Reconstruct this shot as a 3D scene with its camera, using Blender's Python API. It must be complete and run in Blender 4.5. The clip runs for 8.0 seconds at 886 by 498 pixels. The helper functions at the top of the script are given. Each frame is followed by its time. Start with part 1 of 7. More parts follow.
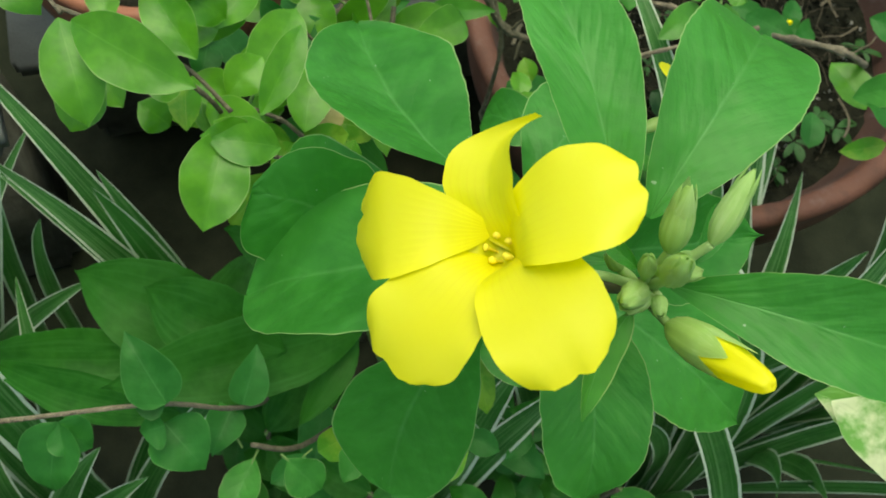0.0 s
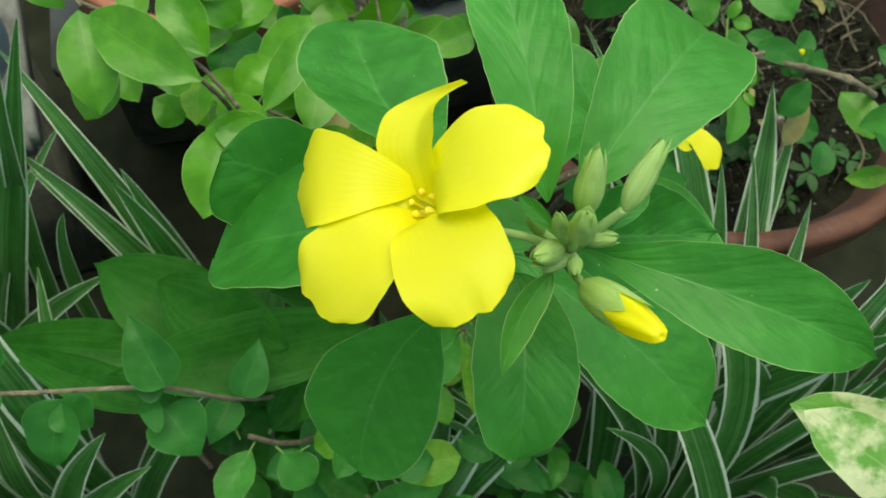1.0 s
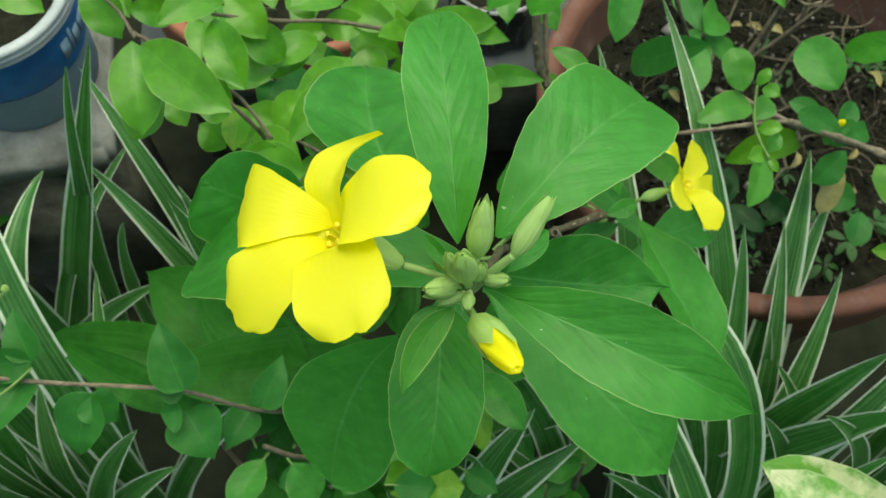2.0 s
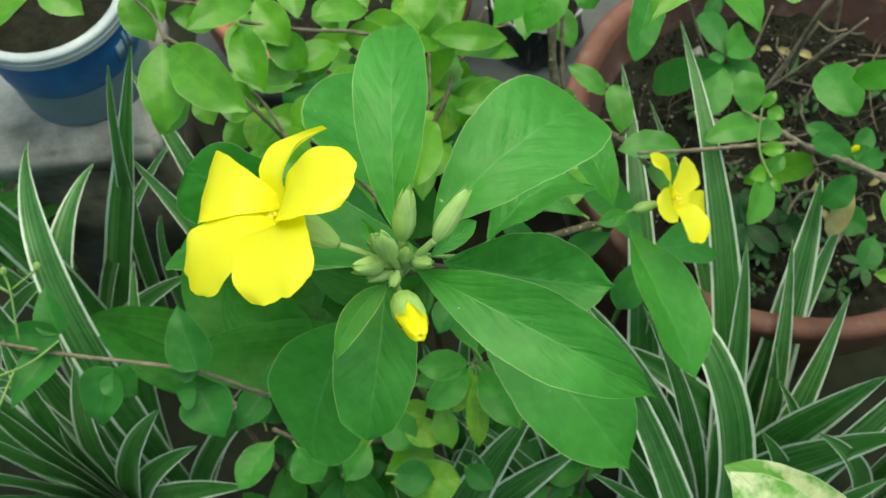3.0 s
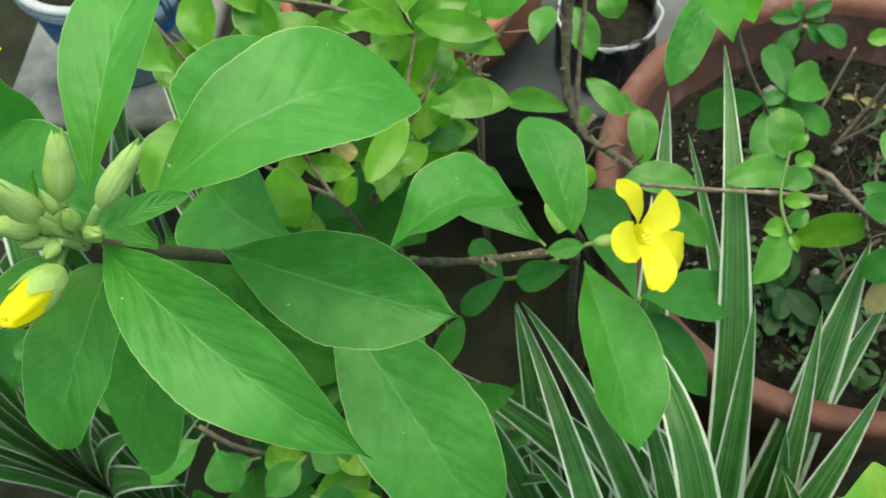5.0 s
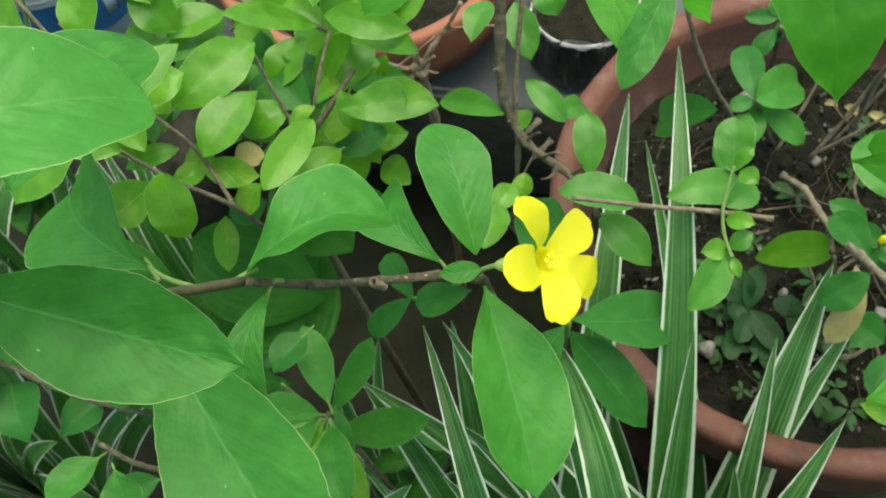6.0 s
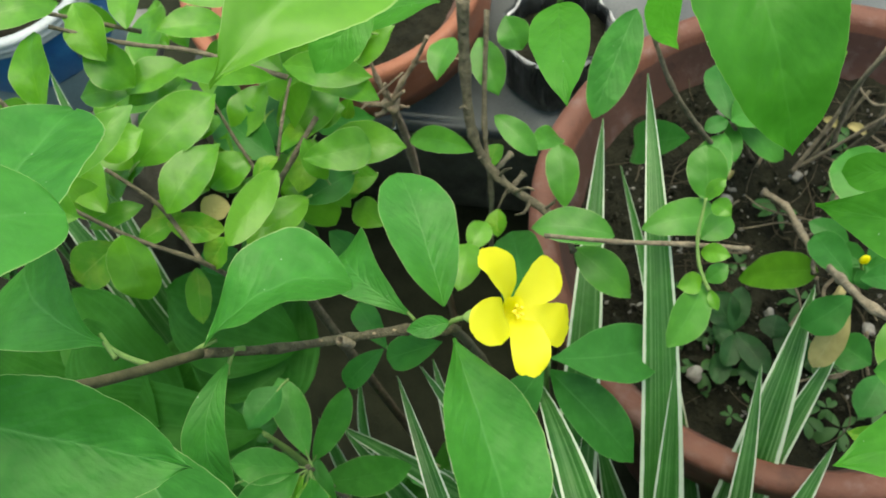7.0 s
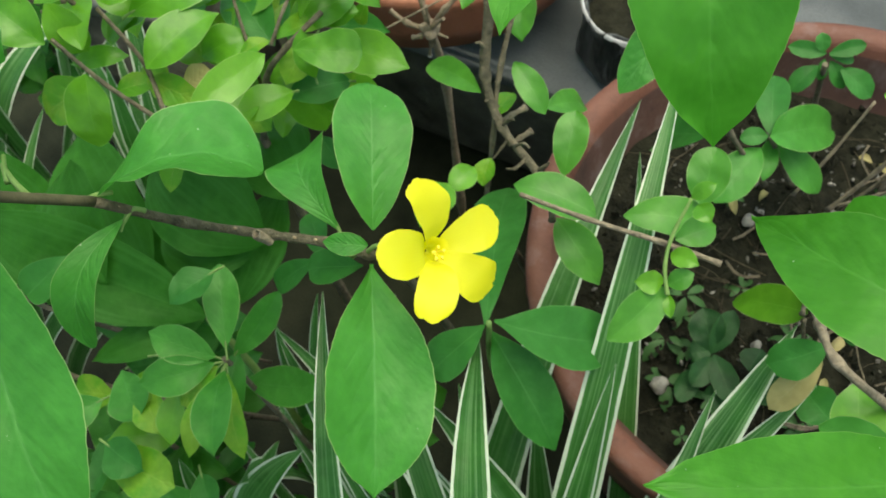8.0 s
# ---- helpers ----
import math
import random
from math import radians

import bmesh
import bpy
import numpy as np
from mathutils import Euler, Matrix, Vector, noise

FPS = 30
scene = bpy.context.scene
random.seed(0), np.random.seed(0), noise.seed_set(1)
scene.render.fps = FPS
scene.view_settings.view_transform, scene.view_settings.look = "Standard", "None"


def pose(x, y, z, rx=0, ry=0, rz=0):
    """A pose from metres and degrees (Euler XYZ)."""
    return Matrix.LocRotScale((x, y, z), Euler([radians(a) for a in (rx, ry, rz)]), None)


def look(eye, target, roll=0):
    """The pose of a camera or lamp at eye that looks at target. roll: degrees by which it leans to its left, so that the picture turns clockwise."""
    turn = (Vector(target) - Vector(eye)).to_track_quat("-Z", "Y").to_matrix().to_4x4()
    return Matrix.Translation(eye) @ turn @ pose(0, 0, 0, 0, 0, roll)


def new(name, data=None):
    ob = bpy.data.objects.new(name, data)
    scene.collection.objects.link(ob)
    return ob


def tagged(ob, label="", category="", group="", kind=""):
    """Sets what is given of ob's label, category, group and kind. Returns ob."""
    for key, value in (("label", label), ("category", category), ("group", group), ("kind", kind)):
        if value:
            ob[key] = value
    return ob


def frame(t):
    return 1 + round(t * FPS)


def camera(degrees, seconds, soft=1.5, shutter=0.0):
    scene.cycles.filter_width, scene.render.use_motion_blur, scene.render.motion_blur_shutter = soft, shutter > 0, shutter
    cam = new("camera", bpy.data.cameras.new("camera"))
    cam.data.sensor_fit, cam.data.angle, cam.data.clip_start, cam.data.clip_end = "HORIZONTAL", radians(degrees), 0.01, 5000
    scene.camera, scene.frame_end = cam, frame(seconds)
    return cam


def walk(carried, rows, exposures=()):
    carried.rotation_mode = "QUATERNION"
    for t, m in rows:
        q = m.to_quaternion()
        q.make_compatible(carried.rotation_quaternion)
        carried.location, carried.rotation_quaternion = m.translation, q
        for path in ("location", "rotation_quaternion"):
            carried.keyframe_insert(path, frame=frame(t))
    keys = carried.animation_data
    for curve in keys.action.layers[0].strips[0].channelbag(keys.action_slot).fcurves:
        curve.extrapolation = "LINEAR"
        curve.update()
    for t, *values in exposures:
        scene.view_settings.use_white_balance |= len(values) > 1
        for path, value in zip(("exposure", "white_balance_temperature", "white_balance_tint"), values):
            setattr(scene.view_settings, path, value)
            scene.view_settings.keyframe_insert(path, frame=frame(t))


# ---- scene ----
cam = camera(49.5, 8.0)
cam.data.dof.use_dof, cam.data.dof.focus_distance, cam.data.dof.aperture_fstop = True, 0.2, 56
# seconds, place in metres, then yaw, pitch and roll in degrees
PATH = [
    (0, -0.0357, 0.1181, 0.8067, -9.80, -67.66, 10.57),
    (0.5, -0.0283, 0.1122, 0.8077, -10.11, -66.94, 11.03),
    (1, -0.0171, 0.1023, 0.8134, -2.94, -66.06, 6.84),
    (1.5, 0.0018, 0.1011, 0.8265, 3.83, -65.13, 3.75),
    (1.7, 0.0064, 0.0984, 0.8297, 6.60, -64.15, 1.84),
    (2.8, 0.0454, 0.0934, 0.8466, 16.65, -63.99, -3.36),
    (3, 0.0472, 0.0861, 0.8518, 18.30, -63.04, -4.77),
    (3.5, 0.0508, 0.0669, 0.8730, 22.16, -61.31, -7.38),
    (4, 0.0873, 0.0735, 0.8651, 25.90, -60.27, -9.06),
    (4.2, 0.0994, 0.0838, 0.8536, 27.98, -60.02, -9.90),
    (5.3, 0.1159, 0.1441, 0.7850, 35.79, -61.00, -10.60),
    (5.5, 0.1213, 0.1532, 0.7786, 37.04, -61.03, -11.46),
    (6, 0.1434, 0.1729, 0.7705, 37.69, -60.86, -11.94),
    (6.5, 0.1553, 0.1830, 0.7698, 36.50, -60.49, -13.78),
    (7, 0.1465, 0.1930, 0.7711, 37.55, -60.50, -14.52),
    (7.5, 0.1639, 0.2051, 0.7555, 44.12, -61.22, -12.17),
    (8, 0.1846, 0.2181, 0.7477, 48.45, -61.98, -8.63),
]
walk(cam, [(t, pose(x, y, z, 90 + pitch, 0, yaw) @ pose(0, 0, 0, 0, 0, roll)) for t, x, y, z, yaw, pitch, roll in PATH], [(0.0, 0.70, 7550, -9), (1.5, 0.74, 7550, -9), (3.0, 0.88, 7350, -8), (4.2, 1.0, 7350, -6), (5.3, 1.13, 7400, -1), (8.0, 1.13, 7500, -2)])

# ---- light ----
world = bpy.data.worlds.new("world")
scene.world = world
world.use_nodes = True
_nt = world.node_tree
_sky = _nt.nodes.new("ShaderNodeTexSky")
_sky.sky_type = "NISHITA"
_sky.sun_disc = False
_sky.sun_elevation, _sky.sun_rotation = radians(78), radians(12)
_sky.air_density, _sky.dust_density = 1.0, 3.0
_bg = _nt.nodes["Background"]
_bg.inputs["Strength"].default_value = 0.15
_nt.links.new(_sky.outputs[0], _bg.inputs[0])
sun = new("sun", bpy.data.lights.new("sun", "SUN"))
sun.data.energy, sun.data.angle, sun.data.color = 1.5, radians(60), (1.0, 0.97, 0.92)
sun.matrix_world = look((0, 0, 3), (-0.06, -0.20, 2.0))
scene.view_settings.exposure = 0.0


# ---- materials ----
class Mat:
    """A small builder of node materials."""

    def __init__(self, name):
        self.m = bpy.data.materials.new(name)
        self.m.use_nodes = True
        self.t = self.m.node_tree
        self.bsdf = self.t.nodes["Principled BSDF"]
        self.out = self.t.nodes["Material Output"]

    def node(self, kind, **values):
        n = self.t.nodes.new(kind)
        for k, v in values.items():
            n.inputs[k].default_value = v
        return n

    def link(self, a, b):
        self.t.links.new(a, b)

    def math(self, op, a, b=0.0, c=0.0, clamp=False):
        n = self.node("ShaderNodeMath")
        n.operation, n.use_clamp = op, clamp
        for k, v in enumerate((a, b, c)):
            if isinstance(v, (int, float)):
                n.inputs[k].default_value = v
            else:
                self.link(v, n.inputs[k])
        return n.outputs[0]

    def noise(self, scale, detail=4.0, rough=0.55, coord="Object"):
        co = self.node("ShaderNodeTexCoord")
        n = self.node("ShaderNodeTexNoise", Scale=scale, Detail=detail, Roughness=rough)
        self.link(co.outputs[coord], n.inputs["Vector"])
        return n.outputs[0]

    def ramp(self, fac, *stops):
        n = self.node("ShaderNodeValToRGB")
        while len(n.color_ramp.elements) < len(stops):
            n.color_ramp.elements.new(0.5)
        for e, (p, c) in zip(n.color_ramp.elements, stops):
            e.position, e.color = p, (*c, 1)
        self.link(fac, n.inputs[0])
        return n.outputs[0]

    def mix(self, fac, a, b, blend="MIX"):
        n = self.node("ShaderNodeMix")
        n.data_type, n.blend_type = "RGBA", blend
        for sock, v in ((n.inputs[0], fac), (n.inputs[6], a), (n.inputs[7], b)):
            if isinstance(v, (int, float)):
                sock.default_value = v
            elif isinstance(v, tuple):
                sock.default_value = (*v, 1)
            else:
                self.link(v, sock)
        return n.outputs[2]

    def bump(self, height, strength=0.3, distance=0.001):
        n = self.node("ShaderNodeBump", Strength=strength, Distance=distance)
        self.link(height, n.inputs["Height"])
        self.link(n.outputs[0], self.bsdf.inputs["Normal"])
        return n.outputs[0]

    def colour(self, c):
        if isinstance(c, tuple):
            self.bsdf.inputs["Base Color"].default_value = (*c, 1)
        else:
            self.link(c, self.bsdf.inputs["Base Color"])


def foliage(name, dark, light, vein, margin, veins=7.0, rough=0.5, through_light=0.35, rim=0.05, slope=0.55, relief=0.5, blotch=None, stripe=None, gloss=0.3, ribs=0.12, midrib=0.55, wrinkle=0.0):
    """A leaf's skin: UV runs across the blade (u) and from base to tip (v)."""
    k = Mat(name)
    co = k.node("ShaderNodeTexCoord")
    sep = k.node("ShaderNodeSeparateXYZ")
    k.link(co.outputs["UV"], sep.inputs[0])
    u, v = sep.outputs[0], sep.outputs[1]
    side = k.math("ABSOLUTE", k.math("SUBTRACT", u, 0.5))  # 0 midrib, 0.5 margin
    info = k.node("ShaderNodeObjectInfo")
    big, mild, fine = k.noise(45, 3), k.noise(150, 2), k.noise(420, 3)
    base = k.mix(k.math("MULTIPLY_ADD", info.outputs["Random"], 0.7, k.math("MULTIPLY_ADD", big, 1.3, -0.52), clamp=True), dark, light)
    base = k.mix(k.math("MULTIPLY", k.math("SUBTRACT", fine, 0.3, clamp=True), 0.35), base, tuple(0.55 * a for a in dark))
    base = k.mix(k.math("MULTIPLY", k.math("SUBTRACT", mild, 0.42, clamp=True), 1.1, clamp=True), base, tuple(1.35 * a + 0.008 for a in light))
    if stripe:
        # streaks of uneven length and strength run along the blade
        spot = k.node("ShaderNodeCombineXYZ")
        k.link(k.math("MULTIPLY", u, 15.0), spot.inputs[0])
        k.link(k.math("MULTIPLY", v, 1.6), spot.inputs[1])
        k.link(k.math("MULTIPLY", info.outputs["Random"], 70.0), spot.inputs[2])
        streak = k.node("ShaderNodeTexNoise", Scale=1.0, Detail=3.0, Roughness=0.6)
        k.link(spot.outputs[0], streak.inputs["Vector"])
        wob = k.math("MULTIPLY", k.math("MULTIPLY", k.math("SUBTRACT", streak.outputs[0], 0.47, clamp=True), 4.2, clamp=True), k.math("MULTIPLY_ADD", side, 1.1, 0.4))
        base = k.mix(wob, base, stripe)
    if blotch:
        spot = k.math("MULTIPLY", k.math("SUBTRACT", k.noise(70, 4), 0.46), 9.0, clamp=True)
        base = k.mix(k.math("MULTIPLY", spot, 0.92), base, blotch)
    # lateral veins sweep towards the tip, the midrib runs along
    bent = k.math("SUBTRACT", v, k.math("MULTIPLY", k.math("POWER", side, 0.85), slope))
    phase = k.math("MULTIPLY", k.math("ADD", bent, k.math("MULTIPLY_ADD", big, 0.12, k.math("MULTIPLY", info.outputs["Random"], 0.3))), 6.2832 * veins)
    wave = k.math("MULTIPLY_ADD", k.math("COSINE", phase), 0.5, 0.5)
    lateral = k.math("MULTIPLY", k.math("POWER", wave, 14.0), k.math("MULTIPLY_ADD", mild, 2.2, -0.4, clamp=True))
    mid = k.math("MULTIPLY", k.math("SUBTRACT", 1.0, k.math("MULTIPLY", side, 44.0), clamp=True), k.math("SUBTRACT", 1.15, k.math("MULTIPLY", v, 0.9)))
    fade = k.math("SUBTRACT", 1.0, k.math("MULTIPLY", side, 1.7), clamp=True)
    lines = k.math("MAXIMUM", k.math("MULTIPLY", k.math("MULTIPLY", lateral, fade), ribs if veins else 0.0), k.math("MULTIPLY", mid, midrib))
    base = k.mix(lines, base, vein)
    edge = k.math("GREATER_THAN", k.math("ADD", side, k.math("MULTIPLY_ADD", mild, 0.6 * rim, -0.3 * rim)), 0.5 - rim)
    base = k.mix(k.math("MULTIPLY", edge, 0.55 if rim < 0.05 else 0.95), base, margin)
    if wrinkle:  # stray tiny pale specks
        base = k.mix(k.math("MULTIPLY", k.math("GREATER_THAN", k.noise(620, 1), 0.80), 0.5), base, (0.55, 0.66, 0.5))
    k.colour(base)
    k.bsdf.inputs["Roughness"].default_value = rough
    k.bsdf.inputs["Specular IOR Level"].default_value = gloss
    pucker = k.math("MULTIPLY", k.math("MULTIPLY", k.math("POWER", wave, 3.0), big), -0.3 if veins else 0.0)
    high = k.math("ADD", k.math("MULTIPLY_ADD", fine, 0.18, k.math("MULTIPLY_ADD", mild, 0.55, k.math("MULTIPLY", big, 1.6))), k.math("SUBTRACT", k.math("MULTIPLY", pucker, fade), k.math("MULTIPLY", mid, 0.12)))
    if wrinkle:
        spot = k.node("ShaderNodeCombineXYZ")
        k.link(k.math("MULTIPLY", u, 4.5), spot.inputs[0])
        k.link(k.math("MULTIPLY", bent, 11.0), spot.inputs[1])
        k.link(k.math("MULTIPLY", info.outputs["Random"], 90.0), spot.inputs[2])
        folds = k.node("ShaderNodeTexNoise", Scale=1.0, Detail=2.0, Roughness=0.5)
        k.link(spot.outputs[0], folds.inputs["Vector"])
        ends = k.math("MULTIPLY", k.math("MULTIPLY", v, k.math("SUBTRACT", 1.0, v)), 4.0)
        high = k.math("MULTIPLY_ADD", k.math("MULTIPLY", folds.outputs[0], k.math("POWER", ends, 1.5)), wrinkle, high)
    normal = k.bump(high, relief, 0.0014)
    tl = k.node("ShaderNodeBsdfTranslucent")
    glow = k.mix(0.2 if blotch else 0.5, base, tuple(min(1.0, 1.6 * a) for a in light))
    k.link(glow, tl.inputs[0])
    k.link(normal, tl.inputs["Normal"])
    mx = k.node("ShaderNodeMixShader")
    mx.inputs[0].default_value = through_light
    k.link(k.bsdf.outputs[0], mx.inputs[1])
    k.link(tl.outputs[0], mx.inputs[2])
    k.link(mx.outputs[0], k.out.inputs[0])
    return k.m


def plain(name, a, b, scale=60, rough=0.6, relief=0.3, depth=0.001, metallic=0.0, fine=500, gloss=0.4):
    """Two tones mottled at two scales, with fine relief."""
    k = Mat(name)
    big, small = k.noise(scale, 4), k.noise(fine, 3)
    info = k.node("ShaderNodeObjectInfo")
    f = k.math("MULTIPLY_ADD", info.outputs["Random"], 0.3, k.math("MULTIPLY_ADD", big, 2.0, -0.65), clamp=True)
    col = k.mix(f, a, b)
    col = k.mix(k.math("MULTIPLY", k.math("SUBTRACT", small, 0.45, clamp=True), 0.8), col, tuple(0.5 * x for x in a))
    k.colour(col)
    k.bsdf.inputs["Roughness"].default_value, k.bsdf.inputs["Metallic"].default_value = rough, metallic
    k.bsdf.inputs["Specular IOR Level"].default_value = gloss
    k.bump(k.math("ADD", big, k.math("MULTIPLY", small, 0.5)), relief, depth)
    return k.m


def petal_skin():
    k = Mat("yellow_petal")
    co = k.node("ShaderNodeTexCoord")
    sep = k.node("ShaderNodeSeparateXYZ")
    k.link(co.outputs["UV"], sep.inputs[0])
    u, v = sep.outputs[0], sep.outputs[1]
    lines = k.math("SINE", k.math("MULTIPLY_ADD", u, 70.0, k.math("MULTIPLY", k.noise(90, 2), 4.0)))
    near = k.math("SUBTRACT", 1.0, k.math("MULTIPLY", v, 1.6), clamp=True)
    f = k.math("MULTIPLY", k.math("MULTIPLY", k.math("GREATER_THAN", lines, 0.75), near), 0.12)
    # paler yellow patches paint the sheen into the petal colour
    col = k.mix(k.noise(60, 3), (0.94, 0.855, 0.016), (0.95, 0.915, 0.060))
    col = k.mix(f, col, (0.72, 0.50, 0.01))
    k.colour(col)
    k.bsdf.inputs["Roughness"].default_value = 0.45
    k.bsdf.inputs["Specular IOR Level"].default_value = 0.45
    n = k.bump(k.math("MULTIPLY_ADD", k.math("MULTIPLY", lines, near), 0.05, k.noise(120, 3)), 0.22, 0.0008)
    tl = k.node("ShaderNodeBsdfTranslucent")
    k.link(col, tl.inputs[0])
    k.link(n, tl.inputs["Normal"])
    mx = k.node("ShaderNodeMixShader")
    mx.inputs[0].default_value = 0.45
    k.link(k.bsdf.outputs[0], mx.inputs[1])
    k.link(tl.outputs[0], mx.inputs[2])
    k.link(mx.outputs[0], k.out.inputs[0])
    return k.m


PALE = (0.42, 0.55, 0.22)
FLAX = foliage("broad_leaf", (0.029, 0.189, 0.0155), (0.062, 0.290, 0.0345), (0.15, 0.41, 0.11), PALE, 7, rough=0.50, rim=0.009, relief=0.6, ribs=0.09, gloss=0.44, midrib=0.6, wrinkle=0.6)
DULL = foliage("dull_leaf", (0.034, 0.185, 0.020), (0.072, 0.285, 0.038), (0.12, 0.32, 0.09), PALE, 5, rough=0.42, rim=0.012, relief=0.35, ribs=0.06, midrib=0.35)
YOUNG = foliage("young_leaf", (0.060, 0.25, 0.022), (0.105, 0.36, 0.045), (0.20, 0.47, 0.13), (0.46, 0.58, 0.20), 6, rough=0.45, rim=0.04, relief=0.4, ribs=0.08, gloss=0.4, midrib=0.7)
SHRUB = foliage("shrub_leaf", (0.052, 0.220, 0.010), (0.128, 0.345, 0.020), (0.20, 0.44, 0.07), (0.34, 0.50, 0.16), 5, rough=0.35, rim=0.014, relief=0.19, gloss=0.48, ribs=0.05, midrib=0.35)
YELLOWED = foliage("yellowing_leaf", (0.115, 0.295, 0.018), (0.21, 0.385, 0.036), (0.32, 0.46, 0.10), (0.28, 0.44, 0.08), 5, rough=0.42, rim=0.012, blotch=(0.08, 0.29, 0.015), ribs=0.06)
OVAL = foliage("glossy_oval_leaf", (0.038, 0.185, 0.016), (0.085, 0.290, 0.030), (0.16, 0.40, 0.09), (0.30, 0.48, 0.16), 5, rough=0.38, rim=0.016, relief=0.16, gloss=0.42, ribs=0.06, midrib=0.45)
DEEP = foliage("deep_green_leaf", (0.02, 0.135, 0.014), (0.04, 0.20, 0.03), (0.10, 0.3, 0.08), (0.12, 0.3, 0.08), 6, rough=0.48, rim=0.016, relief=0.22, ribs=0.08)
# deep green taken darker, so the colour holds the shade inside the pot
WEED = foliage("shade_dark_seedling_leaf", (0.008, 0.047, 0.009), (0.018, 0.086, 0.017), (0.05, 0.16, 0.04), (0.06, 0.16, 0.04), 5, rough=0.5, rim=0.016, relief=0.3, ribs=0.08)
STRAP = foliage("striped_strap_leaf", (0.016, 0.088, 0.012), (0.042, 0.170, 0.026), (0.07, 0.23, 0.05), (0.66, 0.74, 0.58), 0, rough=0.40, rim=0.085, through_light=0.3, relief=0.35, stripe=(0.24, 0.43, 0.18))
# its paler streaks stand for sheen along the blade
BROAD = foliage("wide_lily_leaf", (0.015, 0.105, 0.006), (0.034, 0.165, 0.014), (0.05, 0.2, 0.03), (0.07, 0.22, 0.04), 0, rough=0.5, gloss=0.18, rim=0.006, relief=0.3, stripe=(0.05, 0.20, 0.03), midrib=0.3)
CREAM = foliage("cream_variegated_leaf", (0.55, 0.62, 0.33), (0.66, 0.70, 0.44), (0.5, 0.62, 0.32), (0.6, 0.68, 0.4), 6, rough=0.42, rim=0.02, blotch=(0.10, 0.33, 0.03))
TAN = foliage("withered_leaf", (0.30, 0.27, 0.10), (0.42, 0.36, 0.16), (0.5, 0.45, 0.25), (0.3, 0.25, 0.1), 6, rough=0.7, rim=0.02)
PETAL = petal_skin()
# thin broad leaf, its green lightened for the sky light it catches
BRIGHT = foliage("lit_pale_broad_leaf", (0.042, 0.225, 0.012), (0.082, 0.335, 0.026), (0.13, 0.40, 0.07), (0.25, 0.45, 0.12), 7, rough=0.45, rim=0.006, through_light=0.5, relief=0.5, ribs=0.07, gloss=0.4, midrib=0.45, wrinkle=0.45)
STAMEN = plain("pale_yellow_anther", (0.85, 0.68, 0.03), (0.93, 0.80, 0.10), 400, 0.7)
SEPAL = foliage("sepal_green", (0.29, 0.47, 0.12), (0.42, 0.60, 0.21), (0.42, 0.59, 0.24), (0.42, 0.56, 0.25), 0, rough=0.55, rim=0.02, gloss=0.2, stripe=(0.52, 0.66, 0.32), relief=0.2)
GREENSTEM = plain("green_stem", (0.10, 0.20, 0.045), (0.19, 0.30, 0.08), 120, 0.6)
TWIG = plain("brown_twig", (0.060, 0.054, 0.032), (0.20, 0.172, 0.112), 240, 0.85, 1.0, 0.002, fine=900)
OLIVETWIG = plain("olive_brown_twig", (0.046, 0.046, 0.019), (0.112, 0.104, 0.050), 160, 0.75, 0.6, 0.001)
PALECEMENT = plain("pale_worn_cement", (0.09, 0.095, 0.085), (0.40, 0.405, 0.375), 24, 0.85, 0.6, 0.0015)
BARK = plain("scarred_grey_bark", (0.038, 0.035, 0.018), (0.150, 0.132, 0.080), 260, 0.85, 1.0, 0.002, fine=900)
TWIGPALE = plain("tan_twig", (0.26, 0.19, 0.11), (0.40, 0.31, 0.20), 160, 0.8, 0.6)
GREYTWIG = plain("grey_bare_twig", (0.11, 0.09, 0.06), (0.30, 0.25, 0.17), 260, 0.9, 1.0, 0.002, fine=900)
DRYWOOD = plain("weathered_dead_wood", (0.150, 0.112, 0.070), (0.340, 0.270, 0.185), 220, 0.9, 1.0, 0.002, fine=900)
ROOT = plain("dry_root", (0.040, 0.034, 0.022), (0.115, 0.098, 0.066), 60, 0.9, 0.3, gloss=0.1)


def clay_skin(name, dark, light):
    """Fired clay with damp stains, pale lime scuffs and fine pores."""
    k = Mat(name)
    big, mild, fine = k.noise(16, 4), k.noise(70, 5, 0.65), k.noise(600, 3)
    col = k.mix(k.math("MULTIPLY_ADD", big, 2.4, -0.7, clamp=True), dark, light)
    col = k.mix(k.math("MULTIPLY", k.math("MULTIPLY", k.math("SUBTRACT", mild, 0.54, clamp=True), 5.0, clamp=True), 0.4), col, tuple(0.6 * a + 0.12 for a in light))
    col = k.mix(k.math("MULTIPLY", k.math("MULTIPLY", k.math("SUBTRACT", 0.46, mild, clamp=True), 6.0, clamp=True), 0.5), col, tuple(0.4 * a for a in dark))
    k.colour(col)
    k.bsdf.inputs["Roughness"].default_value = 0.72
    k.bump(k.math("MULTIPLY_ADD", mild, 0.8, k.math("MULTIPLY", fine, 0.3)), 0.5, 0.0016)
    return k.m


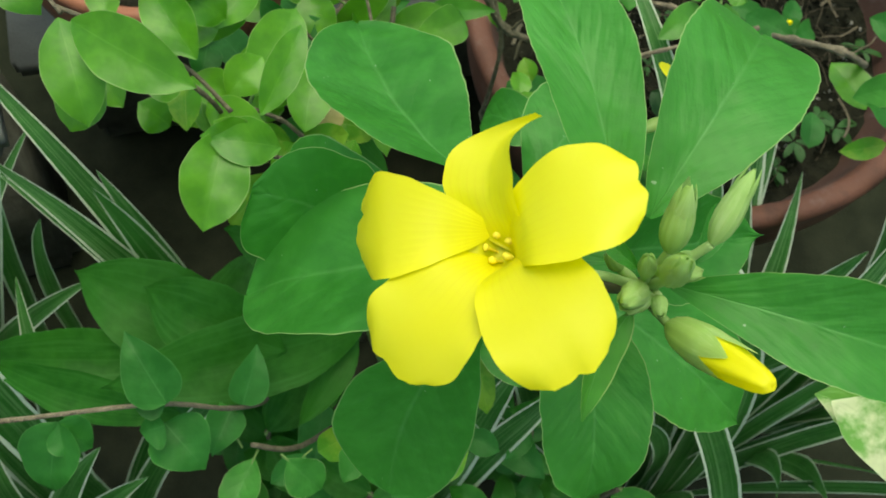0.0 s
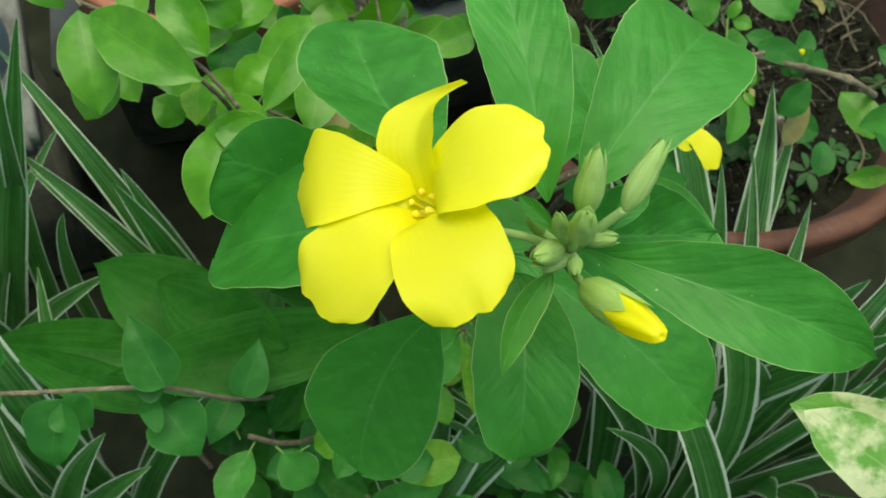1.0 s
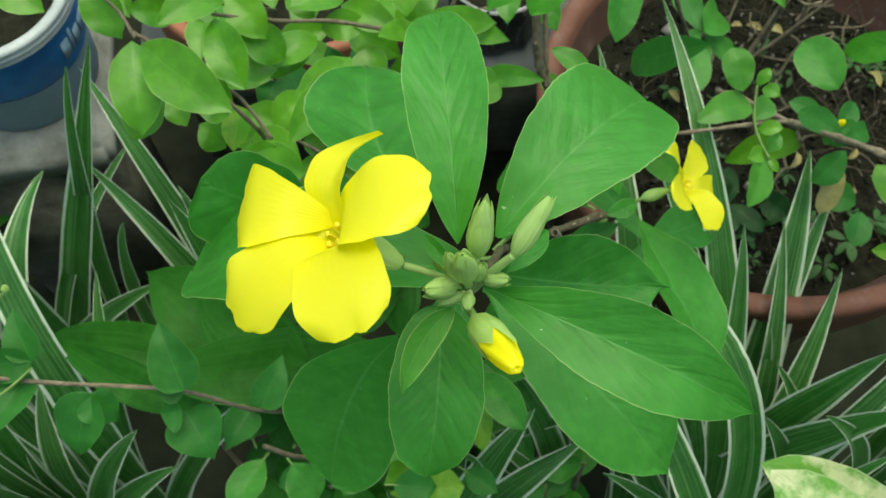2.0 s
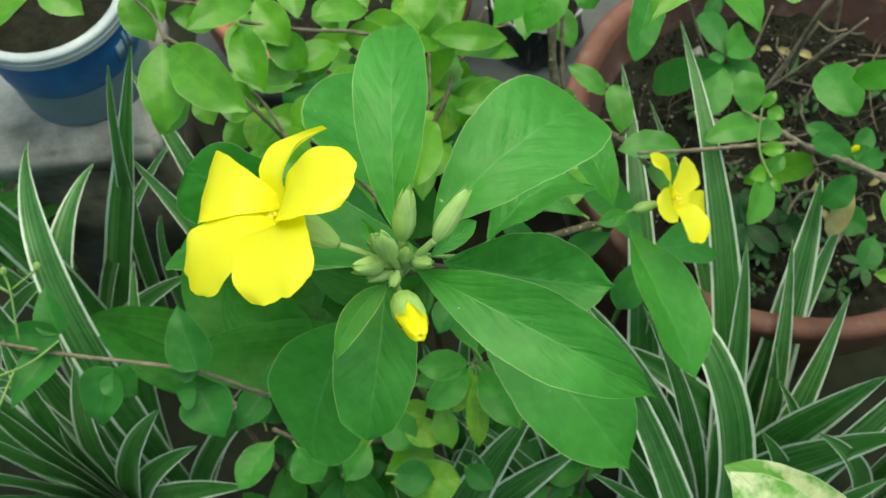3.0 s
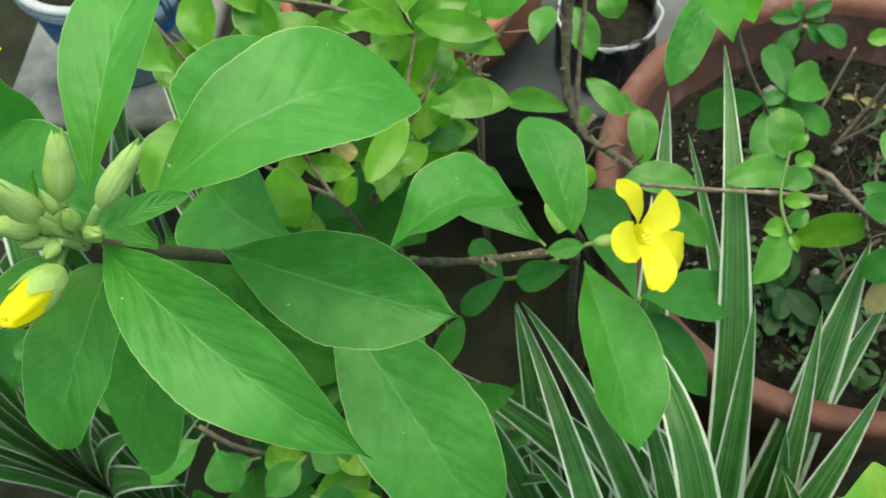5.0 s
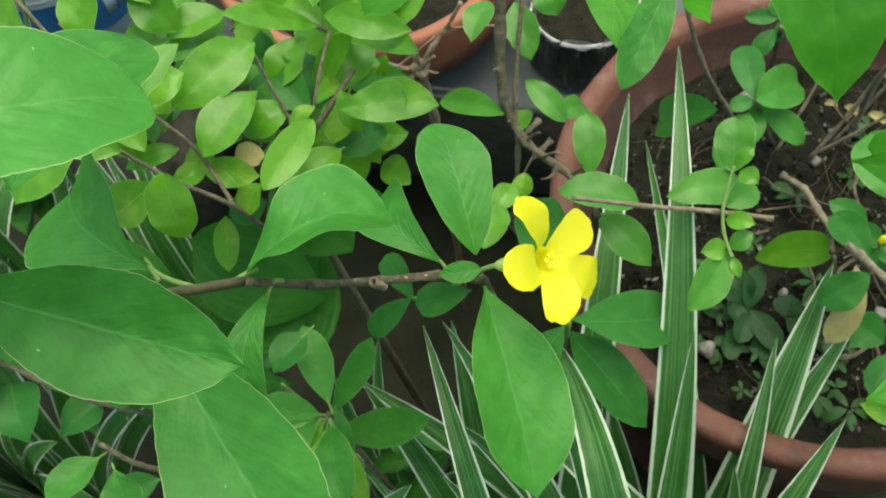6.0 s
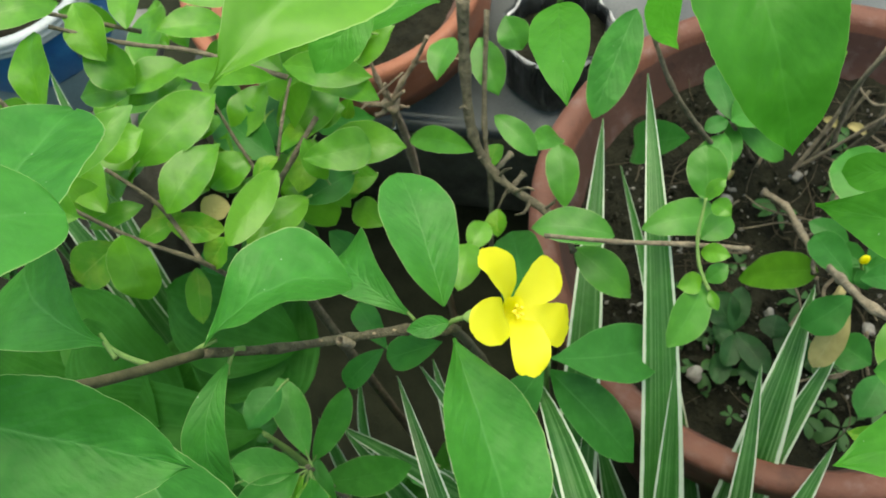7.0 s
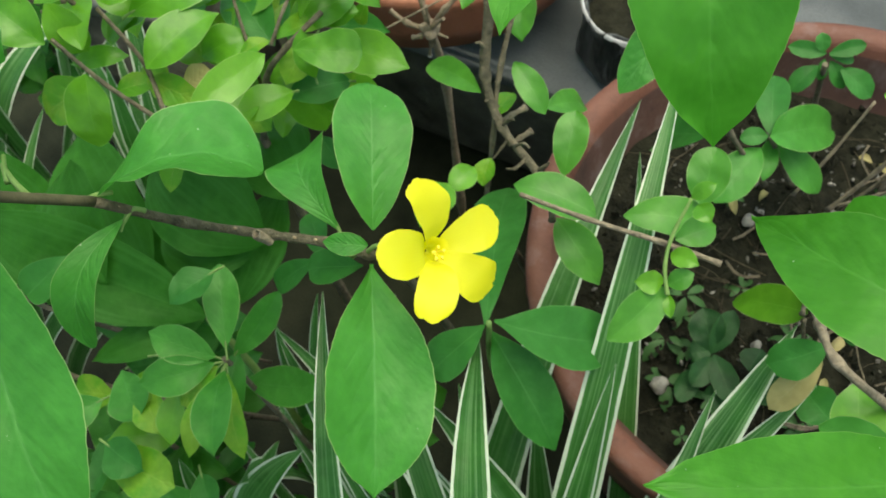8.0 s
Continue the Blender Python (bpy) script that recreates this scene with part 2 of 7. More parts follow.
CLAY = clay_skin("terracotta", (0.098, 0.035, 0.020), (0.152, 0.057, 0.034))
# darker clay: the shade inside a pot is put into its colour
CLAYDARK = clay_skin("shade_dark_terracotta", (0.050, 0.024, 0.017), (0.095, 0.042, 0.030))
CLAYBRIGHT = clay_skin("orange_terracotta", (0.22, 0.078, 0.040), (0.30, 0.112, 0.058))
SOIL = plain("dark_soil", (0.0075, 0.0082, 0.0050), (0.026, 0.0265, 0.0165), 110, 0.95, 1.0, 0.004, gloss=0.12)
GREY = plain("grey_cement", (0.070, 0.080, 0.083), (0.25, 0.268, 0.270), 9, 0.85, 0.6, 0.0015)
# damp ground, darkened further to stand for shade below dense foliage
DARKFLOOR = plain("shade_dark_damp_ground", (0.008, 0.0105, 0.0055), (0.025, 0.0285, 0.0165), 30, 0.85, 0.8, 0.002, gloss=0.1)
# cement tone darkened to stand for shade on the faces below the slabs
SHADEFOOT = plain("shade_toned_cement_foot", (0.065, 0.066, 0.052), (0.175, 0.170, 0.138), 40, 0.95, 1.0, 0.004, gloss=0.1)
STONE = plain("pale_pebble", (0.11, 0.105, 0.09), (0.27, 0.26, 0.23), 300, 0.85, 0.4)
BLUE = plain("blue_plastic_label", (0.008, 0.085, 0.25), (0.03, 0.18, 0.40), 45, 0.45, 0.1)
WHITE = plain("white_plastic", (0.29, 0.33, 0.335), (0.43, 0.47, 0.475), 40, 0.45, 0.1)
PRINT = plain("faded_print", (0.12, 0.22, 0.30), (0.26, 0.36, 0.42), 60, 0.5, 0.1)
BUCKETGREY = plain("grey_blue_plastic", (0.10, 0.16, 0.19), (0.17, 0.24, 0.27), 20, 0.5, 0.1)


def bag_skin():
    k = Mat("black_polythene")
    co = k.node("ShaderNodeTexCoord")
    pull = k.node("ShaderNodeMapping")
    pull.inputs["Scale"].default_value = (150, 150, 40)
    k.link(co.outputs["Object"], pull.inputs["Vector"])
    n = k.node("ShaderNodeTexNoise", Scale=1.0, Detail=5.0, Roughness=0.6)
    k.link(pull.outputs[0], n.inputs["Vector"])
    # upright grey streaks in the colour stand for highlights on the film
    sheen = k.math("MULTIPLY", k.math("SUBTRACT", n.outputs[0], 0.56), 8.0, clamp=True)
    k.colour(k.mix(k.math("MULTIPLY", sheen, 0.5), k.mix(k.noise(40, 3), (0.010, 0.012, 0.012), (0.035, 0.040, 0.038)), (0.34, 0.37, 0.37)))
    k.bsdf.inputs["Roughness"].default_value = 0.28
    k.bump(n.outputs[0], 1.0, 0.004)
    return k.m


BLACKBAG = bag_skin()
WHITEBAG = plain("white_polythene", (0.30, 0.31, 0.31), (0.52, 0.53, 0.53), 40, 0.4, 0.5, 0.002)


# ---- builders ----
def link(name, bm, material, parent=None, label="", smooth=True):
    me = bpy.data.meshes.new(name)
    bm.normal_update()
    bm.to_mesh(me)
    bm.free()
    me.materials.append(material)
    me.polygons.foreach_set("use_smooth", [smooth] * len(me.polygons))
    ob = new(name, me)
    if parent:
        ob.parent = parent
    return tagged(ob, label)


def part(name, bm, material, parent, label=""):
    return link(name, bm, material, parent, label)


def thing(name, label, category, group="", kind=""):
    return tagged(new(name), label, category, group, kind)


FACE = Vector((0.08, -0.45, 0.9)).normalized()


def blade_frame(axis, tilt, face=None):
    face = face or FACE
    n = face - axis * face.dot(axis)
    n = n.normalized() if n.length > 1e-3 else Vector((0, -1, 0))
    n = Matrix.Rotation(radians(tilt), 3, axis) @ n
    return n, axis.cross(n).normalized()


def sheet(base, tip, width, a, b, tilt, bend, fold, curl, ripple, seed, along, across, side=0.0, notch=0.0, point=0.0, cup=0.0, teeth=0.0, face=None, dip=0.0, hook=0.0):
    """A blade from base to tip: its outline is v^a (1-v)^b; bend arches it, fold closes it along the midrib, curl turns its end down."""
    base, tip = Vector(base), Vector(tip)
    axis = tip - base
    length = axis.length
    axis.normalize()
    n, s = blade_frame(axis, tilt, face)
    rng = random.Random(seed)
    ph = [rng.uniform(0, 6.28) for _ in range(4)]
    peak = a / (a + b)
    top = peak**a * (1 - peak) ** b
    bm = bmesh.new()
    uv = bm.loops.layers.uv.new("UVMap")
    grid = []
    for i in range(along + 1):
        v = i / along
        v = 1 - (1 - v) ** 1.25 if b < 0.7 else v
        v = v**1.35 if a < 0.6 else v
        x = v * 0.93 if notch else v
        w = (max(x, 1e-4) ** a * max(1 - x, 1e-4) ** b) / top * width / 2
        w = max(w, width * 0.02)
        if point and v > 0.9:
            w *= 1 - point * (v - 0.9) / 0.1
        row = []
        for j in range(across + 1):
            u = 2 * j / across - 1
            arch = bend * length * 4 * v * (1 - v) - curl * length * max(0, v - 0.6) ** 2 * 6
            lift = arch + fold * w * abs(u) ** 1.2 + cup * width * u * u * 0.5
            lift += ripple * width * (0.35 * math.sin(9 * v + ph[0]) * u + 0.5 * abs(u) ** 2 * math.sin(14 * v + ph[1] + 2 * u) + 0.25 * math.sin(5 * v + ph[2]))
            lift -= dip * max(0, 1 - v / 0.32) ** 2
            jag = 1 + ripple * 0.25 * math.sin(26 * v + ph[3] + u) + teeth * abs(u) * math.sin(95 * v + ph[2] + 4 * math.sin(11 * v + ph[0]))
            lift += 0.0 if face else ripple * width * 0.18 * math.sin(23 * v + ph[2] + 5 * abs(u)) * (1 - abs(u)) * min(1, 4 * v)
            back = 0.0
            if notch:
                cleft = max(0.0, 1 - abs((u - 0.45 * math.sin(ph[0])) / 0.22))
                back = length * v**3 * (0.11 * u * u + notch * 0.7 * cleft * v**6 + 0.008 * math.sin(6 * u + ph[1]) + 0.006 * math.sin(15 * u + ph[2]))
            p = base + axis * (v * length - back) + s * (u * w * jag + side * length * 4 * v * (1 - v) + hook * length * (6 * max(0, v - 0.6) ** 2 - 0.96 * v)) + n * lift
            row.append((bm.verts.new(p), (u + 1) / 2, v))
        grid.append(row)
    for i in range(along):
        for j in range(across):
            q = [grid[i][j], grid[i][j + 1], grid[i + 1][j + 1], grid[i + 1][j]]
            f = bm.faces.new([c[0] for c in q])
            for loop, c in zip(f.loops, q):
                loop[uv].uv = (c[1], c[2])
    return bm


COUNT = [0]


def leaf(plant, base, tip, width, skin=None, tilt=0, bend=0.05, fold=0.22, curl=0.05, a=1.05, b=0.62, ripple=0.05, stalk=0.0, side=0.0, point=0.5, label="", fine=1):
    """One leaf with its blade and, where stalk is given, a short petiole behind its base."""
    COUNT[0] += 1
    if not tilt:
        tilt = random.Random(COUNT[0]).uniform(-14, 14) / fine
    along, across = (18, 8) if fine == 1 else (60, 14)
    bm = sheet(base, tip, width, a, b, tilt, bend, fold, curl, ripple, COUNT[0], along, across, side, 0.0, point, 0.0, 0.008 if fine > 1 else 0.0)
    ob = part("leaf", bm, skin or plant_skin(plant), plant, label)
    if stalk:
        bv, tv = Vector(base), Vector(tip)
        d = (tv - bv).normalized()
        part("petiole", rod([bv - d * stalk - Vector((0, 0, stalk * 0.3)), bv, bv + d * stalk], width * 0.016 + 0.0003, width * 0.012 + 0.0002), GREENSTEM, ob)
    return ob


SKINS = {}


def plant_skin(plant):
    return SKINS[plant.name]


def rod(points, r0, r1, sides=8, knots=0.0, seed=1):
    """A tapered stem through points, smoothed; knots swells it at nodes."""
    pts = [Vector(p) for p in points]
    fine = []
    for i in range(len(pts) - 1):
        p0, p1, p2, p3 = pts[max(i - 1, 0)], pts[i], pts[i + 1], pts[min(i + 2, len(pts) - 1)]
        for k in range(6):
            t = k / 6
            fine.append(0.5 * (2 * p1 + (p2 - p0) * t + (2 * p0 - 5 * p1 + 4 * p2 - p3) * t * t + (3 * p1 - p0 - 3 * p2 + p3) * t**3))
    fine.append(pts[-1])
    rng = random.Random(seed)
    bm = bmesh.new()
    rings = []
    x = Vector((0.31, 0.52, 0.79))
    for i, p in enumerate(fine):
        d = (fine[min(i + 1, len(fine) - 1)] - fine[max(i - 1, 0)]).normalized()
        x = (x - d * x.dot(d)).normalized()
        y = d.cross(x)
        r = r0 + (r1 - r0) * i / (len(fine) - 1)
        r *= 1 + knots * (0.5 if i % 6 == 0 else 0) + knots * rng.uniform(-0.2, 0.2)
        rings.append([bm.verts.new(p + (x * math.cos(6.2832 * k / sides) + y * math.sin(6.2832 * k / sides)) * r) for k in range(sides)])
    for a, b in zip(rings, rings[1:]):
        for k in range(sides):
            bm.faces.new((a[k], a[(k + 1) % sides], b[(k + 1) % sides], b[k]))
    bm.faces.new(rings[0][::-1])
    bm.faces.new(rings[-1])
    return bm


def strap(plant, base, tip, width, rise=0.5, sag=0.0, tilt=0, fold=0.2, skin=None, side=0.0):
    """A long sword-shaped leaf with pale margins, rising from the clump's heart and arching to its tip."""
    COUNT[0] += 1
    base, tip = Vector(base), Vector(tip)
    span = tip - base
    ctrl = base + Vector((span.x * (0.5 - 0.35 * rise), span.y * (0.5 - 0.35 * rise), span.z * (0.5 + 0.4 * rise) + sag))
    bm = bmesh.new()
    uv = bm.loops.layers.uv.new("UVMap")
    rows, along, across = [], 28, 6
    for i in range(along + 1):
        v = i / along
        p = base * (1 - v) ** 2 + ctrl * 2 * v * (1 - v) + tip * v * v
        d = ((ctrl - base) * (1 - v) + (tip - ctrl) * v).normalized()
        n, s = blade_frame(d, tilt + 20 * side * v)
        w = width / 2 * min(1.0, 0.6 + 1.2 * v) * (1 - v**2.6) ** 0.9 + 0.0002
        row = []
        for j in range(across + 1):
            u = 2 * j / across - 1
            q = p + s * (u * w) + n * (fold * w * abs(u) + 0.02 * width * math.sin(17 * v + u + COUNT[0]))
            row.append((bm.verts.new(q), (u + 1) / 2, v))
        rows.append(row)
    for i in range(along):
        for j in range(across):
            q = [rows[i][j], rows[i][j + 1], rows[i + 1][j + 1], rows[i + 1][j]]
            f = bm.faces.new([c[0] for c in q])
            for loop, c in zip(f.loops, q):
                loop[uv].uv = (c[1], c[2])
    return part("leaf", bm, skin or STRAP, plant)


def petal(flower, base, tip, width, tilt=0, bend=0.06, curl=0.05, notch=0.06, fold=0.0, ripple=0.035, b=0.33, a=0.75, cup=0.1, side=0.0, face=None, dip=0.005, hook=0.0):
    COUNT[0] += 1
    bm = sheet(base, tip, width, a, b, tilt, bend, fold, curl, ripple, COUNT[0], 26, 14, side, notch, 0.0, cup, 0.0, Vector(face) if face else None, dip, hook)
    return part("petal", bm, PETAL, flower)


def egg(a, b, r, sides=10, rings=9, sharp=0.75, ribs=0.0):
    """A bud: a pointed egg from a to b."""
    a, b = Vector(a), Vector(b)
    d = b - a
    length = d.length
    d.normalize()
    x = d.orthogonal().normalized()
    y = d.cross(x)
    bm = bmesh.new()
    uv = bm.loops.layers.uv.new("UVMap")
    grid = []
    for i in range(rings + 1):
        v = i / rings
        w = r * (math.sin(math.pi * min(1, v**sharp)) ** 0.8 if 0 < v < 1 else 0.03) + r * 0.02
        grid.append([bm.verts.new(a + d * length * v + (x * math.cos(6.2832 * k / sides) + y * math.sin(6.2832 * k / sides)) * w * (1 + ribs * (k % 2))) for k in range(sides)])
    for i in range(rings):
        for k in range(sides):
            f = bm.faces.new((grid[i][k], grid[i][(k + 1) % sides], grid[i + 1][(k + 1) % sides], grid[i + 1][k]))
            us = (k / sides, (k + 1) / sides, (k + 1) / sides, k / sides)
            for loop, u, v in zip(f.loops, us, (i, i, i + 1, i + 1)):
                loop[uv].uv = (0.1 + 0.8 * u, v / rings)
    bm.faces.new(grid[0][::-1])
    bm.faces.new(grid[-1])
    return bm


def spin(a, b, profile, r, sides=20, folds=0, depth=0.0, twist=0.0):
    """A body along the line a-b: profile is a list of (part of the way, part of r); folds run along it, twisted."""
    a, b = Vector(a), Vector(b)
    d = b - a
    x = d.orthogonal().normalized()
    y = d.normalized().cross(x)
    bm = bmesh.new()
    uv = bm.loops.layers.uv.new("UVMap")
    rings = []
    for v, w in profile:
        ring = []
        for k in range(sides):
            t = 6.2832 * k / sides
            rr = r * w * (1 + depth * math.sin(folds * t + twist * v))
            ring.append(bm.verts.new(a + d * v + (x * math.cos(t) + y * math.sin(t)) * rr))
        rings.append(ring)
    for i in range(len(rings) - 1):
        for k in range(sides):
            f = bm.faces.new((rings[i][k], rings[i][(k + 1) % sides], rings[i + 1][(k + 1) % sides], rings[i + 1][k]))
            vs = (profile[i][0], profile[i][0], profile[i + 1][0], profile[i + 1][0])
            for loop, u, v in zip(f.loops, (k, k + 1, k + 1, k), vs):
                loop[uv].uv = (0.1 + 0.8 * u / sides, v)
    return bm


def lathe(profile, centre, sides=64, wobble=0.0, seed=3, squash=1.0):
    """A turned body: profile is a list of (radius, height)."""
    rng = random.Random(seed)
    bm = bmesh.new()
    c = Vector(centre)
    rings = []
    for r, z in profile:
        ring = []
        for k in range(sides):
            t = 6.2832 * k / sides
            rr = r * (1 + wobble * noise.noise(Vector((math.cos(t) * 3, math.sin(t) * 3, z * 40 + seed))))
            ring.append(bm.verts.new(c + Vector((rr * math.cos(t), rr * squash * math.sin(t), z))))
        rings.append(ring)
    for a, b in zip(rings, rings[1:]):
        for k in range(sides):
            bm.faces.new((a[k], a[(k + 1) % sides], b[(k + 1) % sides], b[k]))
    return bm


def arc(centre, r0, r1, z0, z1, a0, a1, steps=6, thick=0.0004):
    """A thin curved plate on a round wall, between two angles and two heights."""
    bm = bmesh.new()
    rows = []
    for i in range(steps + 1):
        t = a0 + (a1 - a0) * i / steps
        d = Vector((math.cos(t), math.sin(t), 0))
        rows.append([bm.verts.new(Vector(centre) + d * (r + e) + Vector((0, 0, z))) for r, z, e in ((r0, z0, 0.0003), (r1, z1, 0.0003), (r1, z1, 0.0003 + thick), (r0, z0, 0.0003 + thick))])
    for p, q in zip(rows, rows[1:]):
        for j in range(4):
            bm.faces.new((p[j], q[j], q[(j + 1) % 4], p[(j + 1) % 4]))
    bm.faces.new(rows[0])
    bm.faces.new(rows[-1][::-1])
    return bm


def box(lo, hi, bevel=0.004):
    bm = bmesh.new()
    bmesh.ops.create_cube(bm, size=1)
    lo, hi = Vector(lo), Vector(hi)
    for v in bm.verts:
        v.co = Vector([(l + h) / 2 + c * (h - l) for l, h, c in zip(lo, hi, v.co)])
    bmesh.ops.bevel(bm, geom=bm.edges[:], offset=bevel, segments=2, affect="EDGES")
    return bm

# ---- the ground ----
def ground_sheet():
    bm = bmesh.new()
    bmesh.ops.create_grid(bm, x_segments=60, y_segments=60, size=1)
    for v in bm.verts:
        x, y = v.co.x, v.co.y
        k = (abs(x) ** 3, abs(y) ** 3)
        v.co = Vector((math.copysign(k[0], x) * 150 + x * 1.5, math.copysign(k[1], y) * 150 + y * 1.5 + 0.3, 0.004 * noise.noise(Vector((x * 40, y * 40, 0)))))
    return bm


tagged(link("ground", ground_sheet(), DARKFLOOR), "dark damp cement ground with soil stains, darkened further for foliage shade", "ground", kind="structure")


# ---- cement ledge, pots, bucket and bag ----
ledge = link("ledge", box((-0.22, 0.0, 0.178), (0.85, 0.5, 0.2), 0.004), GREY)
ledge.matrix_world = pose(-0.09, 0.549, 0.0, 0, 0, 13.5)
tagged(ledge, "thin grey cement slab behind the pots", "ledge", kind="structure")
# added set-back foot; its dark colour stands for the ledge's shaded front
slab_foot = link("ledge_foot", box((-0.20, 0.04, 0.0), (0.83, 0.48, 0.178), 0.01), SHADEFOOT)
slab_foot.matrix_world = pose(-0.09, 0.549, 0.0, 0, 0, 13.5)
tagged(slab_foot, "cement foot that carries the slab, set back and darkened for shade", "ledge", kind="structure")


def clay_pot(centre, rim, base, skin, label):
    """A round pot with a thick rolled rim; centre lies at its foot."""
    x, y, z = centre
    pot = thing("flower_pot", label, "flower pot")
    h = rim[1] - z
    r = rim[0]
    body = [(base * 0.3, 0.0), (base, 0.0), (base + (r * 0.9 - base) * 0.8, h * 0.8), (r * 0.905, h - 0.052), (r * 0.915, h - 0.048)]
    inner = [(r * 0.893, h - 0.009), (r * 0.885, h - 0.012), (r * 0.86, h - 0.03), (r * 0.80, h - 0.045), (r * 0.795, h - 0.046), (r * 0.78, h * 0.7), (base * 0.8, 0.02), (base * 0.2, 0.02)]
    lip = [(r * 0.90, h - 0.05), (r * 0.965, h - 0.047), (r * 0.985, h - 0.03), (r * 0.99, h - 0.012), (r, h - 0.006), (r * 0.992, h - 0.001), (r * 0.965, h), (r * 0.92, h - 0.001), (r * 0.905, h - 0.005), (r * 0.893, h - 0.009)]
    part("body", lathe(body, centre, 72, 0.01), skin, pot)
    part("inside", lathe(inner, centre, 96, 0.012), CLAYDARK, pot, "inner wall of clay darkened for shade")
    part("rim", lathe(lip, centre, 96, 0.012), skin, pot, "thick rolled rim")
    return pot


def soil_disc(name, centre, r, label, seed, bumps=0.012):
    bm = bmesh.new()
    rings = []
    c = Vector(centre)
    for i in range(40):
        rr = r * i / 39
        rings.append([bm.verts.new(c + Vector((rr * math.cos(6.2832 * k / 90), rr * math.sin(6.2832 * k / 90), 0)) if i else c + Vector((1e-4 * math.cos(6.2832 * k / 90), 1e-4 * math.sin(6.2832 * k / 90), 0))) for k in range(90)])
    for a, b in zip(rings, rings[1:]):
        for k in range(90):
            bm.faces.new((a[k], b[k], b[(k + 1) % 90], a[(k + 1) % 90]))
    for v in bm.verts:
        p = v.co * 60 + Vector((seed, 0, 0))
        v.co.z += bumps * 0.6 * noise.noise(p * 0.4) + bumps * 0.5 * abs(noise.noise(p)) + bumps * 0.3 * abs(noise.noise(p * 3))
    return tagged(link(name, bm, SOIL), label, "soil", kind="stuff")


def pebbles(centre, r, count, seed, skin, label, lo=0.0012, hi=0.004):
    rng = random.Random(seed)
    verts, faces = [], []
    for _ in range(count):
        t, d = rng.uniform(0, 6.2832), r * math.sqrt(rng.random())
        s = rng.uniform(lo, hi) * rng.uniform(0.6, 1.0)
        at = Vector(centre) + Vector((d * math.cos(t), d * math.sin(t), rng.uniform(0.002, 0.008)))
        turn = Euler((rng.uniform(0, 6), rng.uniform(0, 6), rng.uniform(0, 6))).to_matrix()
        n = len(verts)
        for x, y, z in ((1, 0, 0), (-1, 0, 0), (0, 1, 0), (0, -1, 0), (0, 0, 1), (0, 0, -1), (0.7, 0.6, 0.3), (-0.6, 0.6, -0.4)):
            verts.append(at + turn @ Vector((x * s * rng.uniform(0.8, 1.5), y * s * rng.uniform(0.7, 1.1), z * s * 0.6)))
        for a, b, c in ((0, 6, 4), (6, 2, 4), (2, 7, 4), (7, 1, 4), (1, 3, 4), (3, 0, 4), (0, 3, 5), (3, 1, 5), (1, 7, 5), (7, 2, 5), (2, 6, 5), (6, 0, 5)):
            faces.append((n + a, n + b, n + c))
    me = bpy.data.meshes.new("pebbles")
    me.from_pydata(verts, [], faces)
    me.materials.append(skin)
    return tagged(new("pebbles", me), label, "pebbles", kind="stuff")


clay_pot((0.166, 0.490, 0.0), (0.153, 0.312), 0.10, CLAY, "large brown terracotta pot with a thick rim, filled with dark soil")
soil_disc("soil", (0.166, 0.490, 0.272), 0.128, "dark crumbly soil with roots in the large pot", 1)
pebbles((0.166, 0.490, 0.275), 0.12, 420, 5, STONE, "scattered pale grit on the dark soil", 0.0005, 0.0022)
pebbles((0.166, 0.490, 0.275), 0.12, 900, 6, SOIL, "dark crumbs of soil in the large pot", 0.001, 0.004)
clay_pot((-0.19, 0.59, 0.2), (0.112, 0.29), 0.062, CLAYBRIGHT, "orange terracotta pot standing on the cement ledge")
soil_disc("soil", (-0.19, 0.59, 0.262), 0.092, "grey dry soil in the orange pot", 7)

# a few larger stones on the soil
for k, (x, y, s) in enumerate(((0.135, 0.392, 0.0045), (0.118, 0.50, 0.004), (0.16, 0.44, 0.003), (0.21, 0.45, 0.0035), (0.10, 0.56, 0.005), (0.15, 0.53, 0.0035))):
    bm = bmesh.new()
    bmesh.ops.create_icosphere(bm, subdivisions=2, radius=s)
    for v in bm.verts:
        v.co *= 1 + 0.5 * noise.noise(v.co * 300 + Vector((k, 0, 0)))
        v.co.z *= 0.6
        v.co += Vector((x, y, 0.282))
    tagged(link("pebble", bm, STONE), "small pale stone lying on dark soil", "pebble", "pebbles on the soil")

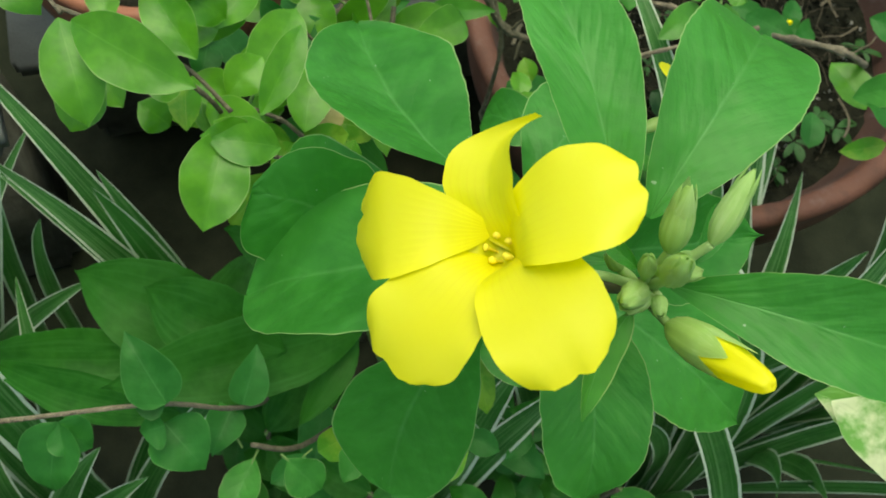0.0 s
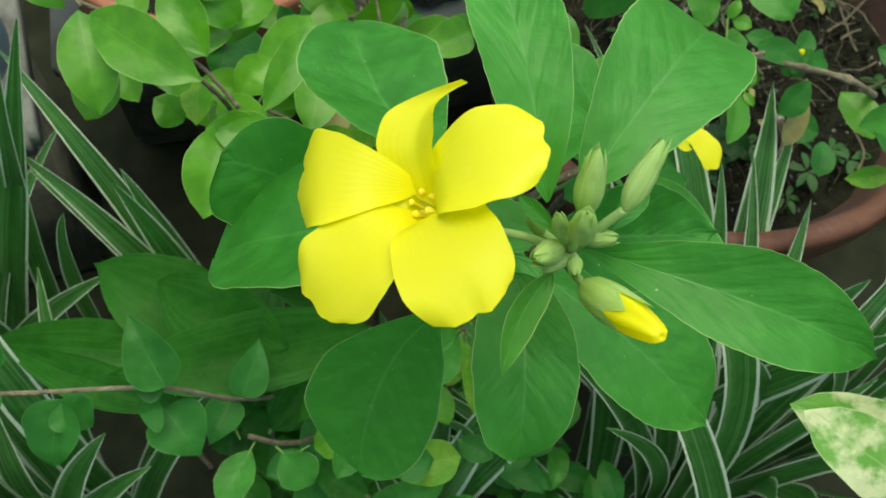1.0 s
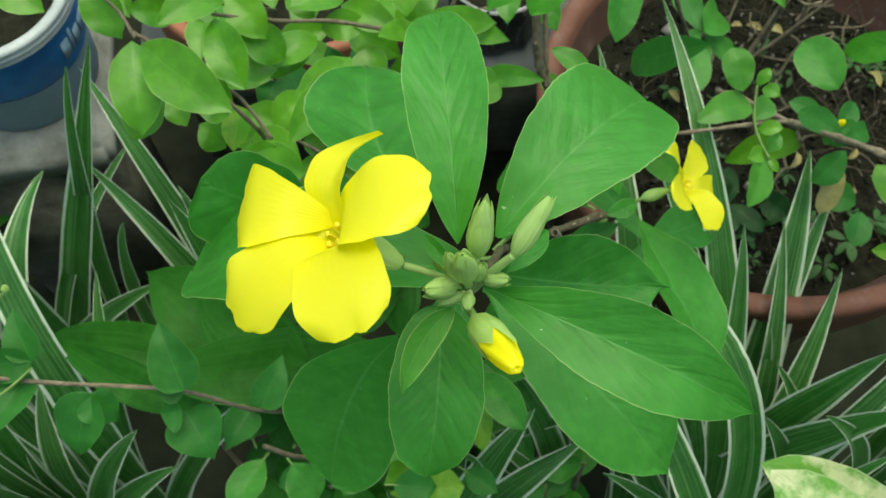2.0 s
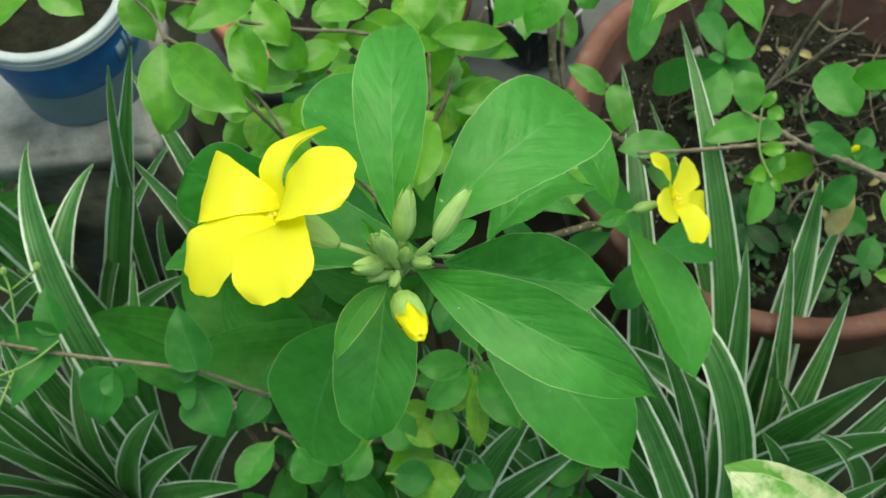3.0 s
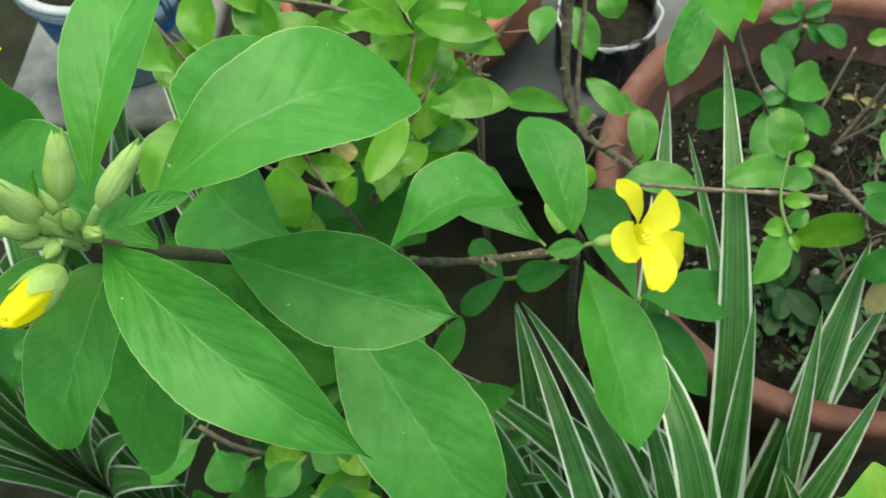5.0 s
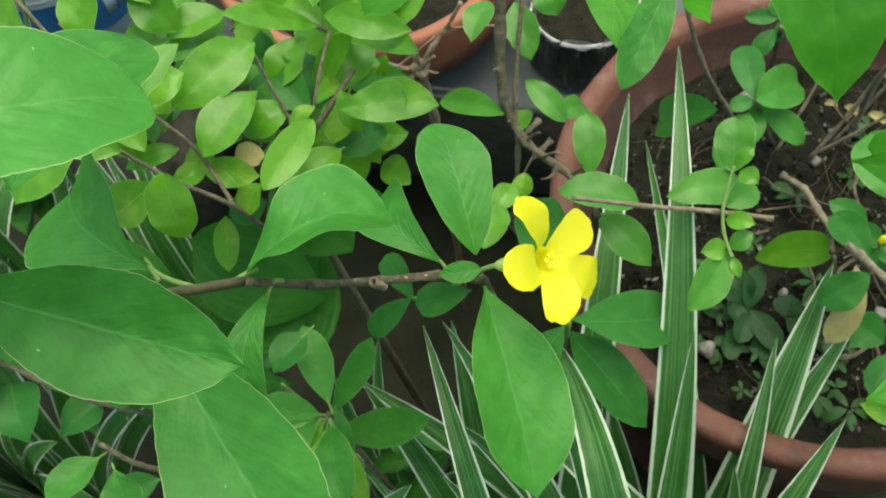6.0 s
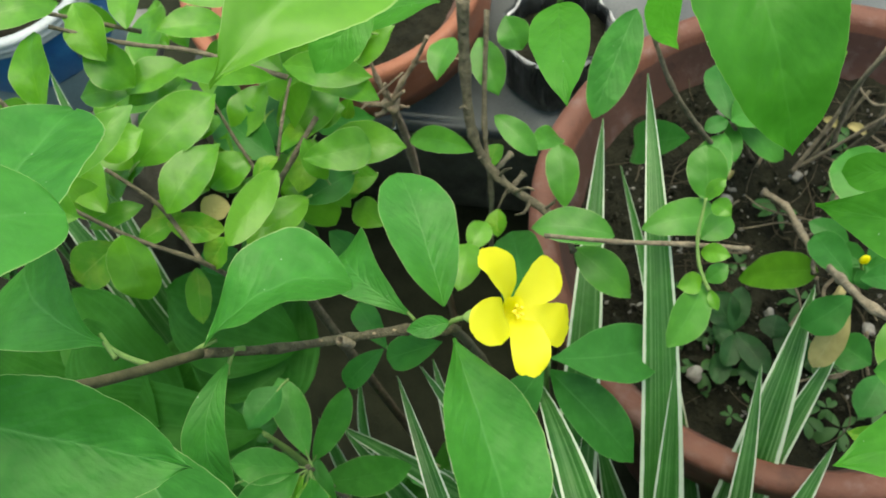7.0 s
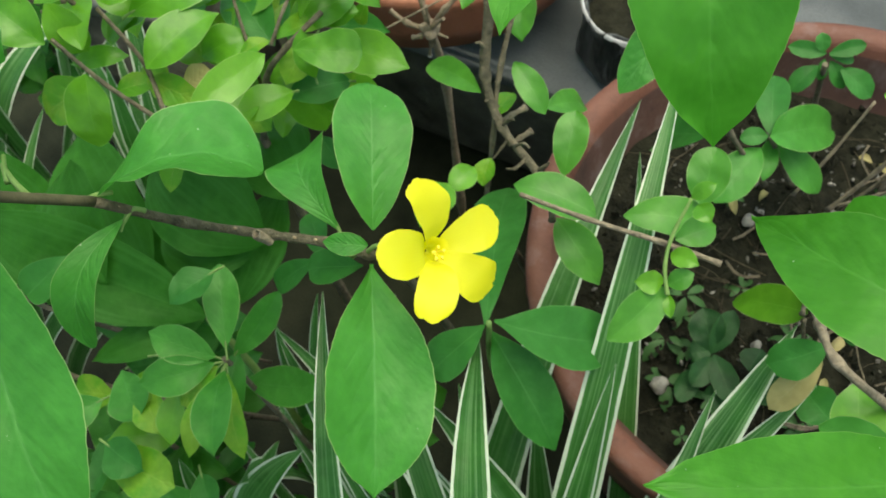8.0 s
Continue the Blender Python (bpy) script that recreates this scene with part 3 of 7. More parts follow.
block = link("ledge", box((0.032, 0.0, 0.219), (0.1775, 0.1345, 0.253), 0.006), PALECEMENT)
block.matrix_world = pose(-0.4465, 0.3526, 0.0, 0, 0, 20)
# same added foot below the block, with the shade in its colour
block_foot = link("ledge_foot", box((0.042, 0.012, 0.0), (0.168, 0.124, 0.219), 0.01), SHADEFOOT)
block_foot.matrix_world = pose(-0.4465, 0.3526, 0.0, 0, 0, 20)
tagged(block_foot, "cement foot under the worn block, set back and darkened for shade", "ledge", kind="structure")
tagged(block, "pale worn cement block under the bucket", "ledge", kind="structure")
def litter(centre, r, count, seed, z, thick=1.0, skin=ROOT, name="root_litter", label="tangle of dry roots and stalks on the soil"):
    """Curled roots and dry stalks strewn over the soil, joined."""
    rng = random.Random(seed)
    verts, faces = [], []
    for _ in range(count):
        t, d = rng.uniform(0, 6.2832), r * math.sqrt(rng.random())
        p = Vector(centre) + Vector((d * math.cos(t), d * math.sin(t), z + rng.uniform(0.004, 0.012)))
        a, bend, n, w = rng.uniform(0, 6.2832), rng.uniform(-0.25, 0.25), 6, thick * rng.uniform(0.00015, 0.0004)
        step = rng.uniform(0.003, 0.008)
        for i in range(n + 1):
            k = len(verts)
            side = Vector((-math.sin(a), math.cos(a), 0)) * w
            verts += [p - side, p + side, p + Vector((0, 0, w * 1.6))]
            if i:
                for e in range(3):
                    f = (e + 1) % 3
                    faces.append((k - 3 + e, k - 3 + f, k + f, k + e))
            p = p + Vector((math.cos(a), math.sin(a), rng.uniform(-0.25, 0.25))) * step
            a += bend + rng.uniform(-0.3, 0.3)
    me = bpy.data.meshes.new(name)
    me.from_pydata(verts, [], faces)
    me.materials.append(skin)
    return tagged(new(name, me), label, "litter", kind="stuff")


litter((0.166, 0.490, 0.0), 0.105, 36, 9, 0.273)
litter((0.21, 0.53, 0.0), 0.07, 50, 10, 0.275)
litter((0.17, 0.50, 0.0), 0.11, 80, 12, 0.271)
litter((0.20, 0.50, 0.0), 0.085, 34, 14, 0.279, 2.6, GREYTWIG, "stick_litter", "short grey sticks strewn over the soil")


def weeds(centre, r, count, seed):
    """Countless tiny weeds in the pot, joined: each a whorl of small oval leaves from one point."""
    rng = random.Random(seed)
    verts, faces = [], []
    for _ in range(count):
        t, d = rng.uniform(0, 6.2832), r * math.sqrt(rng.random())
        at = Vector(centre) + Vector((d * math.cos(t), d * math.sin(t), rng.uniform(0.006, 0.016)))
        size = rng.uniform(0.006, 0.015)
        for k in range(rng.randint(3, 6)):
            a = t + 6.2832 * k / 5 + rng.uniform(-0.4, 0.4)
            n, w = size * rng.uniform(0.6, 1.1), rng.uniform(0.17, 0.25)
            f, s = Vector((math.cos(a), math.sin(a), rng.uniform(-0.1, 0.4))), Vector((-math.sin(a), math.cos(a), rng.uniform(-0.3, 0.3)))
            i = len(verts)
            for v in range(7):
                v = v / 6
                h = n * w * (max(v, 0.001) ** 0.9 * max(1 - v, 0.001) ** 0.7) / 0.33 + 0.0001
                mid = at + f * n * (0.08 + v) - Vector((0, 0, n * 0.35 * v * v))
                verts += [mid - s * h + Vector((0, 0, h * 0.3)), mid, mid + s * h + Vector((0, 0, h * 0.3))]
            for v in range(6):
                b = i + 3 * v
                faces += [(b, b + 1, b + 4, b + 3), (b + 1, b + 2, b + 5, b + 4)]
    me = bpy.data.meshes.new("tiny_weeds")
    me.from_pydata(verts, [], faces)
    me.polygons.foreach_set("use_smooth", [True] * len(faces))
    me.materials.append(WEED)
    return tagged(new("tiny_weeds", me), "tiny dark green weeds sprouting from the soil, colour darkened for shade", "weeds", kind="stuff")


weeds((0.19, 0.485, 0.270), 0.095, 34, 21)
weeds((0.165, 0.425, 0.270), 0.05, 12, 22)
for k in range(12):
    rng = random.Random(70 + k)
    a, d, n = rng.uniform(0, 6.28), 0.1 * math.sqrt(rng.random()), rng.uniform(0.007, 0.014)
    p = Vector((0.178 + d * math.cos(a), 0.500 + d * math.sin(a), 0.284))
    turn = rng.uniform(0, 6.28)
    q = p + Vector((n * math.cos(turn), n * math.sin(turn), rng.uniform(0, 0.004)))
    dead = link("fallen_leaf", sheet(p, q, n * rng.uniform(0.4, 0.6), 0.8, 0.7, rng.uniform(-30, 30), 0.15, 0.5, 0.3, 0.12, 300 + k, 10, 6), TAN)
    tagged(dead, "small curled tan dry leaf lying on the soil", "dry leaf", "dry leaves on the soil")

bucket = thing("bucket", "small blue-labelled plastic bucket with a white rim on the ledge", "bucket")
BX, BY, BZ, BR = -0.3575, 0.4635, -0.043, 0.0587
part("body", lathe([(0.02, 0.296), (BR * 0.86, 0.296), (BR * 0.88, 0.30), (BR * 0.91, 0.335)], (BX, BY, BZ), 48), BUCKETGREY, bucket)
part("label_band", lathe([(BR * 0.905, 0.335), (BR * 0.93, 0.338), (BR * 0.97, 0.376)], (BX, BY, BZ), 48), BLUE, bucket, "blue printed band")
part("rim", lathe([(BR * 0.96, 0.376), (BR * 1.03, 0.3765), (BR * 1.045, 0.378), (BR * 1.025, 0.3795), (BR * 1.045, 0.381), (BR * 1.05, 0.383), (BR * 1.025, 0.3845), (BR * 1.045, 0.386), (BR * 1.03, 0.388), (BR * 0.985, 0.3895), (BR * 0.955, 0.3875), (BR * 0.93, 0.3885), (BR * 0.905, 0.386), (BR * 0.90, 0.374)], (BX, BY, BZ), 48), WHITE, bucket, "greyish white rolled rim")
part("inside", lathe([(BR * 0.901, 0.376), (BR * 0.885, 0.335), (BR * 0.87, 0.305)], (BX, BY, BZ), 48), BUCKETGREY, bucket, "dull grey inner wall")

part("soil", lathe([(0.0005, 0.356), (BR * 0.885, 0.352)], (BX, BY, BZ), 48, 0.02), SOIL, bucket)

# plain pale bars of the print on the band
for a0, a1, z0, z1 in ((-0.30, -0.16, 0.346, 0.362), (-0.13, -0.07, 0.346, 0.366), (-0.04, 0.10, 0.346, 0.360), (0.14, 0.34, 0.346, 0.360)):
    f = lambda z: BR * (0.93 + 0.04 * (z - 0.338) / 0.038)
    part("label_mark", arc((BX, BY, BZ), f(z0), f(z1), z0, z1, a0, a1), PRINT, bucket, "pale printed bar")

bag = thing("grow_bag", "crumpled black polythene grow bag with a white turned-down edge", "grow bag")
part("bag", lathe([(0.01, 0.2), (0.031, 0.201), (0.037, 0.208), (0.0375, 0.225), (0.037, 0.245), (0.0378, 0.256), (0.0366, 0.256), (0.035, 0.235)], (-0.030, 0.614, 0), 60, 0.2, 5), BLACKBAG, bag)
part("soil", lathe([(0.0005, 0.240), (0.035, 0.236)], (-0.030, 0.614, 0), 60, 0.1, 5), SOIL, bag)


def torn_edge(centre, r, z, width, seed):
    """A ragged ribbon of film round the mouth of a bag, turned outwards."""
    bm = bmesh.new()
    rings = []
    for k in range(120):
        t = 6.2832 * k / 120
        c, d = Vector((math.cos(t), math.sin(t), 0)), noise.noise(Vector((2.2 * math.cos(t), 2.2 * math.sin(t), seed)))
        f = noise.noise(Vector((9 * math.cos(t), 9 * math.sin(t), seed + 5)))
        rr, top = r * (1 + 0.10 * d), z + 0.006 * d
        w = width * max(0.25, 1 + 1.1 * f)
        prof = ((-0.0006, -0.5 * w), (0.0002, 0.0004), (0.0009, 0.0), (0.0016, -w))
        rings.append([bm.verts.new(Vector(centre) + c * (rr + a) + Vector((0, 0, top + b))) for a, b in prof])
    for k in range(120):
        a, b = rings[k], rings[(k + 1) % 120]
        for j in range(3):
            bm.faces.new((a[j], b[j], b[j + 1], a[j + 1]))
    return bm


part("cuff", torn_edge((-0.030, 0.614, 0.0), 0.0372, 0.256, 0.0024, 3.0), WHITEBAG, bag, "white torn edge")


# ---- dried-up plant beside the orange pot ----
dry = thing("dried_plant", "leafless dried plant with gnarled grey-brown twigs", "dead plant")
KNOT = Vector((-0.0580, 0.4470, 0.362))
bm = bmesh.new()
bmesh.ops.create_icosphere(bm, subdivisions=3, radius=0.0044)
for v in bm.verts:
    v.co = KNOT + v.co * (1 + 0.9 * noise.noise(v.co * 260)) * (0.9 if v.co.z < 0 else 1.0)
part("root_knot", bm, DRYWOOD, dry, "gnarled knot of the dead stem")
for ends, r0, r1 in (
    (((-0.0680, 0.4414, 0.365), (-0.0790, 0.4406, 0.368)), 0.0026, 0.0016),
    (((-0.0610, 0.4430, 0.359), (-0.0650, 0.4405, 0.357)), 0.0022, 0.0018),
    (((-0.0520, 0.4530, 0.376), (-0.0458, 0.4597, 0.387), (-0.0379, 0.4638, 0.405)), 0.0026, 0.0014),
    (((-0.0650, 0.4501, 0.377), (-0.0695, 0.4534, 0.392)), 0.0026, 0.0012),
    (((-0.0590, 0.4472, 0.350), (-0.0611, 0.4475, 0.339)), 0.0016, 0.0010),
    (((-0.0540, 0.4500, 0.358), (-0.0507, 0.4523, 0.356)), 0.0016, 0.0008),
    (((-0.0530, 0.4480, 0.370), (-0.0490, 0.4488, 0.375)), 0.0018, 0.0010),
    (((-0.0582, 0.4468, 0.371), (-0.0584, 0.4466, 0.380)), 0.0018, 0.0010),
    (((-0.0640, 0.4600, 0.300), (-0.0700, 0.4680, 0.15), (-0.0750, 0.4720, 0.0)), 0.0030, 0.0040),
):
    part("twig", rod([KNOT, *ends], 0.7 * r0, 0.7 * r1, 9, 0.7), DRYWOOD, dry)
part("tip", egg((-0.0609, 0.4475, 0.3395), (-0.0614, 0.4476, 0.3370), 0.0012), WHITEBAG, dry, "pale broken end")
for ends in (((-0.0614, 0.4207, 0.385), (-0.0530, 0.4335, 0.390), (-0.0447, 0.4465, 0.395)), ((-0.0458, 0.4597, 0.387), (-0.0330, 0.4620, 0.391), (-0.0199, 0.4646, 0.395))):
    part("twig", rod(ends, 0.0006, 0.0005, 6, 0.3), DRYWOOD, dry)


# ---- the yellow-flowered shrub: one shoot that carries the large flower and, lower down, the small one ----
flax = thing("flowering_shrub", "green shrub with two five-petalled yellow flowers and pale buds", "shrub")
SKINS[flax.name] = FLAX
part("stem", rod([(0.0082, 0.1722, 0.659), (0.0047, 0.1790, 0.642), (0.0065, 0.1954, 0.612), (0.008, 0.218, 0.567), (0.011, 0.247, 0.526)], 0.0015, 0.0015, 10, 0.1), OLIVETWIG, flax)
part("stem", rod([(0.011, 0.247, 0.526), (0.02, 0.263, 0.502), (0.031, 0.281, 0.481), (0.047, 0.292, 0.478), (0.058, 0.298, 0.474), (0.056, 0.306, 0.455), (0.05, 0.325, 0.38), (0.04, 0.36, 0.2), (0.04, 0.37, 0.)], 0.0014, 0.0020, 12, 0.55), BARK, flax, "woody grey-brown branch with leaf scars")
part("node_stub", spin((0.0325, 0.2800, 0.4795), (0.0305, 0.2774, 0.4862), [(0, 0.9), (0.5, 1.0), (0.8, 1.12), (0.95, 1.1), (1.0, 0.95), (0.97, 0.75), (0.85, 0.6), (0.7, 0.4), (0.68, 0.05)], 0.0016, 20, 5, 0.05), GREYTWIG, flax, "hollow cut branch stub")
for k, (x, y, z, turn) in enumerate(((0.0135, 0.2515, 0.5195, 0.4), (0.0215, 0.2655, 0.4995, -0.8), (0.0265, 0.2740, 0.4895, 0.9), (0.0385, 0.2865, 0.4795, -0.5), (0.0435, 0.2900, 0.4786, 0.6), (0.0490, 0.2930, 0.4776, -0.2), (0.0530, 0.2955, 0.4762, 0.8))):
    out = Vector((0.35 * math.sin(turn), -0.5 + 0.3 * math.sin(turn), 1.0)).normalized()
    at = Vector((x, y, z)) + out * 0.0016
    part("leaf_scar", egg(at - Vector((0.0006, 0.0004, 0)), at + Vector((0.0006, 0.0004, 0)), 0.0005), TWIGPALE, flax)
leaf(flax, (0.0047, 0.1811, 0.6602), (-0.0112, 0.2406, 0.6598), 0.0172, tilt=-1.0, bend=0.182, fold=0.36, curl=0.05, a=0.78, b=0.84, side=0.011, point=0.3, fine=2)
leaf(flax, (0.0120, 0.1874, 0.6526), (0.0421, 0.2335, 0.6472), 0.0275, tilt=-12.0, bend=0.161, fold=0.22, curl=0.05, a=0.76, b=0.42, side=-0.022, point=0.0, fine=2)
leaf(flax, (0.0110, 0.1740, 0.6566), (0.0698, 0.1602, 0.6461), 0.0180, tilt=-3.7, bend=0.178, fold=0.42, curl=0.05, a=1.13, b=1.06, side=-0.008, point=0.6, fine=2)
leaf(flax, (0.0111, 0.1944, 0.6197), (0.0590, 0.2111, 0.5917), 0.0268, tilt=1.5, bend=-0.087, fold=0.36, curl=0.0, a=1.11, b=1.06, side=0.024, point=0.6, fine=2)
leaf(flax, (0.0079, 0.2203, 0.5494), (0.0793, 0.1794, 0.5158), 0.0369, tilt=-11.8, bend=0.084, fold=0.27, curl=0.05, a=1.26, b=0.95, side=-0.013, point=0.4, fine=2)
leaf(flax, (0.0017, 0.1762, 0.6379), (0.0045, 0.1420, 0.6209), 0.0207, tilt=8.4, bend=0.107, fold=0.27, curl=0.05, a=0.45, b=0.48, side=-0.045, point=0.4, fine=2)
leaf(flax, (0.0060, 0.1680, 0.6585), (-0.0013, 0.1508, 0.6507), 0.0064, tilt=-14.5, bend=-0.006, fold=0.3, curl=0.05, a=0.69, b=0.92, side=0.095, point=0.5, skin=YOUNG)
leaf(flax, (0.0118, 0.1823, 0.6427), (-0.0653, 0.1864, 0.6152), 0.0337, tilt=40.1, bend=0.112, fold=0.27, curl=0.05, a=0.92, b=0.52, side=-0.035, point=0, fine=2)
leaf(flax, (-0.0325, 0.1974, 0.6158), (-0.0611, 0.1987, 0.6333), 0.0331, tilt=-35.4, bend=-0.004, fold=0.12, curl=0.05, a=0.91, b=0.44, side=0.043, point=0)
leaf(flax, (-0.0112, 0.1845, 0.5893), (-0.0319, 0.1541, 0.5194), 0.0383, tilt=5.6, bend=-0.078, fold=0.12, curl=0.05, a=1.09, b=0.63, side=0.076, point=0)
leaf(flax, (-0.0138, 0.2228, 0.5957), (-0.0447, 0.2913, 0.5669), 0.0420, tilt=18.1, bend=-0.055, fold=0.25, curl=0.05, a=1.10, b=0.71, side=-0.053, point=0, fine=2)
leaf(flax, (0.0152, 0.174, 0.665), (0.0225, 0.1877, 0.66), 0.0048, fold=0.5, a=0.9, b=1.0)
leaf(flax, (0.0048, 0.1717, 0.668), (-0.0017, 0.178, 0.668), 0.0031, fold=0.5, a=0.9, b=1.0)
leaf(flax, (0.0109, 0.2491, 0.5268), (0.0406, 0.2841, 0.5276), 0.0377, tilt=-44.4, bend=0.175, fold=0.36, curl=0.05, a=0.92, b=0.30, side=0.004, point=0.1, stalk=0.004, fine=2)
leaf(flax, (0.0441, 0.2987, 0.4747), (0.0052, 0.3191, 0.4636), 0.0233, tilt=8.6, bend=0.197, fold=0.2, curl=0.05, a=0.99, b=0.30, side=-0.070, point=0.2, stalk=0.003)
leaf(flax, (0.0555, 0.3039, 0.4793), (0.0236, 0.3403, 0.4939), 0.0260, tilt=32.2, bend=0.095, fold=0.15, curl=0.05, a=0.75, b=0.46, side=-0.017, point=0.3)
leaf(flax, (0.0633, 0.2946, 0.4790), (0.1082, 0.2436, 0.4507), 0.0368, tilt=-39.3, bend=-0.015, fold=0.36, curl=0.05, a=1.14, b=0.92, side=-0.004, point=0.5, fine=2)
leaf(flax, (0.0619, 0.2964, 0.4875), (0.0507, 0.2880, 0.4889), 0.0074, tilt=1.4, bend=0.047, fold=0.2, curl=0.05, a=0.74, b=0.80, side=-0.021, point=0.2)
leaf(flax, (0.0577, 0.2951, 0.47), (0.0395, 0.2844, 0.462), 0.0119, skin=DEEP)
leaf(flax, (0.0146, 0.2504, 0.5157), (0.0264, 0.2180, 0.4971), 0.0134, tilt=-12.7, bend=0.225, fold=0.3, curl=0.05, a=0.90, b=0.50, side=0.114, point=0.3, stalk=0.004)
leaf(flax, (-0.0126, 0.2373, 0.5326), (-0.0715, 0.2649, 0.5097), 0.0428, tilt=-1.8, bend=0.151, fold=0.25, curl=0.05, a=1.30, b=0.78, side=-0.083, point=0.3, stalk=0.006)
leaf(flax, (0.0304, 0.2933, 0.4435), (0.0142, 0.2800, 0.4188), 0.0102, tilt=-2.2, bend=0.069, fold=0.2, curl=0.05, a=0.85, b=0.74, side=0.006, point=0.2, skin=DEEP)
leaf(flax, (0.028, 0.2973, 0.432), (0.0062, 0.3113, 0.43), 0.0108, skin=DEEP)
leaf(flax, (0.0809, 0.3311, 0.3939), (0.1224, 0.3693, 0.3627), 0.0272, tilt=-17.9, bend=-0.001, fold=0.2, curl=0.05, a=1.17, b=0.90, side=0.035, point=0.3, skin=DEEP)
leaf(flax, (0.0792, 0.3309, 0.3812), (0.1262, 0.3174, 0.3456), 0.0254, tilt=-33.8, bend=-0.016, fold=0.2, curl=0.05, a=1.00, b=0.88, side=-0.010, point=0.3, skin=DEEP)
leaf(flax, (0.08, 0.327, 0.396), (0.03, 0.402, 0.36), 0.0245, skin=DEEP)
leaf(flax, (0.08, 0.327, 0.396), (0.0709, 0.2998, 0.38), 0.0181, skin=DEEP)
part("stem", rod([(0.081, 0.328, 0.398), (0.077, 0.332, 0.34), (0.075, 0.345, 0.25)], 0.0012, 0.0018), GREENSTEM, flax)
part("stem", rod([(0.0281, 0.2974, 0.433), (0.0373, 0.2991, 0.44), (0.0522, 0.296, 0.47)], 0.0009, 0.0012), GREENSTEM, flax)
part("petiole", rod([(-0.0140, 0.2375, 0.5320), (-0.0050, 0.2360, 0.5345), (0.0098, 0.2350, 0.5425)], 0.0007, 0.0010), GREENSTEM, flax)
part("petiole", rod([(0.0150, 0.2490, 0.5150), (0.0150, 0.2535, 0.5170), (0.0160, 0.2560, 0.5140)], 0.0006, 0.0009), GREENSTEM, flax)
flower = tagged(new("flower"), "large open butter-yellow flower")
flower.parent = flax
petal(flower, (-0.0204, 0.1754, 0.6739), (-0.0401, 0.1795, 0.6638), 0.0167, tilt=-10.3, bend=0.241, curl=0.05, fold=0.0, a=0.66, b=0.30, side=-0.013, notch=0.05, cup=0.04, face=(-0.514, -0.089, 0.853))
petal(flower, (-0.0181, 0.1734, 0.6736), (-0.0105, 0.1916, 0.6784), 0.0157, tilt=-15.5, bend=0.153, curl=-0.1, fold=0.25, a=0.45, b=1.10, side=-0.073, notch=0, hook=0.34, face=(-0.514, -0.089, 0.853))
petal(flower, (-0.0182, 0.1722, 0.6743), (-0.0003, 0.1764, 0.6903), 0.0178, tilt=-7.2, bend=0.147, curl=0.05, fold=0.0, a=0.58, b=0.33, side=0.022, notch=0.06, cup=0.05, face=(-0.514, -0.089, 0.853))
petal(flower, (-0.0172, 0.1726, 0.6733), (-0.0085, 0.1506, 0.6821), 0.0183, tilt=-9.5, bend=0.163, curl=0.05, fold=0.0, a=0.56, b=0.30, side=-0.011, notch=0.05, cup=0.04, face=(-0.514, -0.089, 0.853))
petal(flower, (-0.0192, 0.1722, 0.6728), (-0.0344, 0.1552, 0.6669), 0.0189, tilt=-3.1, bend=0.127, curl=0.05, fold=0.0, a=0.60, b=0.30, side=-0.040, notch=0.05, cup=0.04, face=(-0.514, -0.089, 0.853))
axis = Vector((0.514, 0.089, -0.853)).normalized()
heart = Vector((-0.0182, 0.1733, 0.6722))
for k in range(5):
    t = 6.2832 * k / 5 + 0.4
    side = Vector((0.86 * math.cos(t), math.sin(t), 0.5 * math.cos(t)))
    foot, head = heart + axis * 0.006 + side * 0.0012, heart + axis * 0.0012 + side * 0.0022
    st = part("stamen", rod([foot, (foot + head) / 2, head], 0.0003, 0.00025, 6), STAMEN, flower)
    part("anther", egg(head - side * 0.0003 - Vector((0.0008, 0, 0)), head + side * 0.0003 + Vector((0.0008, 0, 0)), 0.0006), STAMEN, st)
part("throat", spin(heart + axis * 0.0042, heart - axis * 0.0004, [(0, 0.02), (0.05, 0.3), (0.2, 0.4), (0.45, 0.5), (0.7, 0.60), (0.84, 0.78), (0.94, 1.0), (1, 1.2)], 0.0056, 40, 5, 0.06), PETAL, flower, "deeper yellow throat")
part("calyx", spin((-0.0046, 0.1712, 0.6672), (-0.0138, 0.1733, 0.6692), [(0, 0.2), (0.06, 0.42), (0.25, 0.66), (0.5, 0.86), (0.8, 1.0), (1, 0.96)], 0.0034, 36, 11, 0.04), SEPAL, flower, "pale green calyx")
part("flower_stalk", rod([(-0.0044, 0.1712, 0.6671), (0.0010, 0.1718, 0.6640), (0.0080, 0.1722, 0.6580)], 0.0007, 0.0009), SEPAL, flower)



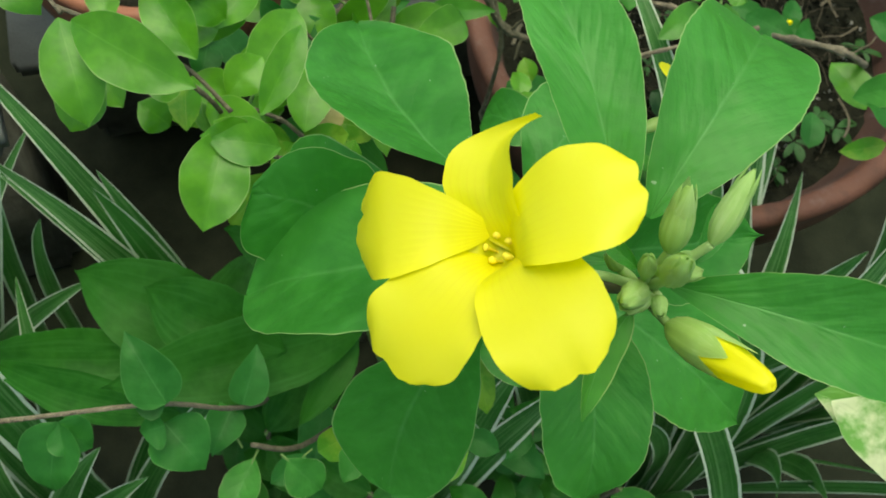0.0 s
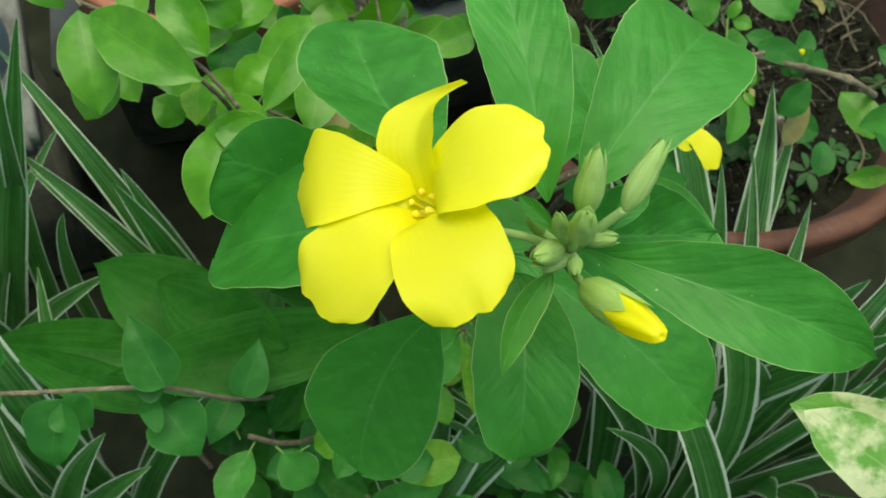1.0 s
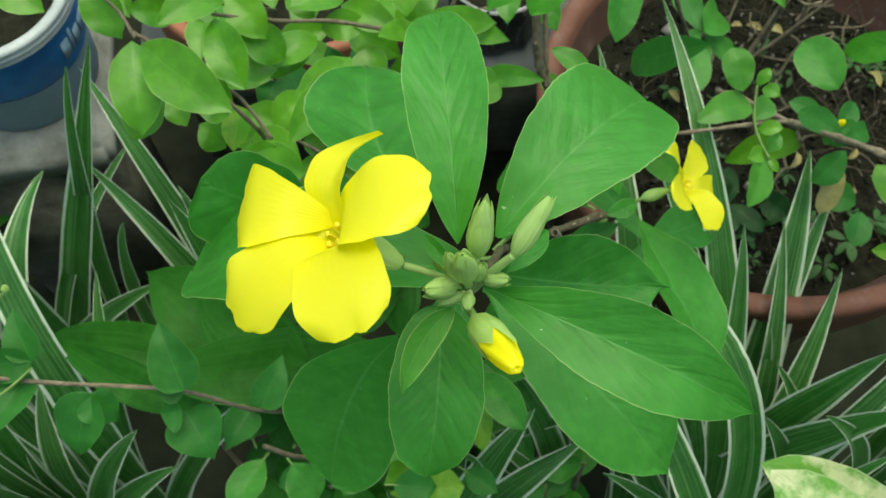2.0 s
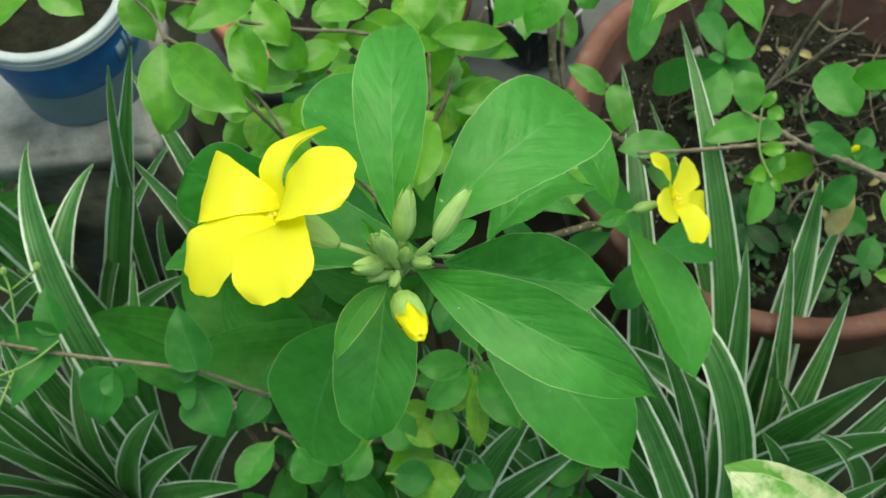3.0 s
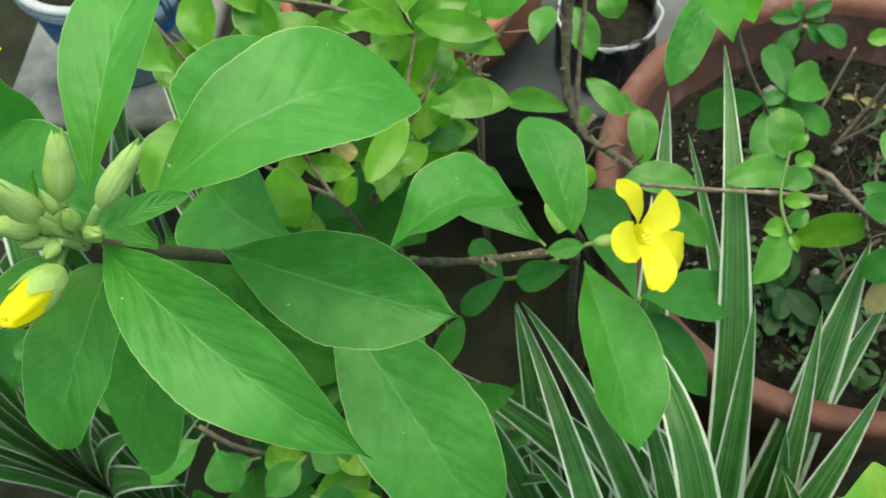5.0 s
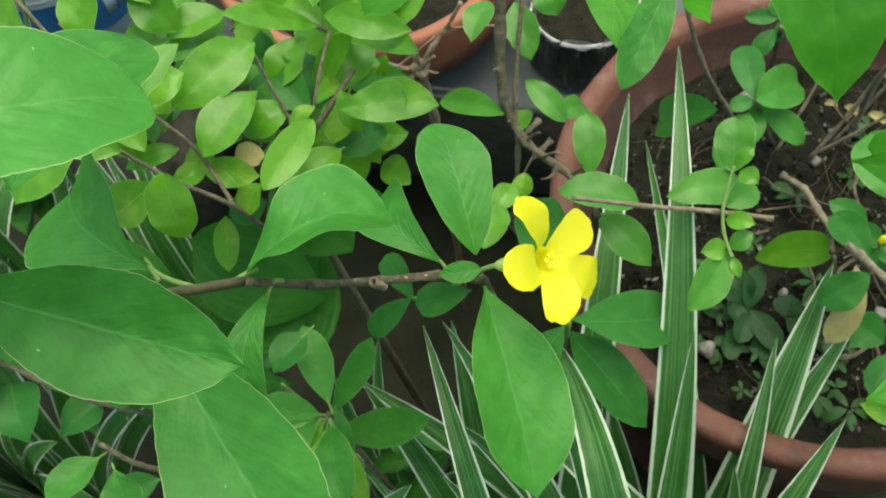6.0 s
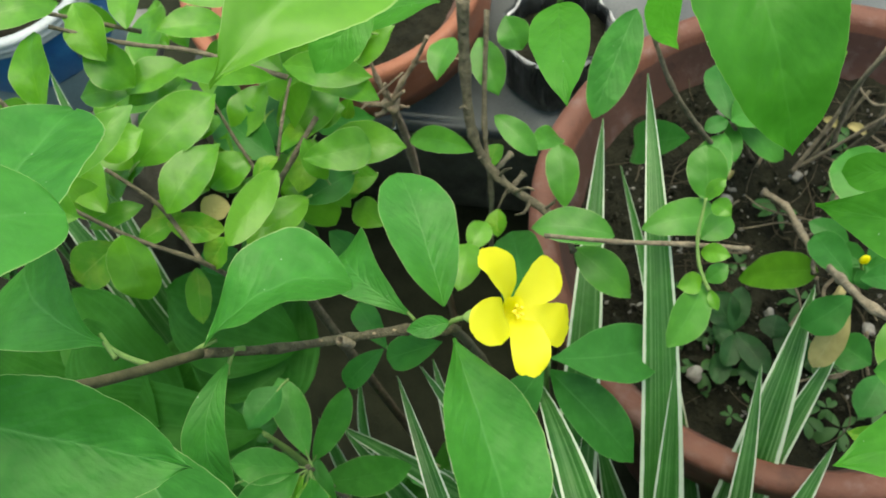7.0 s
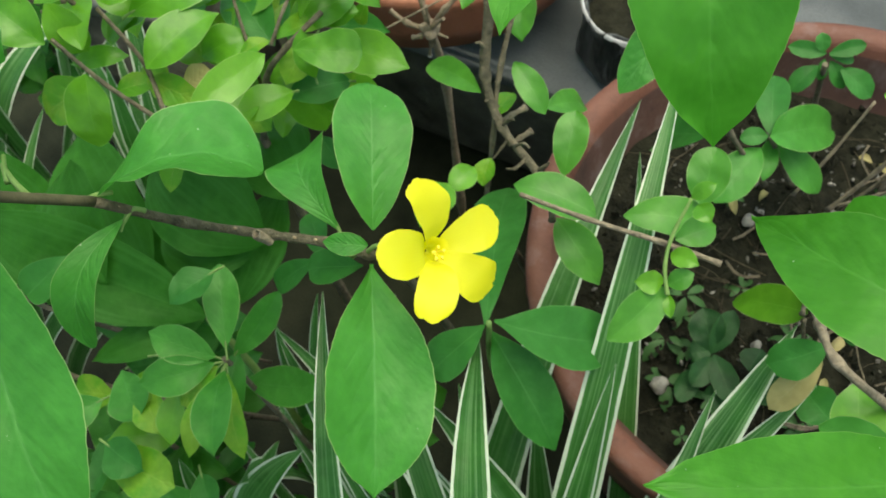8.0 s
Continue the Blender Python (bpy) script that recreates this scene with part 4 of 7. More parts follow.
def green_bud(a, b, r):
    """A flower bud wrapped in ribbed sepals whose pointed tips stand a little apart."""
    a, b = Vector(a), Vector(b)
    bud = part("bud", spin(a, b, [(0, 0.3), (0.08, 0.62), (0.2, 0.88), (0.36, 1.0), (0.55, 0.93), (0.72, 0.72), (0.86, 0.45), (0.94, 0.24), (0.98, 0.1)], r, 40, 13, 0.045, 0.8), SEPAL, flax, "ribbed pale green flower bud")
    d = (b - a).normalized()
    x = d.orthogonal().normalized()
    for k in range(4):
        side = Matrix.Rotation(1.57 * k + r * 900, 3, d) @ x
        foot = a.lerp(b, 0.45) + side * r * 0.8
        tip = a.lerp(b, 1.0 + 0.05 * (k % 2)) + side * r * 0.42
        out_n = (side - d * side.dot(d)).normalized()
        s = d.cross(out_n)
        bm = bmesh.new()
        uv = bm.loops.layers.uv.new("UVMap")
        rows = []
        for i in range(7):
            v = i / 6
            w = r * 0.75 * (1 - v**1.6) + r * 0.03
            c = foot.lerp(tip, v) + out_n * r * 0.22 * math.sin(3.14 * v)
            rows.append([(bm.verts.new(c + s * w * u - out_n * w * u * u * 0.55), u, v) for u in (-1, -0.5, 0, 0.5, 1)])
        for p, q in zip(rows, rows[1:]):
            for j in range(4):
                f = bm.faces.new([c[0] for c in (p[j], p[j + 1], q[j + 1], q[j])])
                for loop, c in zip(f.loops, (p[j], p[j + 1], q[j + 1], q[j])):
                    loop[uv].uv = (0.5 + 0.48 * c[1], c[2])
        part("sepal", bm, SEPAL, bud)
    return bud


HUB = Vector((0.0082, 0.1722, 0.6565))
for a, b, r in (
    ((0.0161, 0.1753, 0.6705), (0.0212, 0.1846, 0.6785), 0.0022),
    ((0.0092, 0.1738, 0.6705), (0.0096, 0.1802, 0.6815), 0.0025),
    ((0.0083, 0.1688, 0.6715), (0.0073, 0.1674, 0.6840), 0.0023),
    ((0.0058, 0.1693, 0.6660), (0.0010, 0.1648, 0.6710), 0.0022),
    ((0.0075, 0.1685, 0.6640), (0.0032, 0.1656, 0.6645), 0.0013),
    ((0.0088, 0.1688, 0.6640), (0.0088, 0.1652, 0.6645), 0.0014),
    ((0.0108, 0.1735, 0.6620), (0.0160, 0.1722, 0.6655), 0.0018),
    ((0.0094, 0.1725, 0.6640), (0.0106, 0.1725, 0.6700), 0.0018),
    ((0.0060, 0.1710, 0.6680), (0.0040, 0.1705, 0.6765), 0.0015),
    ((0.0035, 0.1740, 0.6620), (0.0005, 0.1752, 0.6660), 0.0014),
):
    bud = green_bud(a, b, r)
    part("bud_stalk", rod([HUB, HUB.lerp(Vector(a), 0.6) + Vector((0, 0, 0.0006)), a], 0.0010, 0.0008), SEPAL, bud)
bud = part("bud", spin((0.0108, 0.1646, 0.6618), (0.0198, 0.1506, 0.6777), [(0.1, 0.5), (0.3, 0.86), (0.5, 0.9), (0.66, 0.82), (0.8, 0.68), (0.9, 0.56), (0.96, 0.42), (1.0, 0.2), (0.97, 0.05)], 0.0033, 40, 5, 0.09, 3.0), PETAL, flax, "half-open yellow bud in a green calyx")
calyx = part("calyx", spin((0.0108, 0.1646, 0.6618), (0.0198, 0.1506, 0.6777), [(0, 0.25), (0.06, 0.6), (0.16, 0.88), (0.3, 1.02), (0.42, 1.03), (0.47, 0.98)], 0.0033, 36, 11, 0.03, 0.5), SEPAL, bud, "pale green calyx")
for k, reach in enumerate((0.80, 0.70, 0.64, 0.76, 0.68)):
    a, b = Vector((0.0108, 0.1646, 0.6618)), Vector((0.0198, 0.1506, 0.6777))
    d = (b - a).normalized()
    side = Matrix.Rotation(1.257 * k + 0.5, 3, d) @ d.orthogonal().normalized()
    s = d.cross(side)
    bm = bmesh.new()
    uv = bm.loops.layers.uv.new("UVMap")
    rows = []
    for i in range(6):
        v = i / 5
        w = 1.15 * (1 - v**1.5) * 0.62 + 0.03
        c = a.lerp(b, 0.4 + (reach - 0.4) * v)
        rr = 0.0033 * (1.05 - 0.1 * v)
        rows.append([(bm.verts.new(c + (side * math.cos(w * u) + s * math.sin(w * u)) * rr), u, v) for u in (-1, -0.5, 0, 0.5, 1)])
    for p, q in zip(rows, rows[1:]):
        for j in range(4):
            cs = (p[j], p[j + 1], q[j + 1], q[j])
            f = bm.faces.new([c[0] for c in cs])
            for loop, c in zip(f.loops, cs):
                loop[uv].uv = (0.5 + 0.48 * c[1], c[2])
    part("sepal", bm, SEPAL, calyx)
part("bud_stalk", rod([(0.006, 0.173, 0.658), (0.0085, 0.168, 0.661), (0.0112, 0.164, 0.6622)], 0.0008, 0.0008), GREENSTEM, bud)
flower = tagged(new("flower"), "small open bright yellow flower")
flower.parent = flax
petal(flower, (0.0791, 0.3082, 0.4903), (0.0673, 0.3155, 0.5069), 0.0165, tilt=22.5, bend=0.089, curl=0.05, fold=0.0, a=0.53, b=0.35, side=0.058, notch=0.03, dip=0.003, face=(0.722, -0.016, 0.692))
petal(flower, (0.0803, 0.3093, 0.4893), (0.0866, 0.3299, 0.4862), 0.0136, tilt=-7.3, bend=0.046, curl=0.05, fold=0.0, a=0.56, b=0.30, side=0.020, notch=0.03, dip=0.003, face=(0.722, -0.016, 0.692))
petal(flower, (0.0819, 0.3074, 0.4877), (0.0968, 0.3150, 0.4732), 0.0147, tilt=2.4, bend=0.094, curl=0.05, fold=0.0, a=0.63, b=0.30, side=0.038, notch=0.04, dip=0.003, face=(0.722, -0.016, 0.692))
petal(flower, (0.0814, 0.3062, 0.4883), (0.0948, 0.2888, 0.4896), 0.0129, tilt=27.5, bend=0.099, curl=0.05, fold=0.0, a=0.52, b=0.30, side=-0.049, notch=0.05, dip=0.003, face=(0.722, -0.016, 0.692))
petal(flower, (0.0799, 0.3057, 0.4899), (0.0745, 0.2908, 0.5051), 0.0150, tilt=3.2, bend=0.077, curl=0.05, fold=0.0, a=0.52, b=0.35, side=-0.013, notch=0.05, dip=0.003, face=(0.722, -0.016, 0.692))
axis = Vector((-0.722, 0.016, -0.692)).normalized()
heart = Vector((0.080, 0.307, 0.4885))
for k in range(5):
    t = 6.2832 * k / 5
    side = Vector((0.7 * math.cos(t), math.sin(t), -0.7 * math.cos(t)))
    head = heart - axis * 0.003 + side * 0.0018
    st = part("stamen", rod([heart, (heart + head) / 2, head], 0.0003, 0.00025, 6), STAMEN, flower)
    part("anther", egg(head - side * 0.0007, head + side * 0.0008, 0.0006), STAMEN, st)
part("throat", spin(heart + axis * 0.006, heart - axis * 0.0006, [(0, 0.1), (0, 0.25), (0.35, 0.42), (0.65, 0.62), (0.85, 0.85), (0.95, 1.05), (1, 1.2)], 0.0042, 36, 5, 0.06), PETAL, flower)
part("calyx", egg((0.0640, 0.3010, 0.4830), (0.0755, 0.3060, 0.4860), 0.0024, ribs=0.12), SEPAL, flower)
part("flower_stalk", rod([(0.058, 0.298, 0.476), (0.061, 0.2995, 0.481), (0.065, 0.3015, 0.4832)], 0.0008, 0.0009), GREENSTEM, flower)


# ---- small whorled sprig below the shoot ----
sprig = thing("leafy_sprig", "upright sprig with a whorl of small dull green leaves", "shrub")
SKINS[sprig.name] = DULL
leaf(sprig, (0.0056, 0.2537, 0.3951), (-0.0180, 0.2763, 0.4073), 0.0147, tilt=22.6, bend=0.044, fold=0.2, curl=0.05, a=0.99, b=0.71, side=0.005, point=0.2, stalk=0.004)
leaf(sprig, (0.0030, 0.2553, 0.3801), (0.0140, 0.2806, 0.4138), 0.0121, tilt=29.9, bend=-0.012, fold=0.2, curl=0.05, a=0.88, b=0.64, side=0.023, point=0.2, stalk=0.004)
leaf(sprig, (-0.0041, 0.2537, 0.3394), (0.0422, 0.2671, 0.3852), 0.0177, tilt=-0.4, bend=-0.043, fold=0.2, curl=0.05, a=0.89, b=0.71, side=0.010, point=0.2, stalk=0.004)
leaf(sprig, (0.0084, 0.2474, 0.388), (0.0332, 0.2206, 0.395), 0.0179, a=1.0, b=0.8, fold=0.22, bend=0.1, stalk=0.004)
leaf(sprig, (0.0018, 0.2495, 0.3886), (-0.0219, 0.2381, 0.4), 0.0155, a=1.0, b=0.8, fold=0.22, bend=0.1, stalk=0.004)
leaf(sprig, (0.0028, 0.2474, 0.3874), (-0.0136, 0.2212, 0.39), 0.0165, a=1.0, b=0.8, fold=0.22, bend=0.1, stalk=0.004)
leaf(sprig, (0.0063, 0.2464, 0.385), (0.0155, 0.213, 0.37), 0.0117, skin=YELLOWED, a=1.0, b=0.8, fold=0.22, bend=0.1, stalk=0.004)
leaf(sprig, (0.0085, 0.2482, 0.385), (0.034, 0.2274, 0.37), 0.0117, skin=YELLOWED, a=1.0, b=0.8, fold=0.22, bend=0.1, stalk=0.004)
leaf(sprig, (0.0043, 0.248, 0.3856), (-0.0012, 0.2262, 0.375), 0.0128, skin=YELLOWED, a=1.0, b=0.8, fold=0.22, bend=0.1, stalk=0.004)
leaf(sprig, (-0.0411, 0.2209, 0.36), (-0.018, 0.211, 0.36), 0.0208)
leaf(sprig, (-0.0318, 0.195, 0.34), (-0.0119, 0.2182, 0.34), 0.0202, skin=SHRUB)
leaf(sprig, (-0.0278, 0.1917, 0.34), (0.0088, 0.2004, 0.345), 0.0222, skin=YELLOWED)
leaf(sprig, (-0.0119, 0.2149, 0.34), (-0.0341, 0.2125, 0.33), 0.0179, skin=YELLOWED)
leaf(sprig, (-0.0443, 0.2121, 0.34), (-0.0629, 0.2003, 0.34), 0.0181, skin=YELLOWED)
part("stem", rod([(0.005, 0.251, 0.389), (0.004, 0.255, 0.33), (0.01, 0.27, 0.02)], 0.0011, 0.0016), TWIG, sprig)


# ---- yellow-green bush with paired oval leaves ----
bush = thing("leafy_bush", "yellow-green bush with glossy paired oval leaves and thin brown twigs", "bush")
SKINS[bush.name] = SHRUB
leaf(bush, (-0.0783, 0.2861, 0.5110), (-0.0651, 0.3181, 0.5203), 0.0133, tilt=14.6, bend=0.052, fold=0.2, curl=0.05, a=0.84, b=0.83, side=-0.003, point=0.2)
leaf(bush, (-0.0963, 0.312, 0.48), (-0.0834, 0.3271, 0.485), 0.0164, a=0.85, b=0.82, fold=0.24, ripple=0.05, bend=0.09)
leaf(bush, (-0.0974, 0.3258, 0.4615), (-0.0799, 0.3445, 0.4725), 0.0129, tilt=-0.7, bend=0.064, fold=0.2, curl=0.05, a=0.79, b=0.73, side=-0.009, point=0.2, skin=YELLOWED)
leaf(bush, (-0.0671, 0.3056, 0.4646), (-0.0624, 0.3405, 0.4692), 0.0193, tilt=2.8, bend=0.069, fold=0.2, curl=0.05, a=0.76, b=0.96, side=-0.035, point=0.2)
leaf(bush, (-0.0348, 0.3381, 0.4663), (-0.0338, 0.3010, 0.4695), 0.0140, tilt=-26.4, bend=0.053, fold=0.2, curl=0.05, a=0.66, b=0.58, side=0.008, point=0.2)
leaf(bush, (-0.0440, 0.3423, 0.4380), (-0.0300, 0.3514, 0.4030), 0.0181, tilt=5.0, bend=-0.025, fold=0.2, curl=0.05, a=0.82, b=0.78, side=-0.091, point=0.2)
leaf(bush, (-0.0260, 0.3453, 0.4689), (-0.0030, 0.3593, 0.4701), 0.0170, tilt=-2.5, bend=0.021, fold=0.2, curl=0.05, a=0.81, b=0.30, side=0.010, point=0.2)
leaf(bush, (-0.0681, 0.3771, 0.4197), (-0.0345, 0.3684, 0.4823), 0.0133, tilt=13.3, bend=0.053, fold=0.2, curl=0.05, a=0.99, b=0.45, side=0.023, point=0.2)
leaf(bush, (-0.0364, 0.3579, 0.4990), (-0.0492, 0.3304, 0.5300), 0.0104, tilt=2.1, bend=0.032, fold=0.2, curl=0.05, a=0.90, b=0.65, side=0.006, point=0.2)
leaf(bush, (-0.0548, 0.3863, 0.4578), (-0.0029, 0.3699, 0.4884), 0.0149, tilt=-12.9, bend=0.029, fold=0.2, curl=0.05, a=0.92, b=0.73, side=-0.038, point=0.2)
leaf(bush, (-0.046, 0.3754, 0.475), (-0.0477, 0.3986, 0.49), 0.0151, a=0.85, b=0.82, fold=0.24, ripple=0.05, bend=0.09)
leaf(bush, (-0.0549, 0.38, 0.47), (-0.0855, 0.3911, 0.47), 0.0157, a=0.85, b=0.82, fold=0.24, ripple=0.05, bend=0.09)
leaf(bush, (-0.0219, 0.379, 0.41), (-0.0397, 0.3685, 0.41), 0.0144, skin=YELLOWED, a=0.85, b=0.82, fold=0.24, ripple=0.05, bend=0.09)
leaf(bush, (-0.0123, 0.3605, 0.4), (-0.0303, 0.3676, 0.4), 0.0144, a=0.85, b=0.82, fold=0.24, ripple=0.05, bend=0.09)
leaf(bush, (-0.0614, 0.2836, 0.4886), (-0.0519, 0.2702, 0.4670), 0.0192, tilt=-6.3, bend=0.070, fold=0.2, curl=0.05, a=0.59, b=0.63, side=-0.030, point=0.2)
leaf(bush, (-0.0814, 0.289, 0.46), (-0.0957, 0.2703, 0.45), 0.0191, skin=YELLOWED, a=0.85, b=0.82, fold=0.24, ripple=0.05, bend=0.09)
leaf(bush, (-0.0718, 0.3056, 0.455), (-0.05, 0.3135, 0.45), 0.0126, skin=YELLOWED, a=0.85, b=0.82, fold=0.24, ripple=0.05, bend=0.09)
leaf(bush, (-0.0475, 0.3108, 0.45), (-0.0528, 0.2993, 0.44), 0.0122, skin=YELLOWED, a=0.85, b=0.82, fold=0.24, ripple=0.05, bend=0.09)
leaf(bush, (-0.0797, 0.3084, 0.4056), (-0.0698, 0.2888, 0.3928), 0.0124, tilt=-5.7, bend=0.035, fold=0.2, curl=0.05, a=0.74, b=0.78, side=-0.015, point=0.2, skin=YELLOWED)
leaf(bush, (-0.1172, 0.3463, 0.5), (-0.0981, 0.3437, 0.485), 0.0176, a=0.85, b=0.82, fold=0.24, ripple=0.05, bend=0.09)
leaf(bush, (-0.1043, 0.3419, 0.48), (-0.0893, 0.3635, 0.48), 0.0162, a=0.85, b=0.82, fold=0.24, ripple=0.05, bend=0.09)
leaf(bush, (-0.1026, 0.3085, 0.51), (-0.1214, 0.3341, 0.52), 0.0177, a=0.85, b=0.82, fold=0.24, ripple=0.05, bend=0.09)
leaf(bush, (-0.0721, 0.2797, 0.5), (-0.0959, 0.2767, 0.51), 0.0177, a=0.85, b=0.82, fold=0.24, ripple=0.05, bend=0.09)
leaf(bush, (-0.0667, 0.3285, 0.45), (-0.0554, 0.3455, 0.455), 0.0165, a=0.85, b=0.82, fold=0.24, ripple=0.05, bend=0.09)
leaf(bush, (-0.1099, 0.2958, 0.48), (-0.1128, 0.3193, 0.48), 0.0130, skin=YELLOWED, a=0.85, b=0.82, fold=0.24, ripple=0.05, bend=0.09)
leaf(bush, (-0.0794, 0.2918, 0.48), (-0.1041, 0.3092, 0.48), 0.0162, a=0.85, b=0.82, fold=0.24, ripple=0.05, bend=0.09)
leaf(bush, (-0.0762, 0.3435, 0.46), (-0.0786, 0.3566, 0.46), 0.0113, a=0.85, b=0.82, fold=0.24, ripple=0.05, bend=0.09)
leaf(bush, (-0.0426, 0.3323, 0.465), (-0.0367, 0.3432, 0.468), 0.0071, skin=YELLOWED, a=0.85, b=0.82, fold=0.24, ripple=0.05, bend=0.09)
leaf(bush, (-0.0536, 0.3515, 0.45), (-0.0768, 0.3688, 0.45), 0.0180, a=0.85, b=0.82, fold=0.24, ripple=0.05, bend=0.09)
leaf(bush, (-0.0324, 0.3842, 0.45), (-0.0472, 0.3726, 0.45), 0.0154, a=0.85, b=0.82, fold=0.24, ripple=0.05, bend=0.09)
leaf(bush, (-0.0673, 0.3528, 0.45), (-0.0652, 0.3773, 0.46), 0.0192, a=0.85, b=0.82, fold=0.24, ripple=0.05, bend=0.09)
leaf(bush, (-0.075, 0.3143, 0.44), (-0.0925, 0.3139, 0.44), 0.0153, skin=YELLOWED, a=0.85, b=0.82, fold=0.24, ripple=0.05, bend=0.09)
leaf(bush, (-0.055, 0.3411, 0.42), (-0.0749, 0.3467, 0.42), 0.0189, a=0.85, b=0.82, fold=0.24, ripple=0.05, bend=0.09)
leaf(bush, (-0.0442, 0.3823, 0.4), (-0.0375, 0.3934, 0.4), 0.0115, a=0.85, b=0.82, fold=0.24, ripple=0.05, bend=0.09)
leaf(bush, (-0.1093, 0.3285, 0.45), (-0.1023, 0.3095, 0.45), 0.0153, a=0.85, b=0.82, fold=0.24, ripple=0.05, bend=0.09)
leaf(bush, (-0.0812, 0.2802, 0.5), (-0.0981, 0.2773, 0.51), 0.0194, a=0.85, b=0.82, fold=0.26, ripple=0.05, bend=0.09)
leaf(bush, (-0.109, 0.3066, 0.5), (-0.1231, 0.301, 0.51), 0.0184, a=0.85, b=0.82, fold=0.26, ripple=0.05, bend=0.09)
leaf(bush, (-0.1159, 0.3222, 0.47), (-0.0935, 0.3241, 0.46), 0.0163, a=0.85, b=0.82, fold=0.26, ripple=0.05, bend=0.09)
leaf(bush, (-0.0885, 0.3317, 0.46), (-0.0761, 0.3539, 0.46), 0.0133, a=0.85, b=0.82, fold=0.26, ripple=0.05, bend=0.09)
leaf(bush, (-0.0985, 0.2948, 0.49), (-0.0863, 0.2954, 0.47), 0.0148, a=0.85, b=0.82, fold=0.26, ripple=0.05, bend=0.09)
leaf(bush, (-0.0787, 0.3411, 0.45), (-0.0584, 0.3372, 0.44), 0.0154, a=0.85, b=0.82, fold=0.26, ripple=0.05, bend=0.09)
leaf(bush, (-0.0474, 0.3502, 0.45), (-0.0855, 0.3628, 0.45), 0.0210, skin=DEEP, a=0.85, b=0.82, fold=0.26, ripple=0.05, bend=0.09)
leaf(bush, (-0.0485, 0.3593, 0.45), (-0.0358, 0.388, 0.455), 0.0176, a=0.85, b=0.82, fold=0.26, ripple=0.05, bend=0.09)
leaf(bush, (-0.044, 0.3411, 0.44), (-0.0305, 0.3599, 0.44), 0.0148, a=0.85, b=0.82, fold=0.26, ripple=0.05, bend=0.09)
leaf(bush, (-0.0357, 0.3634, 0.42), (-0.0215, 0.3548, 0.42), 0.0097, a=0.85, b=0.82, fold=0.26, ripple=0.05, bend=0.09)
leaf(bush, (-0.0329, 0.3896, 0.45), (-0.0343, 0.3845, 0.44), 0.0080, skin=YELLOWED, a=0.85, b=0.82, fold=0.26, ripple=0.05, bend=0.09)
leaf(bush, (-0.097, 0.2901, 0.46), (-0.0823, 0.3075, 0.46), 0.0097, a=0.85, b=0.82, fold=0.26, ripple=0.05, bend=0.09)
leaf(bush, (-0.081, 0.2952, 0.45), (-0.0724, 0.3087, 0.45), 0.0103, skin=YELLOWED, a=0.85, b=0.82, fold=0.26, ripple=0.05, bend=0.09)
leaf(bush, (-0.0597, 0.3304, 0.43), (-0.0389, 0.3311, 0.42), 0.0157, skin=YELLOWED, a=0.85, b=0.82, fold=0.26, ripple=0.05, bend=0.09)
leaf(bush, (-0.1084, 0.3428, 0.47), (-0.0942, 0.3657, 0.47), 0.0138, a=0.85, b=0.82, fold=0.26, ripple=0.05, bend=0.09)
leaf(bush, (-0.075, 0.3737, 0.45), (-0.0776, 0.3608, 0.44), 0.0125, a=0.85, b=0.82, fold=0.26, ripple=0.05, bend=0.09)
leaf(bush, (-0.0799, 0.3356, 0.43), (-0.0959, 0.3353, 0.43), 0.0146, a=0.85, b=0.82, fold=0.26, ripple=0.05, bend=0.09)
leaf(bush, (-0.0556, 0.3594, 0.4), (-0.0533, 0.3418, 0.39), 0.0155, a=0.85, b=0.82, fold=0.26, ripple=0.05, bend=0.09)
leaf(bush, (-0.1213, 0.3087, 0.46), (-0.1324, 0.3132, 0.47), 0.0160, a=0.85, b=0.82, fold=0.26, ripple=0.05, bend=0.09)
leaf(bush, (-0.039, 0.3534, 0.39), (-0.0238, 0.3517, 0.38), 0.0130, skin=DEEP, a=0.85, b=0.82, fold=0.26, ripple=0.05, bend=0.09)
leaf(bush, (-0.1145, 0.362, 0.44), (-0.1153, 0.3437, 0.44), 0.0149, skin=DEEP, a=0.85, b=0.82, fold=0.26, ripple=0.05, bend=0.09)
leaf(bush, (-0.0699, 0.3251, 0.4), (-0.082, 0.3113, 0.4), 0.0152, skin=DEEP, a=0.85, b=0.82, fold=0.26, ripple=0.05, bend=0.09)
leaf(bush, (-0.0608, 0.3144, 0.45), (-0.0575, 0.3259, 0.45), 0.013, skin=TAN, a=0.6, b=0.5)
leaf(bush, (-0.1447, 0.38, 0.4103), (-0.1751, 0.3771, 0.4066), 0.0132, skin=YELLOWED, a=0.85, b=0.82, fold=0.26, ripple=0.05, bend=0.09, stalk=0.002)
leaf(bush, (-0.0656, 0.3928, 0.4178), (-0.0735, 0.3637, 0.4265), 0.0183, skin=YELLOWED, a=0.85, b=0.82, fold=0.26, ripple=0.05, bend=0.09, stalk=0.002)
leaf(bush, (-0.1702, 0.391, 0.4058), (-0.1767, 0.4229, 0.4064), 0.0171, a=0.85, b=0.82, fold=0.26, ripple=0.05, bend=0.09, stalk=0.002)
leaf(bush, (-0.1817, 0.406, 0.4233), (-0.203, 0.3945, 0.439), 0.0160, a=0.85, b=0.82, fold=0.26, ripple=0.05, bend=0.09, stalk=0.002)
